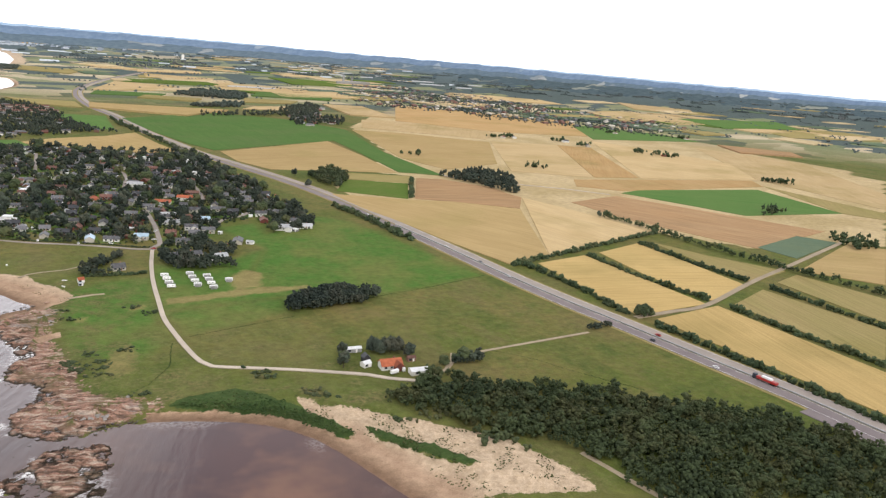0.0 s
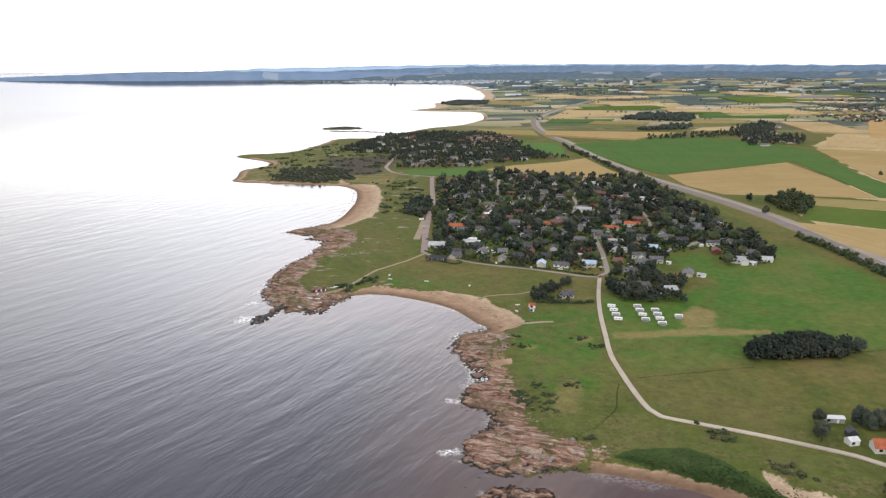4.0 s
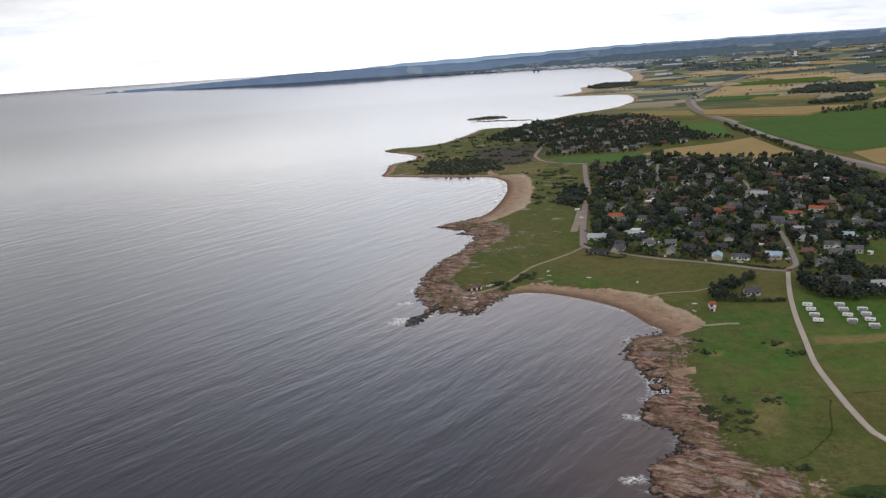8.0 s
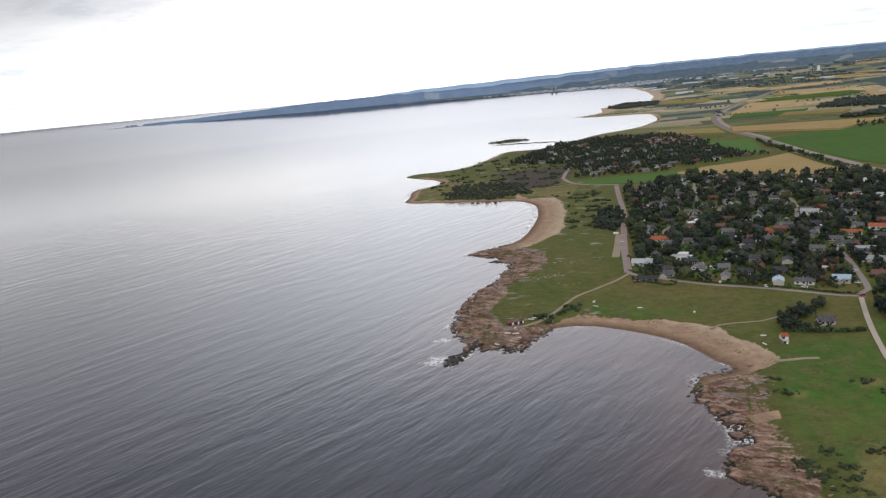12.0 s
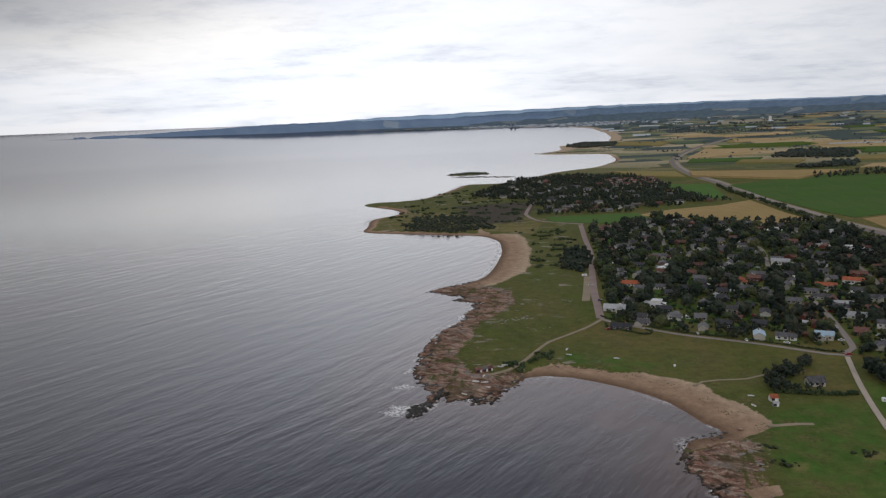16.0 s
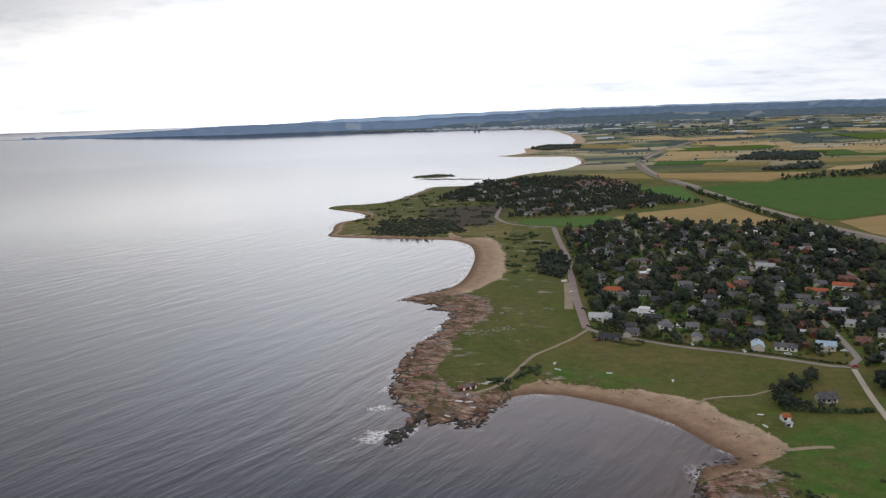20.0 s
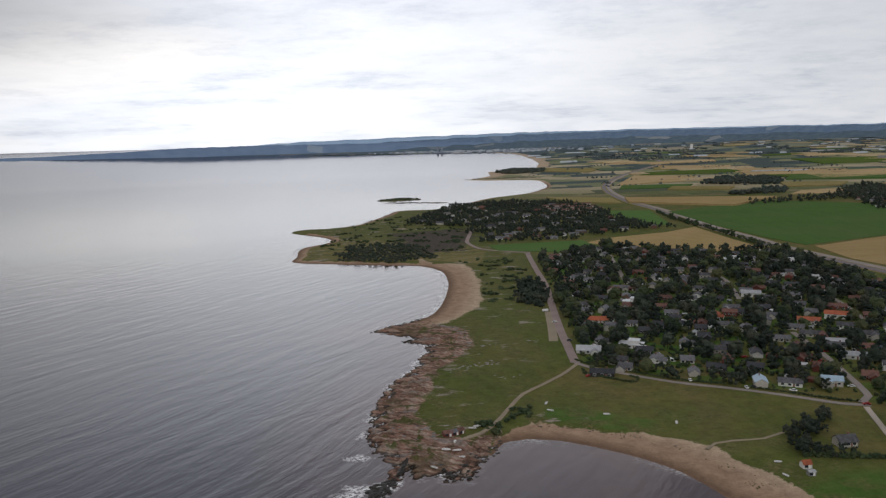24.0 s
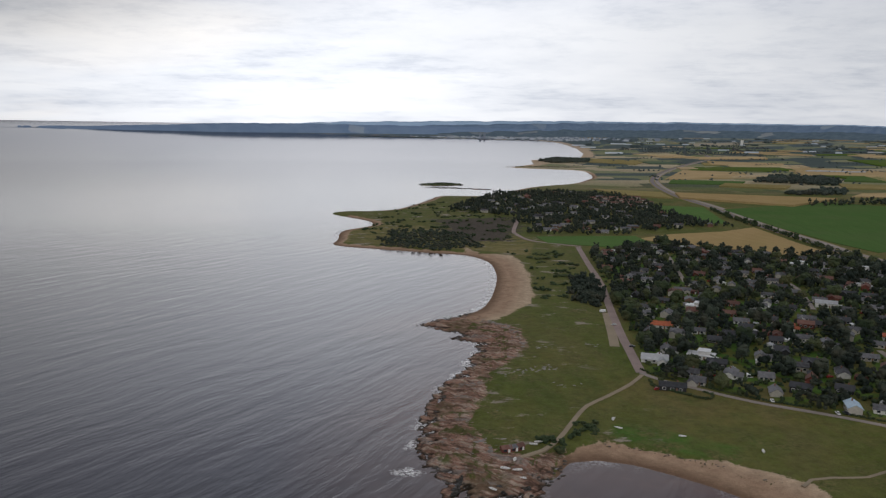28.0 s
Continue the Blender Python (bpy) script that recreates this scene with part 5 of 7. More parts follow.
# ---- houses ----
MAT.update(
    white_wall=plain("white_render", (0.72, 0.71, 0.68), 0.8, 0, 0.12),
    cream_wall=plain("cream_boards", (0.50, 0.47, 0.41), 0.8, 0, 0.15),
    red_wall=plain("falu_red_boards", (0.17, 0.055, 0.042), 0.85, 0, 0.2),
    grey_wall=plain("grey_boards", (0.27, 0.27, 0.265), 0.8, 0, 0.2),
    brown_wall=plain("brown_brick", (0.20, 0.115, 0.08), 0.85, 0, 0.2),
    black_wall=plain("black_tarred_boards", (0.035, 0.035, 0.038), 0.8, 0, 0.2),
    blue_wall=plain("blue_grey_boards", (0.20, 0.25, 0.32), 0.8, 0, 0.15),
    orange_roof=plain("orange_clay_tiles", (0.36, 0.105, 0.05), 0.8, 0, 0.3, 0.5),
    red_roof=plain("weathered_red_tiles", (0.165, 0.086, 0.068), 0.85, 0, 0.3, 0.5),
    grey_roof=plain("grey_concrete_tiles", (0.125, 0.125, 0.132), 0.7, 0, 0.4, 0.5),
    light_roof=plain("pale_grey_roofing", (0.40, 0.41, 0.42), 0.7, 0, 0.2, 0.4),
    dark_roof=plain("black_tiles", (0.05, 0.052, 0.058), 0.7, 0, 0.25, 0.5),
    white_roof=plain("white_flat_roofing", (0.74, 0.75, 0.76), 0.6, 0, 0.1, 0.4),
    blue_roof=plain("light_blue_sheet_roof", (0.38, 0.50, 0.60), 0.5, 0, 0.12, 0.4),
    glass=plain("dark_window_glass", (0.03, 0.036, 0.045), 0.12, 0, 0.1),
    white_paint=plain("white_paint", (0.78, 0.77, 0.75), 0.6, 0, 0.06),
    brick=plain("chimney_brick", (0.24, 0.12, 0.085), 0.9, 0, 0.25),
    steel=plain("galvanised_steel", (0.45, 0.46, 0.47), 0.45, 0.7, 0.15),
    rubber=plain("black_rubber", (0.02, 0.02, 0.02), 0.8),
    car_white=plain("white_car_paint", (0.78, 0.78, 0.78), 0.3, 0, 0.04),
    car_dark=plain("dark_car_paint", (0.05, 0.055, 0.07), 0.3, 0, 0.06),
    car_red=plain("red_car_paint", (0.38, 0.035, 0.03), 0.3, 0, 0.06),
)


def box_bm(bm, low, high, bevel=0.0):
    made = bmesh.ops.create_cube(bm, size=1.0)["verts"]
    for v in made:
        v.co = Vector((low[i] if v.co[i] < 0 else high[i]) for i in range(3))
    if bevel:
        edges = list({e for v in made for e in v.link_edges})
        bmesh.ops.bevel(bm, geom=edges, offset=bevel, segments=2, affect="EDGES")
    return made


CACHE = {}


def shared(key, material_used, fill):
    """A mesh that alike parts share."""
    full = (key, material_used)
    if full not in CACHE:
        bm = bmesh.new()
        fill(bm)
        bmesh.ops.recalc_face_normals(bm, faces=list(bm.faces))
        me = bpy.data.meshes.new(str(key[0]))
        bm.to_mesh(me)
        bm.free()
        me.materials.append(MAT[material_used])
        CACHE[full] = me
    return CACHE[full]


def gable_walls(bm, l, w, h, ridge):
    """Walls of a gabled block, as one closed shell, ridge along x."""
    p = [bm.verts.new(c) for c in (
        (-l / 2, -w / 2, -0.6), (l / 2, -w / 2, -0.6), (l / 2, w / 2, -0.6), (-l / 2, w / 2, -0.6),
        (-l / 2, -w / 2, h), (l / 2, -w / 2, h), (l / 2, w / 2, h), (-l / 2, w / 2, h),
        (-l / 2, 0, h + ridge), (l / 2, 0, h + ridge))]
    for f in ((0, 1, 5, 4), (2, 3, 7, 6), (1, 2, 6, 9, 5), (3, 0, 4, 8, 7), (4, 5, 9, 8), (6, 7, 8, 9)):
        bm.faces.new([p[i] for i in f])


def gable_roof(bm, l, w, h, ridge, over=0.5, thick=0.22):
    """Two sloped slabs with eaves and verges."""
    drop = ridge / (w / 2) * over
    for side in (-1, 1):
        c = []
        for x in (-l / 2 - over, l / 2 + over):
            for y, z in ((0, h + ridge), (side * (w / 2 + over), h - drop)):
                for dz in (0.03, 0.03 + thick):
                    c.append(bm.verts.new((x, y + (0 if y else side * 0.002), z + dz)))
        for f in ((0, 1, 3, 2), (4, 6, 7, 5), (0, 4, 5, 1), (2, 3, 7, 6), (1, 5, 7, 3), (0, 2, 6, 4)):
            bm.faces.new([c[i] for i in f])


def flat_roof(bm, l, w, h):
    box_bm(bm, (-l / 2 - 0.5, -w / 2 - 0.5, h - 0.02), (l / 2 + 0.5, w / 2 + 0.5, h + 0.32), 0.04)


def window_bm(bm, wide, tall):
    box_bm(bm, (-wide / 2, -0.06, -tall / 2), (wide / 2, 0.05, tall / 2))


LOOKS = {
    "W": ("white_wall", "light_roof", "large white rendered house with a pale grey roof"),
    "w": ("white_wall", "grey_roof", "white house with a grey tiled roof"),
    "F": ("white_wall", "white_roof", "modern white house with flat white roofs"),
    "O": ("white_wall", "orange_roof", "house with a bright orange tiled roof"),
    "r": ("red_wall", "red_roof", "red boarded house with a weathered red roof"),
    "g": ("cream_wall", "grey_roof", "cream boarded house with a grey roof"),
    "D": ("black_wall", "dark_roof", "dark boarded house with a black roof"),
    "b": ("cream_wall", "blue_roof", "low cream house with a light blue roof"),
    "n": ("brown_wall", "grey_roof", "brown brick house with a grey roof"),
    "c": ("cream_wall", "red_roof", "cream house with a red-brown tiled roof"),
}


def house(x, y, look_key, length, width, walls, ridge, turn, group="village houses", detailed=True, words="", flat=None, name="house"):
    wall_kind, roof_kind, label = LOOKS[look_key]
    s = shrink_at(x, y)
    top = new(name)
    place = gathered([(x, y, land_z(x))])[0]
    top.location, top.rotation_euler, top.scale = place, (0, 0, turn), (s, s, s)
    tagged(top, words or label, "house", group)
    flat = look_key == "F" if flat is None else flat
    if flat:
        put("wall", shared(("wall", length, width, walls, 0), wall_kind, lambda bm: box_bm(bm, (-length / 2, -width / 2, -0.6), (length / 2, width / 2, walls))), top)
        put("roof", shared(("roof", length, width, walls, 0), roof_kind, lambda bm: flat_roof(bm, length, width, walls)), top)
        if detailed:
            up = put("upper_storey", shared(("upper", length, width, walls), wall_kind, lambda bm: box_bm(bm, (-length * 0.1, -width * 0.32, walls + 0.28), (length * 0.32, width * 0.42, walls + 2.7))), top)
            put("upper_roof", shared(("upper_roof", length, width, walls), roof_kind, lambda bm: box_bm(bm, (-length * 0.14, -width * 0.37, walls + 2.7), (length * 0.36, width * 0.47, walls + 2.95), 0.03)), top)
    else:
        put("wall", shared(("wall", length, width, walls, ridge), wall_kind, lambda bm: gable_walls(bm, length, width, walls, ridge)), top)
        put("roof", shared(("roof", length, width, walls, ridge), roof_kind, lambda bm: gable_roof(bm, length, width, walls, ridge)), top)
        chimney = put("chimney", shared(("chimney",), "brick", lambda bm: (box_bm(bm, (-0.4, -0.35, -1.0), (0.4, 0.35, 0.9)), box_bm(bm, (-0.48, -0.43, 0.9), (0.48, 0.43, 1.05)))), top)
        chimney.location = (length * 0.18, width * 0.06, walls + ridge)
    if not detailed:
        return top
    spots = [(-length * 0.32, -1), (-length * 0.02, -1), (length * 0.3, -1), (-length * 0.28, 1), (length * 0.25, 1)]
    for px, side in spots:
        win = put("window", shared(("window", 1.7), "glass", lambda bm: window_bm(bm, 1.7, 1.25)), top)
        win.location, win.rotation_euler = (px, side * width / 2, walls * 0.56), (0, 0, 0)
        fr = put("window_frame", shared(("window_frame",), "white_paint", lambda bm: [box_bm(bm, *c) for c in (
            ((-1.0, -0.09, 0.62), (1.0, 0.09, 0.76)), ((-1.0, -0.09, -0.76), (1.0, 0.09, -0.62)), ((-1.0, -0.09, -0.62), (-0.86, 0.09, 0.62)), ((0.86, -0.09, -0.62), (1.0, 0.09, 0.62)))]), win)
    door = put("door", shared(("door",), "brown_wall", lambda bm: box_bm(bm, (-0.5, -0.06, -1.05), (0.5, 0.05, 1.05))), top)
    door.location = (length * 0.15, -width / 2, 1.05)
    return top


SIZES = [(13, 8.0, 2.5, 1.9), (15, 8.5, 2.5, 1.8), (11, 7.5, 2.5, 2.3), (13, 8.0, 3.9, 2.0), (17, 9.0, 2.6, 1.8), (10, 7.0, 2.5, 2.5)]
HRNG = np.random.RandomState(5)
SITES = []
STREETS = np.vstack([rounded(s, 4) for s in (SHORE_ROAD, VILLAGE_ROAD, STREET_EAST, STREET_MIDDLE, STREET_WEST, STREET_NORTHEAST, STREET_GREEN, NORTH_ROAD, MOTORWAY[:12], FARM_ROAD)])
for look_key, places in HOUSE_SITES.items():
    for x, y in places:
        gap = np.hypot(STREETS[:, 0] - x, STREETS[:, 1] - y)
        if gap.min() < 8 and x > 6:
            i = gap.argmin()
            off = np.array((x, y)) - STREETS[i]
            x, y = STREETS[i] + off / max(np.hypot(*off), 0.1) * 10
        if SITES and min(math.hypot(x - a, y - b) for a, b, *_ in SITES) < 9:
            continue
        SITES.append((x, y, look_key))
known = len(SITES)
for x, y in np.concatenate([spots_in(WOOD_VILLAGE, 22, HRNG, 6), spots_in(WOOD_VILLAGE_EAST, 23, HRNG, 2)]):
    if min(math.hypot(x - a, y - b) for a, b, *_ in SITES) > 17.5 and np.hypot(STREETS[:, 0] - x, STREETS[:, 1] - y).min() > 9:
        SITES.append((x, y, "gwrwDnwcwgDD"[HRNG.randint(12)]))
for i, (x, y, look_key) in enumerate(SITES):
    l, w, h, r = SIZES[HRNG.randint(len(SIZES))]
    l, w = l * 0.9, w * 0.9
    if look_key in "WFO":
        l, w = (17, 10) if look_key != "O" else (17, 9)
    turn = -0.32 + (0 if HRNG.rand() < 0.78 else math.pi / 2) + HRNG.uniform(-0.16, 0.16)
    home = house(x, y, look_key, l, w, h, r, turn)
    if look_key not in "F" and HRNG.rand() < 0.5:
        wall_kind, roof_kind, _ = LOOKS[look_key]
        side = 1 if HRNG.rand() < 0.5 else -1
        wing = put("wing", shared(("wing", h), wall_kind, lambda bm: gable_walls(bm, 6.0, 5.6, h - 0.1, r * 0.8)), home)
        wing.location, wing.rotation_euler = (side * l * 0.27, -w / 2 - 1.4, 0), (0, 0, math.pi / 2)
        lean_roof = put("wing_roof", shared(("wing_roof", h), roof_kind, lambda bm: gable_roof(bm, 6.0, 5.6, h - 0.1, r * 0.8, 0.4)), home)
        lean_roof.location, lean_roof.rotation_euler = (side * l * 0.27, -w / 2 - 1.4, 0), (0, 0, math.pi / 2)
VILLAGE_HOUSES = [(x, y) for x, y, _ in SITES]

NORTH_HOUSES = []
for x, y in spots_in(WOOD_VILLAGE_NORTH, 37, HRNG, 8):
    edge = inside_and_distance(np.array([x]), np.array([y]), WOOD_VILLAGE_NORTH)[0]
    if HRNG.rand() < (0.95 if y < 760 else 0.34):
        NORTH_HOUSES.append((x, y))
        l, w, h, r = SIZES[HRNG.randint(len(SIZES))]
        house(x, y, "gwgrDngwgn"[HRNG.randint(10)], l, w, h, r, HRNG.uniform(-0.2, 0.2) + (0 if HRNG.rand() < 0.7 else 1.57), "north village houses", detailed=y < 720)
# holiday cottages in rows, with long red-brown roofs
for i in range(5):
    for j in range(3):
        x, y = 95 + i * 24 - j * 4, 1085 + j * 55 + i * 6
        house(x, y, "c", 20, 9.0, 2.8, 2.2, 0.05, "rows of cottages", False, "long holiday cottage with a red-brown tiled roof", name="cottage")
        NORTH_HOUSES.append((x, y))

# ---- trees of the village ----
village_spots = away_from(away_from(np.concatenate([spots_in(WOOD_VILLAGE, 8.2), spots_in(WOOD_VILLAGE_EAST, 8.0)]), [(x + a, y + b) for x, y in VILLAGE_HOUSES for a, b in ((0, 0), (-1, -8), (0, -12))], 6.2), STREETS, 4.5)
village_spots = np.array([p for p in village_spots if RNG.rand() > (0.38 if p[1] < 110 and p[0] < 190 or p[0] < 70 else 0.34) + 0.3 * (wobble(p[0], p[1], 70, 27) > 0.2)])
RNG.shuffle(village_spots)
for x, y in village_spots[:295]:
    tree(x, y, 1.05)
scatter("village_greenery", [(x, y, 1.15) for x, y in village_spots[295:]], LOOSE, "leaf_dark", "dense dark green trees between the houses", "trees")
scatter("garden_bushes", away_from(away_from(spots_in(WOOD_VILLAGE, 7.4), VILLAGE_HOUSES, 6), STREETS, 4), BUSHES, "leaf_hedge", "clipped garden bushes and hedges round the houses", "bushes", 0.45, 1.1)
north_spots = away_from(spots_in(WOOD_VILLAGE_NORTH, 8.2, RNG, 0, 16), [(x, y + b) for x, y in NORTH_HOUSES for b in (0, -12, -24)], 9.5)
scatter("north_greenery", north_spots, DISTANT, "leaf_dark", "dark pines and gardens of the north village", "trees", 0.7, 1.15)
scatter("forest", spots_in(WOOD_FOREST, 3.8, RNG, 0, 6), LOOSE, "leaf_forest", "dense mixed forest beside the dunes", "forest", 0.38, 0.95)
scatter("grove", spots_in(WOOD_GROVE, 3.2, RNG, 0, 1.0), LOOSE, "leaf_dark", "planted dark grove standing in the pasture", "trees", 0.92, 1.05)
scatter("copse", spots_in(WOOD_COPSE, 7.0), DISTANT, "leaf_dark", "dark copse beside the grain fields", "trees", 0.9, 1.3)
scatter("roadside_wood", spots_in(WOOD_MWAYWOOD, 8.0), LOOSE, "leaf", "mixed roadside trees by the motorway", "trees", 0.9, 1.3)
scatter("village_wood", away_from(spots_in(WOOD_VILLAGEWOOD, 6.0), [(x + a, y + b) for x, y in HALL for a in (-12, -4, 4, 12) for b in (0, -7)], 6), LOOSE, "leaf_dark", "tall dark wood behind the caravans", "trees", 0.9, 1.25)
scatter("headland_scrub", inland_of(spots_in(WOOD_HEADLAND_SCRUB, 7.0, RNG, 0, 14), 14), BUSHES, "leaf_dark", "low dark pine scrub on the headland", "bushes", 0.8, 1.7, 0.0, 0.7)
scatter("shore_scrub", spots_in(WOOD_SHORE_SCRUB, 5.0, RNG, 0, 5), BUSHES, "leaf_dark", "dense dark thicket beside the shore road", "bushes", 1.0, 1.7)
scatter("hut_wood", spots_in(WOOD_HUT_WOOD, 4.0, RNG, 0, 2), LOOSE, "leaf_dark", "garden trees round the lone cottage", "trees", 0.55, 0.9)
hedge_line = rounded(VILLAGE_ROAD, 1.6)
scatter("garden_hedge", [(x + 1.0, y + 6.5, 0.5) for i, (x, y) in enumerate(hedge_line) if (i // 9) % 5 != 2], BUSHES, "leaf_hedge", "clipped dark garden hedge along the road", "hedge", 0.8, 1.1, 0.0, 0.8)
scatter("house_hedge", spots_along([(3, -13), (4, -24), (16, -33), (29, -42), (35, -36), (31, -30)], 1.1, 0.3), BUSHES, "leaf_hedge", "clipped dark hedge round a black house", "hedge", 0.35, 0.55)
scatter("cottage_hedge", spots_along(COTTAGE_HEDGE, 1.5, 0.5), BUSHES, "leaf_hedge", "dark garden hedge of the lone cottage", "hedge", 0.6, 0.9)
for i, line in enumerate(HEDGES):
    tall_row = i in (3, 7, 11, 12)
    scatter("hedgerow", spots_along(line, (4.0 if tall_row else 2.6) if i != 11 else 6.5, 2.4 if tall_row else 1.5), LOOSE if tall_row else BUSHES, "leaf_hedge",
            "row of tall dark field trees" if tall_row else "dense dark green field hedgerow", "hedge", 0.5 if tall_row else 0.8, 1.1 if tall_row else 1.6)
scatter("motorway_bushes", np.concatenate([spots_along([(380, 30), (386, -40), (388, -120)], 5, 2.5), spots_along([(296, 760), (292, 860), (290, 1000)], 9, 4)]), BUSHES, "leaf_hedge", "bushes along the motorway verge", "bushes", 1.0, 2.0)
for wood_line in (WOOD_GREEN_FARM, WOOD_FARM_FAR, WOOD_FARM_LINE):
    scatter("farm_wood", spots_in(wood_line, 13), DISTANT, "leaf_dark", "dark trees round a far farmstead", "trees", 0.9, 1.4)
for i, (x, y) in enumerate(spots_in(WOOD_GREEN_FARM, 36, HRNG)):
    house(x, y - 12, "gwrcDg"[i % 6], 18, 9, 3.0, 2.6, 0.2 * (i % 3), "farmstead", False, name="farmhouse")
for wood_line in (WOOD_FAR_WOOD_A, WOOD_FAR_WOOD_B, WOOD_FAR_WOOD_C, WOOD_HEADLAND_TREES):
    scatter("far_wood", spots_in(wood_line, 13), BLOBS, "leaf_far_haze", "distant dark wood among the fields", "trees", 0.7, 1.1)
for x, y in LONE_TREES:
    if 380 < x < 400 and -390 < y < -380:
        continue
    if math.hypot(x, y) < 900:
        tree(x, y, 0.95, label="lone dark green tree beside the fields", group="field trees")
    else:
        scatter("tree_clump", [(x + RNG.normal() * 12, y + RNG.normal() * 6) for i in range(14)], DISTANT, "leaf_hedge", "clump of dark trees round a far farm", "trees", 0.8, 1.3)
        if RNG.rand() < 0.6:
            house(x + 6, y - 14, "rcgw"[RNG.randint(4)], 16, 9, 3.0, 2.6, RNG.uniform(0, 1.5), "farmsteads", False, name="farmhouse")
scatter("road_bushes", FARM_TREES[14:], BUSHES, "leaf_hedge", "low dark bushes beside the gravel road", "bushes", 0.7, 1.2, -0.2, 0.7)
scatter("pasture_clump", [(x + RNG.uniform(-4, 4), y + RNG.uniform(-2, 2), 0.6) for x, y in ((262, -403), (268, -404), (274, -405), (384, -387), (390, -387), (397, -387)) for i in range(5)], LOOSE, "leaf_dark", "dense dark clump of trees in the pasture", "trees", 0.8, 1.1)
scatter("dune_scrub", [(x, y) for x, y in spots_in([(-62, 200), (-8, 190), (-8, 330), (-12, 480), (-90, 470), (-58, 330)], 4.5) if wobble(x, y, 38, 15) + 0.5 * wobble(x, y, 12, 17) > 0.7], BUSHES, "leaf_hedge", "low green scrub behind the north beach", "bushes", 0.7, 1.6, -0.2, 0.6)
scatter("headland_bushes", [(x, y) for x, y in spots_in([(-300, 560), (-150, 480), (-80, 560), (-90, 900), (-240, 1080), (-300, 900)], 6.5) if wobble(x, y, 60, 16) + 0.5 * wobble(x, y, 18, 18) > 0.7], BUSHES, "leaf_hedge", "scattered low bushes on the headland", "bushes", 0.7, 1.7, -0.2, 0.6)
for x, y in FARM_TREES[:14]:
    tree(x, y, 0.85 if 218 < x < 240 else 0.8, 1 if 218 < x < 240 else None, "dark green tree beside the red farm", "farm trees")
scatter("shore_bushes", [(x + RNG.normal() * 3.2, y + RNG.normal() * 1.9) for x, y in SHORE_BUSHES for i in range(13)], BUSHES, "leaf", "low green bushes among shore rocks", "bushes", 0.3, 0.85, -0.3, 0.55)
scatter("track_bushes", [(x + RNG.uniform(-3, 3), y + RNG.uniform(-3, 3)) for x, y in COAST_BUSHES for i in range(4)], BUSHES, "leaf_hedge", "low dark bushes along the sandy track", "bushes", 0.6, 1.1, -0.3, 0.75)

# ---- caravans, boats, farm, vehicles ----
def caravan_bm(bm):
    box_bm(bm, (-3.1, -1.15, 0.45), (3.1, 1.15, 2.6), 0.28)


def awning_bm(bm):
    p = [bm.verts.new(c) for c in ((-2.3, -1.2, 0), (2.3, -1.2, 0), (2.3, -1.2, 2.35), (-2.3, -1.2, 2.35), (-2.4, -3.5, 0), (2.4, -3.5, 0), (2.4, -3.5, 1.8), (-2.4, -3.5, 1.8))]
    for f in ((0, 1, 2, 3), (4, 5, 6, 7), (3, 2, 6, 7), (0, 3, 7, 4), (1, 2, 6, 5)):
        bm.faces.new([p[i] for i in f])


def caravan(x, y, turn):
    top = new("caravan")
    top.location, top.rotation_euler, top.scale = (x, y, land_z(x) + 0.1), (0, 0, turn), (0.94, 0.94, 0.94)
    tagged(top, "white touring caravan parked in a row on grass", "caravan", "parked caravans")
    body = put("body", shared(("caravan_body",), "car_white", caravan_bm), top)
    for px, py, turned in ((-1.6, -1.15, 0), (0.9, -1.15, 0), (-1.4, 1.15, 0), (1.3, 1.15, 0)):
        win = put("window", shared(("caravan_window",), "glass", lambda bm: box_bm(bm, (-0.45, -0.03, -0.22), (0.45, 0.03, 0.22), 0.02)), body)
        win.location = (px, py, 1.75)
    hatch = put("roof_hatch", shared(("hatch",), "white_paint", lambda bm: box_bm(bm, (-0.35, -0.35, 0), (0.35, 0.35, 0.16), 0.03)), body)
    hatch.location = (0.6, 0, 2.6)
    for side in (-1, 1):
        wheel = put("wheel", shared(("wheel",), "rubber", lambda bm: bmesh.ops.create_cone(bm, cap_ends=True, segments=14, radius1=0.34, radius2=0.34, depth=0.22, matrix=Matrix.Rotation(math.pi / 2, 4, "X"))), top)
        wheel.location = (-0.2, side * 1.0, 0.3)
    if int(y) % 3:
        put("awning", shared(("awning",), "grey_wall", awning_bm), top, "grey canvas awning")
    bar = put("drawbar", shared(("drawbar",), "steel", lambda bm: box_bm(bm, (3.0, -0.08, 0.38), (4.4, 0.08, 0.5))), top)
    return top


for i, (x, y) in enumerate(CARAVANS):
    caravan(x, y, math.radians(-14 + 3 * (i % 3)))


def hull_bm(bm):
    rows = []
    for x, wide, keel in ((-2.2, 0.75, 0.12), (-1.0, 0.95, 0.02), (0.4, 0.95, 0.0), (1.6, 0.65, 0.1), (2.5, 0.06, 0.45)):
        rows.append([bm.verts.new((x, s * wide * k, z)) for s, k, z in ((-1, 1, 0.8), (-1, 0.6, 0.25 + keel * 0.5), (1, 0.02, keel), (1, 0.6, 0.25 + keel * 0.5), (1, 1, 0.8))])
    for a, b in zip(rows, rows[1:]):
        for k in range(4):
            bm.faces.new((a[k], b[k], b[k + 1], a[k + 1]))
    bm.faces.new(rows[0])


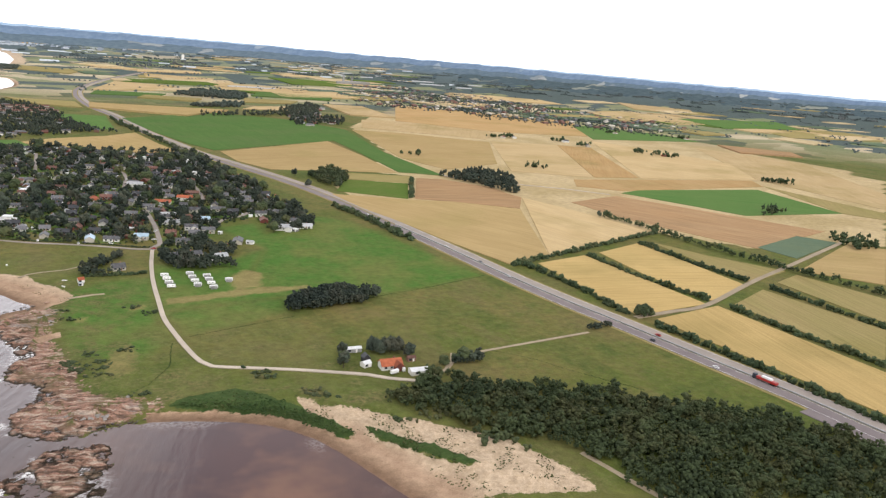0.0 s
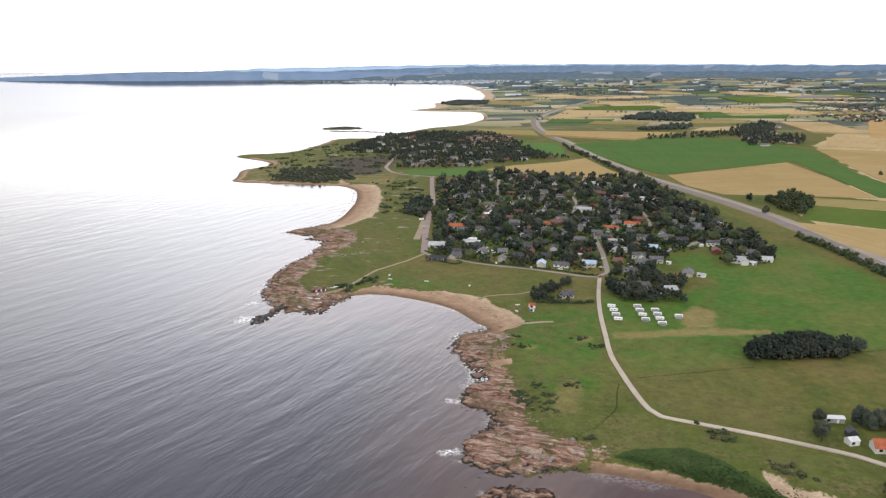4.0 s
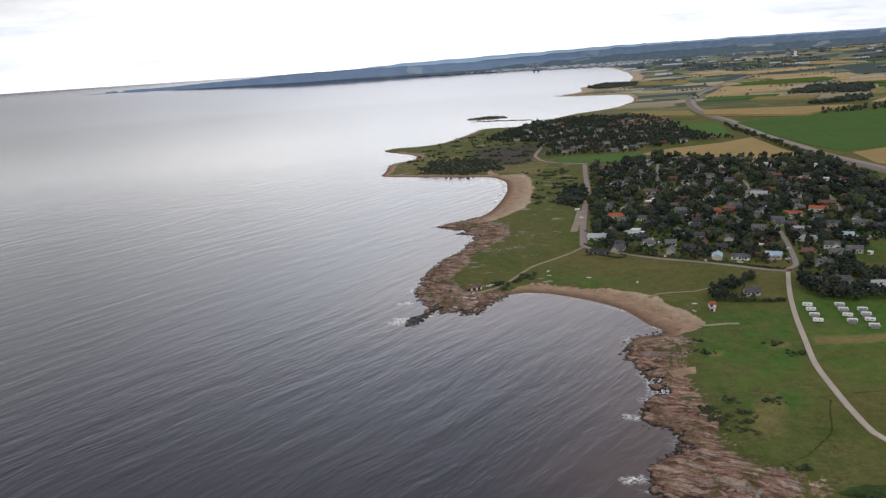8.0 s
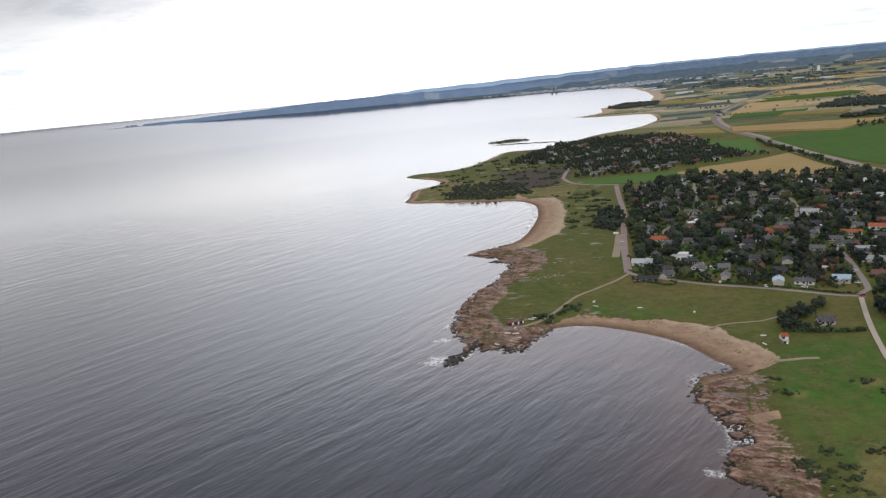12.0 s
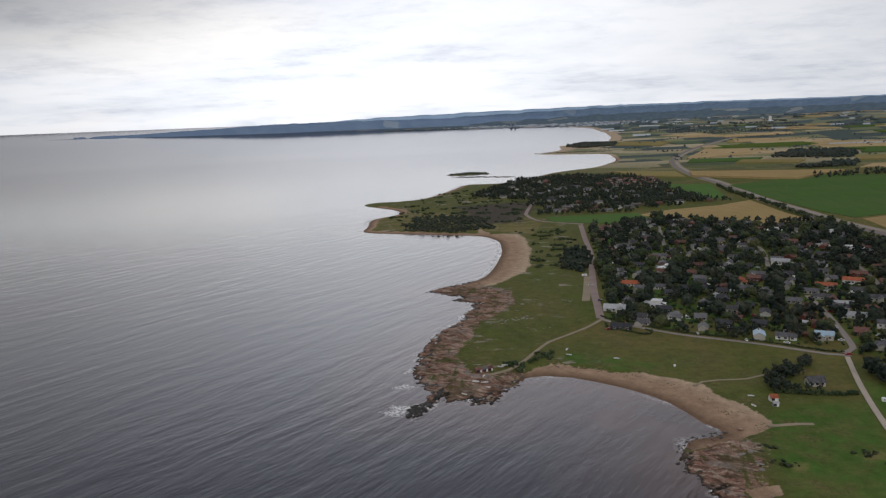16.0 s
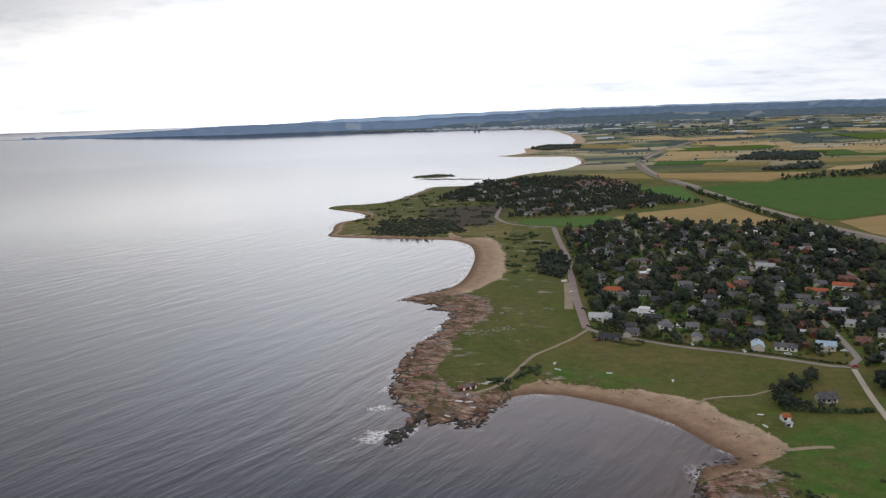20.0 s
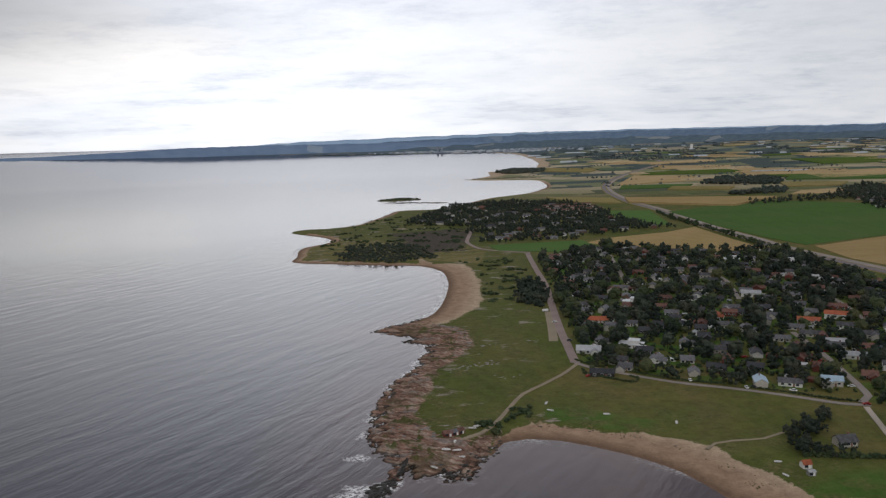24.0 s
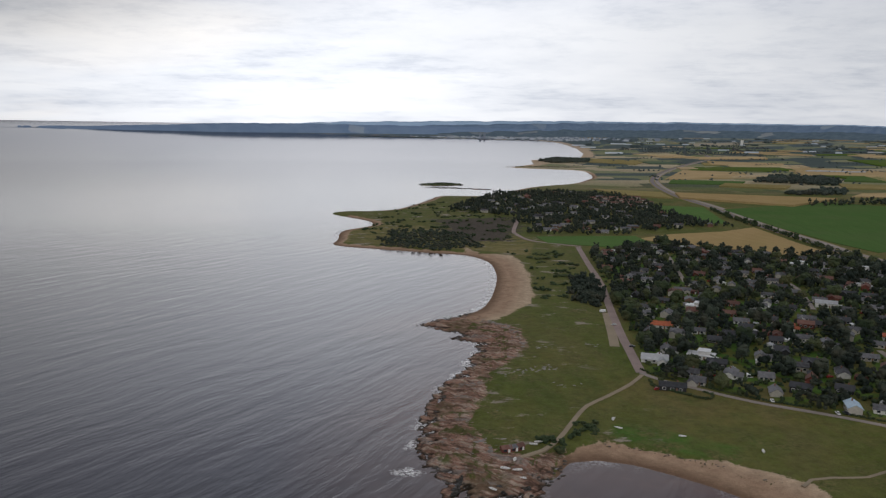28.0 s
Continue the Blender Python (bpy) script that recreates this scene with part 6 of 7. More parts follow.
def deck_bm(bm):
    rows = [[bm.verts.new((x, s * w * 0.93, z)) for s in (-1, 1)] for x, w, z in ((-2.15, 0.75, 0.6), (-1.0, 0.95, 0.6), (0.4, 0.95, 0.62), (1.6, 0.65, 0.74), (2.35, 0.1, 0.8))]
    for a, b in zip(rows, rows[1:]):
        bm.faces.new((a[0], b[0], b[1], a[1]))


BRNG = np.random.RandomState(8)
for i, (x, y) in enumerate(BOATS):
    top = new("boat")
    size = BRNG.uniform(0.75, 1.0)
    base = float(terrain(np.array([[x]]), np.array([[y]]))[0][0, 0])
    top.location, top.rotation_euler, top.scale = (x, y, base + (0.7 if x < -60 else 0.0)), (0.1, 0, BRNG.uniform(0, 6.28)), (size, size, size)
    tagged(top, "small white open boat drawn up on the shore", "boat", "boats ashore")
    put("hull", shared(("hull",), "white_paint", hull_bm), top)
    put("deck", shared(("deck",), "white_paint", deck_bm), top)
    for px in (-1.1, 0.3):
        thwart = put("thwart", shared(("thwart",), "cream_wall", lambda bm: box_bm(bm, (-0.15, -0.85, 0.63), (0.15, 0.85, 0.7))), top)
        thwart.location = (px, 0, 0.02)


def shed(x, y, l, w, h, r, turn, wall_kind, roof_kind, words, name="shed", category="shed", group=""):
    top = new(name)
    top.location, top.rotation_euler = (x, y, land_z(x)), (0, 0, turn)
    tagged(top, words, category, group)
    put("wall", shared(("wall", l, w, h, r), wall_kind, lambda bm: gable_walls(bm, l, w, h, r)), top)
    put("roof", shared(("roof", l, w, h, r), roof_kind, lambda bm: gable_roof(bm, l, w, h, r, 0.25, 0.15)), top)
    door = put("door", shared(("shed_door",), "white_paint", lambda bm: box_bm(bm, (-0.55, -0.05, -1.0), (0.55, 0.06, 1.0))), top)
    door.location = (l * 0.2, -w / 2, 1.0)
    win = put("window", shared(("window", 1.7), "glass", lambda bm: window_bm(bm, 1.7, 1.25)), top)
    win.location = (-l * 0.2, -w / 2, h * 0.6)
    return top


for i, (x, y) in enumerate(BOATHOUSES):
    shed(x, y, 5 - i * 0.6, 3.6, 2.0, 1.1, 0.35 + i * 0.2, "red_wall", "grey_roof" if i == 1 else "red_roof", "dark red wooden boathouse on the rocky point", "boathouse", "boathouse", "boathouses")
x, y = HUT[0]
shed(x, y + 2, 4.2, 3.6, 2.2, 1.5, 0.15, "white_wall", "orange_roof", "white beach hut with an orange tiled roof", "beach_hut", "hut")
shed(x - 1, y - 6, 3.2, 2.6, 1.9, 0.5, 0.15, "grey_wall", "light_roof", "small grey shed beside the beach hut")
x, y = HUT_HOUSE[0]
house(x + 2, y, "g", 9.5, 6.5, 2.6, 2.6, 0.15, "lone houses", words="grey cottage standing alone among garden trees")
# the shorter white one is added in place of tents
for (x, y), l in zip(HALL, (26, 15)):
    house(x, y, "g" if l > 20 else "W", l, 10, 3.2, 1.8, 0.08, "lone houses", words="long low hall with a grey sheet roof" if l > 20 else "low white hall in place of tents, behind trees")

# the red farm by the gravel road
places = FARM_SITES
shed(*places[0], 11, 4.0, 2.4, 0.6, -0.12, "grey_wall", "white_roof", "long low shed with a pale sheet roof", "stable", "stable")
x, y = places[1]
farmhouse = house(x, y, "O", 12.5, 7.5, 2.8, 2.8, -0.12, "farm buildings", words="red farmhouse with an orange tiled roof and gabled wing")
wing = put("wing", shared(("wing", 7), "red_wall", lambda bm: gable_walls(bm, 5, 5.5, 2.8, 2.3)), farmhouse, "red boarded gable wing")
wing.location, wing.rotation_euler = (3.6, -4.2, 0), (0, 0, math.pi / 2)
wing_roof = put("wing_roof", shared(("wing_roof", 7), "orange_roof", lambda bm: gable_roof(bm, 5, 5.5, 2.8, 2.3, 0.4)), farmhouse)
wing_roof.location, wing_roof.rotation_euler = (3.6, -4.2, 0.01), (0, 0, math.pi / 2)
shed(*places[2], 5, 4.5, 2.4, 1.2, 0.2, "white_wall", "white_roof", "small white outhouse with a pale roof", "outhouse")
shed(*places[3], 11, 6, 2.4, 1.2, -0.15, "white_wall", "white_roof", "long white barn with a white sheet roof", "barn", "barn")
shed(*places[4], 5, 3.5, 2.2, 1.1, -0.1, "brown_wall", "red_roof", "brown garden shed with a red roof")
shed(places[6][0] - 2, places[6][1] + 2, 5, 4.5, 2.8, 2.0, 1.4, "black_wall", "dark_roof", "dark blue-black annexe beside the farmhouse", "annexe", "annexe")


def vehicle(x, y, turn, paint, words, lift=0.55, name="car", van=False):
    top = new(name)
    top.location, top.rotation_euler = (x, y, land_z(x) + lift), (0, 0, turn)
    tagged(top, words, name, "vehicles")
    tall = 2.3 if van else 0.95
    body = put("body", shared(("car_body", van), paint, lambda bm: box_bm(bm, (-2.2 - 0.5 * van, -0.88, 0.3), (2.2 + 0.5 * van, 0.88, tall), 0.16)), top)
    if not van:
        cabin = put("cabin", shared(("car_cabin",), "glass", lambda bm: box_bm(bm, (-1.5, -0.76, 0.9), (0.9, 0.76, 1.38), 0.16)), body)
        put("roof", shared(("car_roof",), paint, lambda bm: box_bm(bm, (-1.25, -0.66, 1.36), (0.6, 0.66, 1.46), 0.04)), body)
    else:
        put("windscreen", shared(("van_glass",), "glass", lambda bm: box_bm(bm, (2.6, -0.7, 1.3), (2.73, 0.7, 1.95), 0.03)), body)
    for px in (-1.35, 1.35):
        for py in (-0.82, 0.82):
            wheel = put("wheel", shared(("wheel",), "rubber", lambda bm: bmesh.ops.create_cone(bm, cap_ends=True, segments=14, radius1=0.34, radius2=0.34, depth=0.22, matrix=Matrix.Rotation(math.pi / 2, 4, "X"))), top)
            wheel.location = (px, py, 0.33)
    return top


paints = ["car_white", "car_red", "car_red", "car_dark", "car_white", "car_dark", "car_white", "car_white"]
for i, ((x, y), paint) in enumerate(zip(MWAY_CARS, paints)):
    if i == 1:
        continue
    vehicle(x, y, math.pi / 2 + 0.03, paint, {"car_white": "white car on the motorway", "car_red": "dark red car on the motorway", "car_dark": "dark car on the motorway"}[paint])
# lorry with a red trailer and a white load
x, y = MWAY_CARS[1]
lorry = new("lorry")
lorry.location, lorry.rotation_euler = (x - 0.5, y, land_z(x) + 0.55), (0, 0, math.pi / 2 + 0.05)
tagged(lorry, "red articulated lorry with a white load on the motorway", "lorry", "vehicles")
put("cab", shared(("cab",), "car_dark", lambda bm: box_bm(bm, (6.2, -1.2, 0.5), (8.4, 1.2, 3.3), 0.15)), lorry)
put("trailer", shared(("trailer",), "car_red", lambda bm: box_bm(bm, (-8.0, -1.25, 0.9), (5.6, 1.25, 2.4), 0.06)), lorry)
put("load", shared(("load",), "car_white", lambda bm: box_bm(bm, (-4.5, -1.1, 2.4), (2.5, 1.1, 3.6), 0.2)), lorry)
for px in (-6.5, -5.3, -4.1, 4.2, 7.2):
    for py in (-1.05, 1.05):
        wheel = put("wheel", shared(("lorry_wheel",), "rubber", lambda bm: bmesh.ops.create_cone(bm, cap_ends=True, segments=14, radius1=0.5, radius2=0.5, depth=0.3, matrix=Matrix.Rotation(math.pi / 2, 4, "X"))), lorry)
        wheel.location = (px, py, 0.5)
x, y = FARM_SITES[5]
vehicle(x, y, 1.3, "car_white", "white van parked beside the farmhouse", 0.05, "van", True)
x, y = FARM_SITES[7]
vehicle(x, y, 0.2, "car_white", "white van parked on the gravel road", 0.5, "van", True)
vehicle(-6, 162, 0.4, "car_white", "white van parked beside the shore road", 0.2, "van", True)
for i, (x, y) in enumerate([(3, 60), (-2, 120), (30, 12), (66, -42), (100, -58), (120, -66), (150, -92), (60, 18)]):
    vehicle(x, y, 0.5 * i, ("car_dark", "car_white", "car_red", "car_white")[i % 4], ("dark", "white", "red", "white")[i % 4] + " car parked beside the road", 0.25)

DRNG = np.random.RandomState(91)
for x, y in VILLAGE_HOUSES:
    if y > 330 or DRNG.rand() < 0.55:
        continue
    px, py = x + DRNG.choice((-9.5, 9.5)), y - DRNG.uniform(2, 5)
    if min(math.hypot(px - b, py - c) for b, c in VILLAGE_HOUSES) < 8.5:
        continue
    shade = DRNG.randint(4)
    vehicle(px, py, DRNG.uniform(0, 3.1), ("car_white", "car_dark", "car_white", "car_red")[shade], ("white", "dark", "white", "red")[shade] + " car parked in a garden drive", 0.05)

# sheds, garages and greenhouses in the gardens
YRNG = np.random.RandomState(61)
for i, (x, y) in enumerate(VILLAGE_HOUSES):
    if YRNG.rand() < 0.25:
        continue
    a = YRNG.uniform(0, 6.28)
    px, py = x + 11.5 * math.cos(a), y + 11.5 * math.sin(a)
    if min(math.hypot(px - b, py - c) for b, c in VILLAGE_HOUSES) < 9 or np.hypot(STREETS[:, 0] - px, STREETS[:, 1] - py).min() < 6:
        continue
    wall_kind, roof_kind, words = (("white_wall", "light_roof", "small white garage with a pale roof"), ("red_wall", "red_roof", "small red garden shed with a tiled roof"),
                                   ("black_wall", "dark_roof", "dark tarred garden shed with a black roof"), ("grey_wall", "white_roof", "grey garage with a white sheet roof"))[YRNG.randint(4)]
    small = YRNG.rand() < 0.55
    if small:
        wall_kind, roof_kind, words = ("white_wall", "white_roof", "small white garden cabin with a white roof") if YRNG.rand() < 0.7 else ("grey_wall", "light_roof", "small grey garden cabin with a pale roof")
    shed(px, py, *((3.6, 2.8, 2.1, 0.6) if small else (6.5, 4.5, 2.3, 1.0)), a, wall_kind, roof_kind, words, "garage" if "garage" in words else "shed", "shed", "garden sheds")

# motorway markings and barrier, on the stretch that passes near
NEAR_MOTORWAY = MOTORWAY[:10]
for off, wide in ((-11.2, 0.1), (-1.9, 0.1), (1.9, 0.1), (11.2, 0.1)):
    v, f = strip(NEAR_MOTORWAY, off - wide, off + wide, 0.53, 14.0)
    put("edge_line", mesh_of("edge_line", v, f, MAT["white_paint"]), motorway, "white edge line")
v, f = strip(NEAR_MOTORWAY, -0.35, 0.35, 1.25, 14.0)
put("barrier", mesh_of("barrier", v, f, MAT["steel"]), motorway, "grey steel crash barrier")

# ---- rocks along the shore ----
def stones(name, spots, low, high, flat, kind, words):
    verts, faces, count = [], [], 0
    bv, bf = BALLS[1]
    rng = np.random.RandomState(21)
    for x, y, z in spots:
        s = rng.uniform(low, high)
        stretch = np.array((rng.uniform(0.8, 1.9), rng.uniform(0.6, 1.1), flat * rng.uniform(0.6, 1.2)))
        q = bv * (1 + rng.uniform(-0.25, 0.25, (len(bv), 1))) * stretch * s
        a = 0.6 + rng.normal() * 0.5
        c, d = math.cos(a), math.sin(a)
        verts.append(np.column_stack([q[:, 0] * c - q[:, 1] * d + x, q[:, 0] * d + q[:, 1] * c + y, q[:, 2] + z]))
        faces.append(bf + count)
        count += len(bv)
    return tagged(new(name, mesh_of(name, np.concatenate(verts), np.concatenate(faces), MAT[kind])), words, "rocks", "", "stuff")


def build_stone(k, a, b, c):
    at = ground_at(k)
    own = k.add("NewGeometry", None, 8)
    colour = k.mix(own, a, b)
    colour = k.mix(k.ramp(k.noise(at, 0.9, 4.0, 0.7), 0.5, 0.7, 0, 0.7), colour, c)
    return colour, k.math("MULTIPLY", k.noise(at, 1.5, 4.0, 0.7), 0.3)


MAT["stone_pink"] = material("pink_gneiss", lambda k: build_stone(k, (0.36, 0.215, 0.15), (0.24, 0.15, 0.105), (0.36, 0.32, 0.28)), 0.9)
MAT["stone_grey"] = material("pale_lichened_rock", lambda k: build_stone(k, (0.33, 0.30, 0.275), (0.24, 0.22, 0.195), (0.13, 0.12, 0.10)), 0.9)
MAT["stone_wet"] = material("wet_weedy_rock", lambda k: build_stone(k, (0.045, 0.038, 0.030), (0.08, 0.064, 0.048), (0.03, 0.03, 0.018)), 0.5)
SRNG = np.random.RandomState(33)


def stone_spots(outline, gap, low, high, raise_by=0.0):
    p = spots_in(outline, gap, SRNG)
    d = shore_distance(p[:, 0], p[:, 1])
    ok = (d > low) & (d < high)
    return [(x, y, min(LAND, max(0.0, q) * 0.13) + raise_by) for (x, y), q in zip(p[ok], d[ok])]


for outline in (ROCK_POINT, ROCK_SOUTH):
    stones("shore_rocks", stone_spots(outline, 6.0, 4, 60), 0.5, 1.5, 0.35, "stone_pink", "pink and brown weathered shore rocks")
    stones("wet_rocks", stone_spots(outline, 3.0, -4, 3.5), 0.35, 1.25, 0.5, "stone_wet", "dark weed-covered rocks at the waterline")
    stones("pale_rocks", [s for s in stone_spots(outline, 6.0, 24, 60, 0.05)], 0.6, 1.8, 0.3, "stone_grey", "pale lichened rock outcrops in turf")
MAT["stone_black"] = material("black_weedy_rock", lambda k: build_stone(k, (0.022, 0.020, 0.016), (0.04, 0.034, 0.026), (0.016, 0.018, 0.010)), 0.5)
tip_spots = [(x, y, 0.15) for x, y in spots_in(TIP, 1.7, SRNG)] + [(x, y, 0.5) for line in (FINGER_A, FINGER_B, FINGER_C) for x, y in spots_along(line, 1.2, 0.7, SRNG)]
stones("tip_rocks", tip_spots, 0.7, 1.6, 0.6, "stone_black", "black rocks off the point in the surf")
stones("reef_rocks", [(x, y, 0.05) for x, y in spots_in(REEF, 3.4, SRNG)], 0.4, 1.1, 0.3, "stone_wet", "low dark reef rocks in the bay")
meadow_rocks = [(-68, 1), (-59, 5), (-85, -12), (-76, -4), (-64, 49), (-57, 54), (-51, -27), (-28, 63), (-104, -31), (-104, -118), (-98, -125), (-96, -115), (-101, -132), (68, -320), (80, -312), (91, -314), (70, -325), (76, -382), (81, -378), (56, -392), (61, -395), (53, -244), (59, -238), (47, -241), (106, -241)]
stones("meadow_rocks", [(x + SRNG.normal() * 4, y + SRNG.normal() * 2.5, LAND - 0.1) for x, y in meadow_rocks for i in range(14)], 0.4, 1.3, 0.22, "stone_grey", "flat pale rock outcrops in the meadow")
# wrack and tussocks on the beaches
stones("beach_wrack", [(x, y, 1.35) for x, y in spots_along([(-38, -112), (-15, -118), (3, -126), (20, -132), (34, -143)], 3.0, 1.6, SRNG)], 0.3, 0.8, 0.3, "stone_wet", "dark heaps of seaweed along the beach")

scatter("dune_grass", [p for p in spots_in(SAND_SOUTH, 1.6, SRNG) if shore_distance(p[:1], p[1:])[0] > 15 and wobble(p[0], p[1], 24, 6) + 0.5 * wobble(p[0], p[1], 7, 2) > 0.25], TUFTS, "leaf_grass", "tufts of marram grass on the dunes", "grass", 0.3, 1.0, 0.6, 0.6)
scatter("beach_grass", [p for p in spots_in(SAND_BAY, 1.9, SRNG) if shore_distance(p[:1], p[1:])[0] > 15 and wobble(p[0], p[1], 18, 9) > 0.15], TUFTS, "leaf_grass", "tufts of beach grass along the sandy bay", "grass", 0.2, 0.75, -0.9, 0.5)
scatter("reeds", np.concatenate([spots_in(REED, 1.7, SRNG, 2.0, 3.0), spots_in(REED_SOUTH, 1.6, SRNG, 0.6, 2.2)]), TUFTS, "leaf_reed", "dense green reed bed behind the beach", "reeds", 0.6, 1.6, -0.35, 0.65)
scatter("dune_bushes", [(228 + SRNG.normal() * 8, -492 + SRNG.normal() * 7) for i in range(26)] + [(205 + SRNG.normal() * 9, -455 + SRNG.normal() * 5) for i in range(14)], BUSHES, "leaf", "green bushes between dunes and forest", "bushes", 0.5, 1.1)
for line in DITCHES_AND_TRACK:
    scatter("ditch_growth", spots_along(line, 0.55, 0.35, SRNG), TUFTS, "leaf_reed", "low dark growth marking field ditches and a track", "hedge", 0.35, 0.7, -0.05, 0.6)
scatter("island_scrub", np.concatenate([spots_in(ISLAND, 6.0, SRNG, 6), spots_in(SPIT, 9.0, SRNG, 4)]), BUSHES, "leaf_hedge", "low dark scrub on the small island", "bushes", 0.6, 1.4, -0.6, 0.6)
stones("island_rocks", [(x, y, 0.6) for x, y in np.concatenate([spots_in(ISLAND, 9.0, SRNG), spots_in(SKERRY, 8.0, SRNG), spots_in(SPIT, 14.0, SRNG)])], 2.0, 5.0, 0.25, "stone_wet", "low dark rocks of the small island")

# ---- far country ----
FRNG = np.random.RandomState(77)


def polar(azimuth, distance):
    a = math.radians(azimuth)
    return MIDDLE[0] + math.sin(a) * distance, MIDDLE[1] + math.cos(a) * distance


def ridge(name, marks, distance, kind, words, rough=0.02, deep=900.0, foot=0.0, recede=0.0):
    """A long hill: marks of azimuth and height of its crest over the horizon, in degrees."""
    az = np.linspace(marks[0][0], marks[-1][0], 260)
    el = np.interp(az, [m[0] for m in marks], [m[1] for m in marks])
    el = el + rough * (wobble(az, 0 * az, 2.2, 4) + 0.6 * wobble(az, 0 * az, 0.5, 8))
    rows = []
    for back, part_up in ((0.0, None), (0.45 * deep, 0.55), (deep, 1.0), (2.2 * deep, 0.5)):
        row = []
        for a, e in zip(az, el):
            away = distance + max(0.0, -20 - a) * recede
            d = away + back
            crest = max(EYE_HEIGHT + math.tan(math.radians(e)) * (away + deep), foot)
            row.append((*polar(a, d), foot if part_up is None else foot + (crest - foot) * part_up))
        rows.append(row)
    count = len(az)
    faces = [(r * count + i, r * count + i + 1, (r + 1) * count + i + 1, (r + 1) * count + i) for r in range(3) for i in range(count - 1)]
    return tagged(new(name, mesh_of(name, np.concatenate(rows), faces, MAT[kind], True, True)), words, "hills", "", "structure")


MAT["far_wall"] = plain("pale_far_buildings", (0.55, 0.60, 0.66), 0.8, 0, 0.15)
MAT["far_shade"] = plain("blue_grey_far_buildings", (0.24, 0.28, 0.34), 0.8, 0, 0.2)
# the ridges' blue is haze held in their materials
ridge("backdrop", [(-38.4, -0.92), (-36.4, -0.74), (-34, -0.66), (-30.3, -0.6), (-26.6, -0.45), (-23.0, -0.36), (-21, -0.25), (-17, -0.21), (-13.5, -0.24), (-9.5, -0.25), (-5, -0.3), (2, -0.45)], 10900, "hill", "wooded hills across the bay, tinted blue as haze", 0.02, 1700, -1.0, 170.0)
ridge("backdrop", [(-16, -0.2), (-12, -0.02), (-3.5, 0.11), (2, 0.19), (9, 0.21), (15, 0.19), (22, 0.15), (28, 0.1), (36, 0.1), (45, 0.05), (62, -0.05), (75, 0.0)], 17000, "hill_far", "hills along the horizon, tinted pale blue as haze", 0.025, 1500)
ridge("backdrop", [(-12, -0.5), (-7, -0.24), (0, -0.02), (8, 0.11), (16, 0.09), (23, 0.07), (26, 0.05), (32, 0.06), (42, -0.02), (52, -0.10), (64, -0.2), (75, -0.2)], 13000, "hill_mid", "wooded rise inland, tinted blue as haze", 0.035, 2400)
ridge("backdrop", [(-6, -0.75), (0, -0.52), (8, -0.36), (16, -0.34), (24, -0.34), (32, -0.30), (44, -0.4), (64, -0.45), (75, -0.45)], 9300, "hill_near", "dark wooded rise inland, tinted blue as haze", 0.05, 2200)
ridge("backdrop", [(24, -1.5), (30, -1.1), (36, -0.8), (44, -0.75), (52, -0.8), (64, -0.85), (75, -0.8)], 5400, "hill_wood", "dark wooded slope inland, tinted blue as haze", 0.09, 2600, 28)
# a low mole with sheds before the far harbour
mole = [(*polar(a, 8560 - (a + 6.0) * 85 + back), z) for back, z in ((0, -1.0), (10, 4.0), (110, 5.0), (120, -1.0)) for a in np.linspace(-12.2, -5.6, 30)]
tagged(new("backdrop", mesh_of("mole", mole, [(r * 30 + i, r * 30 + i + 1, (r + 1) * 30 + i + 1, (r + 1) * 30 + i) for r in range(3) for i in range(29)], MAT["leaf_far_haze"], False, True)), "low dark mole before the far harbour", "mole", "", "structure")

# woods and hedges in strips across the far plain
strips = []
for i in range(620):
    az, d = FRNG.uniform(-3, 70), 1500 * math.exp(FRNG.uniform(0.45, 1.85))
    if az < 12 and d > 5200 and FRNG.rand() < 0.2:
        continue
    x, y = polar(az, d)
    if inside_and_distance(np.array([x]), np.array([y]), SHORE)[0] < 120:
        continue
    long = FRNG.randint(2, 7) * (1 + (d > 4500) * 2)
    if d < 2900 and FRNG.rand() < 0.72:
        long = 2
    turn = FRNG.choice((0.1, 1.45)) + FRNG.normal() * 0.2
    for j in range(long):
        strips.append((x + math.cos(turn) * 17 * j, y + math.sin(turn) * 17 * j, 0.6 + (d > 4500) * 0.5))
scatter("far_woods", strips, BLOBS, "leaf_plain_haze", "distant dark woods and hedges across the plain", "trees", 0.6, 1.3)


def blocks(name, spots, kind, words, tall=(4, 9), wide=(10, 30)):
    verts, faces, count = [], [], 0
    for x, y in spots:
        l, w, h, a = FRNG.uniform(*wide), FRNG.uniform(9, 16), FRNG.uniform(*tall), FRNG.uniform(-0.4, 0.4)
        c, d = math.cos(a), math.sin(a)
        z = land_z(x)
        corner = [(-l / 2, -w / 2), (l / 2, -w / 2), (l / 2, w / 2), (-l / 2, w / 2)]
        for up in (-2, h):
            verts += [(x + p * c - q * d, y + p * d + q * c, z + up) for p, q in corner]
        verts += [(x + p * c, y + p * d, z + h + 3) for p in (-l / 2, l / 2)]
        faces += [tuple(count + i for i in f) for f in ((0, 1, 5, 4), (1, 2, 6, 9, 5), (2, 3, 7, 6), (3, 0, 4, 8, 7), (4, 5, 9, 8), (6, 7, 8, 9))]
        count += 10
    return tagged(new(name, mesh_of(name, verts, faces, MAT[kind], warp=True)), words, "buildings", "", "stuff")


def town(centre_az, spread_az, near, far, number):
    out = []
    while len(out) < number:
        az, d = FRNG.normal(centre_az, spread_az), FRNG.uniform(near, far)
        x, y = polar(az, d)
        if inside_and_distance(np.array([x]), np.array([y]), SHORE)[0] > 60:
            out.append((x, y))
    return out


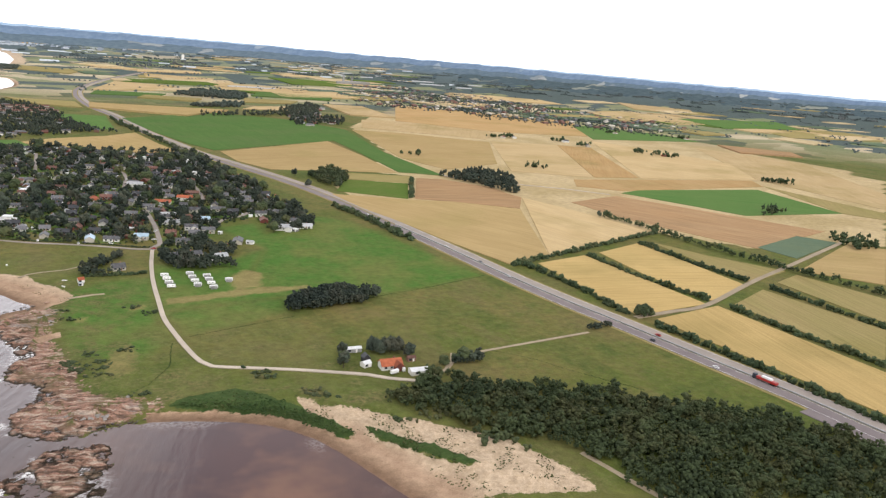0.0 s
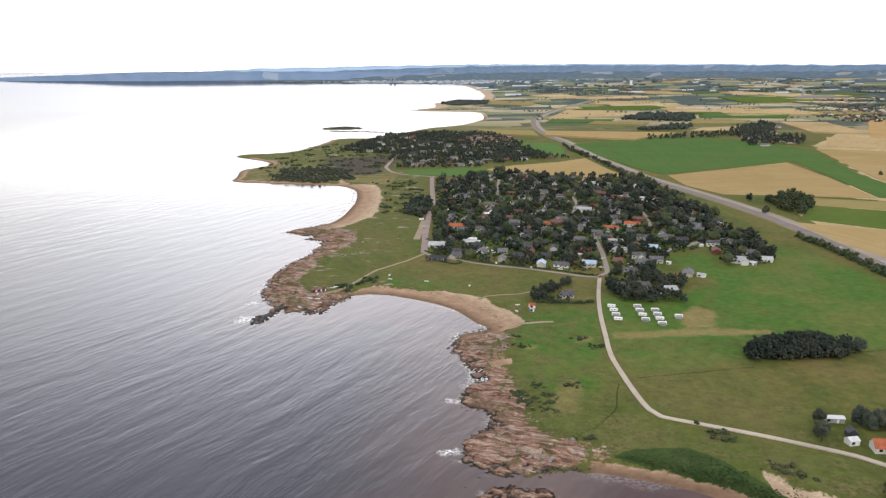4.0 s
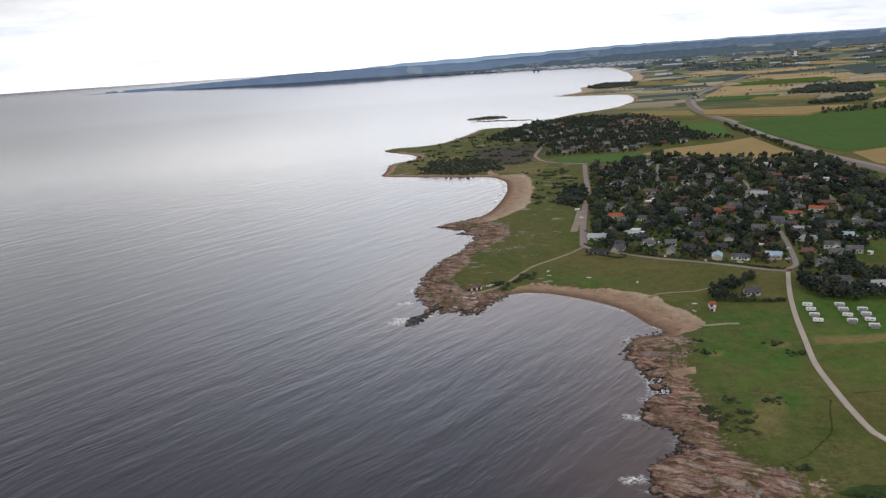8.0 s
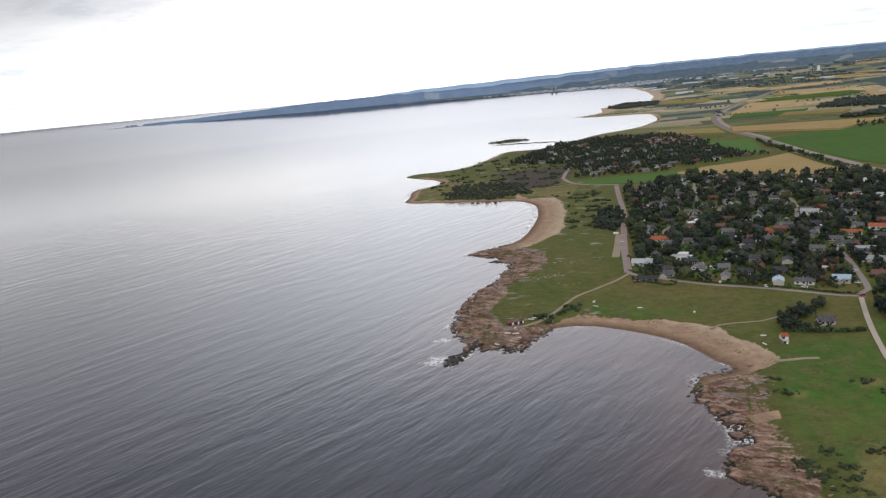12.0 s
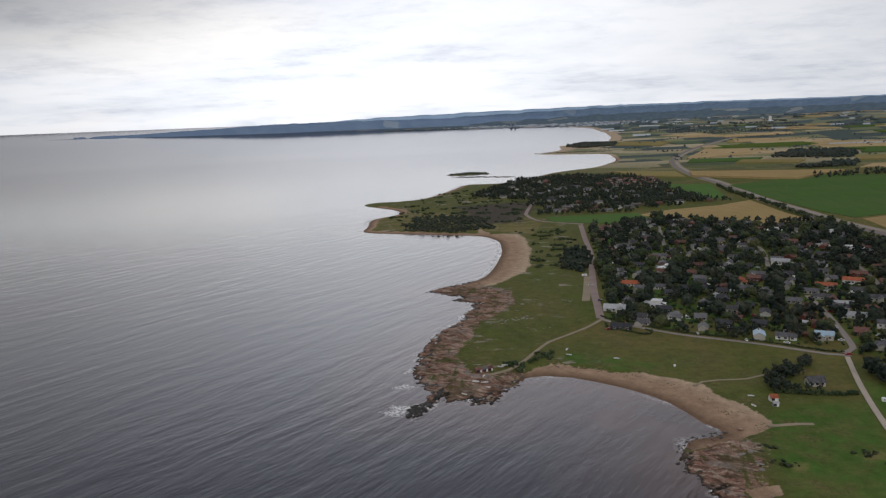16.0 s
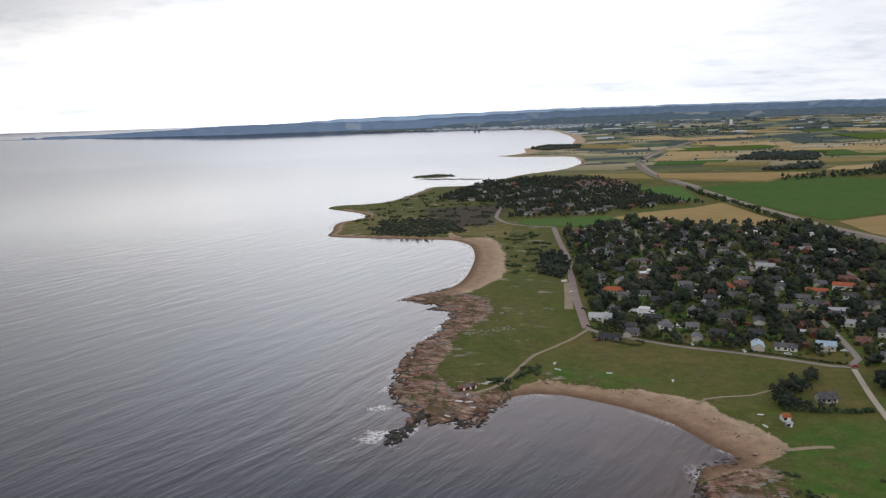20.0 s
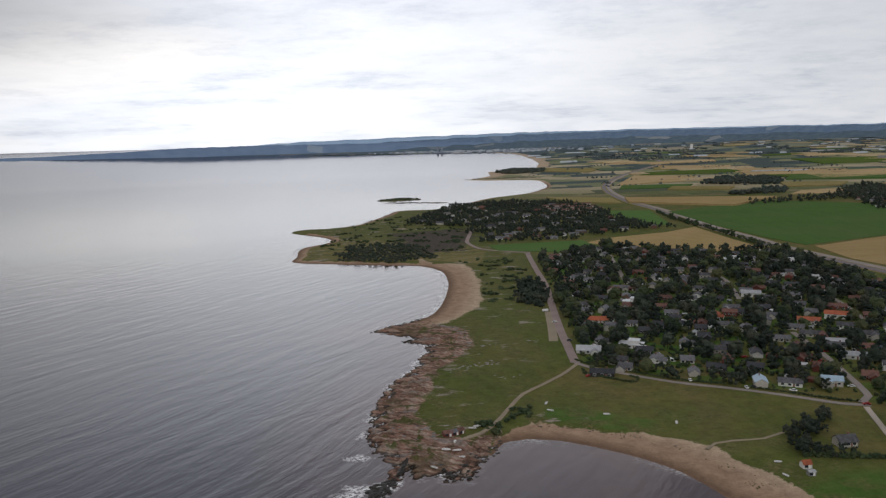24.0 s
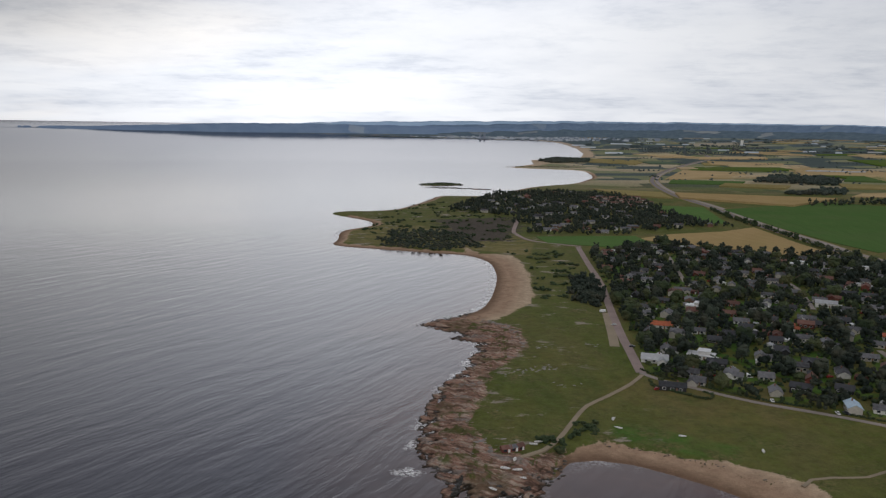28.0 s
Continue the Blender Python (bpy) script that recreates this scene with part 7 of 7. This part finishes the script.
inland = [(x, y) for x, y in spots_in(WOOD_INLAND_VILLAGE, 44, FRNG, 0, 30)]
FRNG.shuffle(inland)
blocks("inland_village", inland[::6], "red_roof", "far village of red-roofed houses", (3, 5), (10, 18))
blocks("inland_village", inland[1::9], "cream_wall", "far village of pale houses", (3, 5), (10, 18))
blocks("inland_village", inland[2::4], "grey_roof", "far village of grey-roofed houses", (3, 5), (10, 18))
scatter("inland_trees", [(x + FRNG.normal() * 25, y - 16 + FRNG.normal() * 20, 0.62) for x, y in inland * 7], BLOBS, "leaf_far_haze", "trees of the far village", "trees", 0.5, 0.9)
blocks("far_town", town(-1, 3.5, 7600, 9300, 170), "far_wall", "far town with pale blocks beyond the bay", (5, 13), (12, 45))
blocks("far_town", town(0, 4.5, 7600, 9300, 150), "far_shade", "greyish blocks of the far town", (5, 12), (14, 45))
blocks("far_works", town(16, 9, 4300, 9200, 50), "far_wall", "far white halls and greenhouses", (3, 6), (30, 120))


def tall_block(az, d, wide, tall, kind, words, name="tower_block"):
    x, y = polar(az, d)
    s = shrink_at(x, y)
    top = new(name)
    top.location, top.scale = gathered([(x, y, land_z(x))])[0], (s, s, s)
    tagged(top, words, "building")
    put("wall", shared(("block", wide, tall), kind, lambda bm: box_bm(bm, (-wide / 2, -wide / 2, -3), (wide / 2, wide / 2, tall), 0.5)), top)
    put("roof", shared(("block_roof", wide), "grey_roof", lambda bm: box_bm(bm, (-wide / 2 - 1, -wide / 2 - 1, tall), (wide / 2 + 1, wide / 2 + 1, tall + 2))), top)


tall_block(-3.0, 9250, 22, 52, "far_shade", "tall blue-grey tower block in the far town")
tall_block(-2.7, 9300, 22, 46, "far_shade", "tall blue-grey tower block in the far town")
tall_block(14.6, 6600, 18, 40, "white_wall", "white grain silo far inland", "silo")
tall_block(26.2, 3900, 9, 44, "grey_wall", "grey works tower far inland", "works_tower")
tall_block(26.8, 3950, 8, 38, "grey_wall", "grey works tower far inland", "works_tower")
blocks("tunnels", [(x, y) for x, y in FAR_TUNNELS], "light_roof", "long pale plastic tunnels on the far plain", (3, 5), (90, 170))
blocks("works_halls", [polar(26 + 0.35 * i, 3880 + 20 * i) for i in range(6)], "grey_wall", "long grey factory halls far inland", (10, 16), (40, 70))
blocks("greenhouses", [polar(18.5 + 0.32 * i, 3020) for i in range(9)], "light_roof", "long pale greenhouses among far fields", (3, 4), (30, 60))
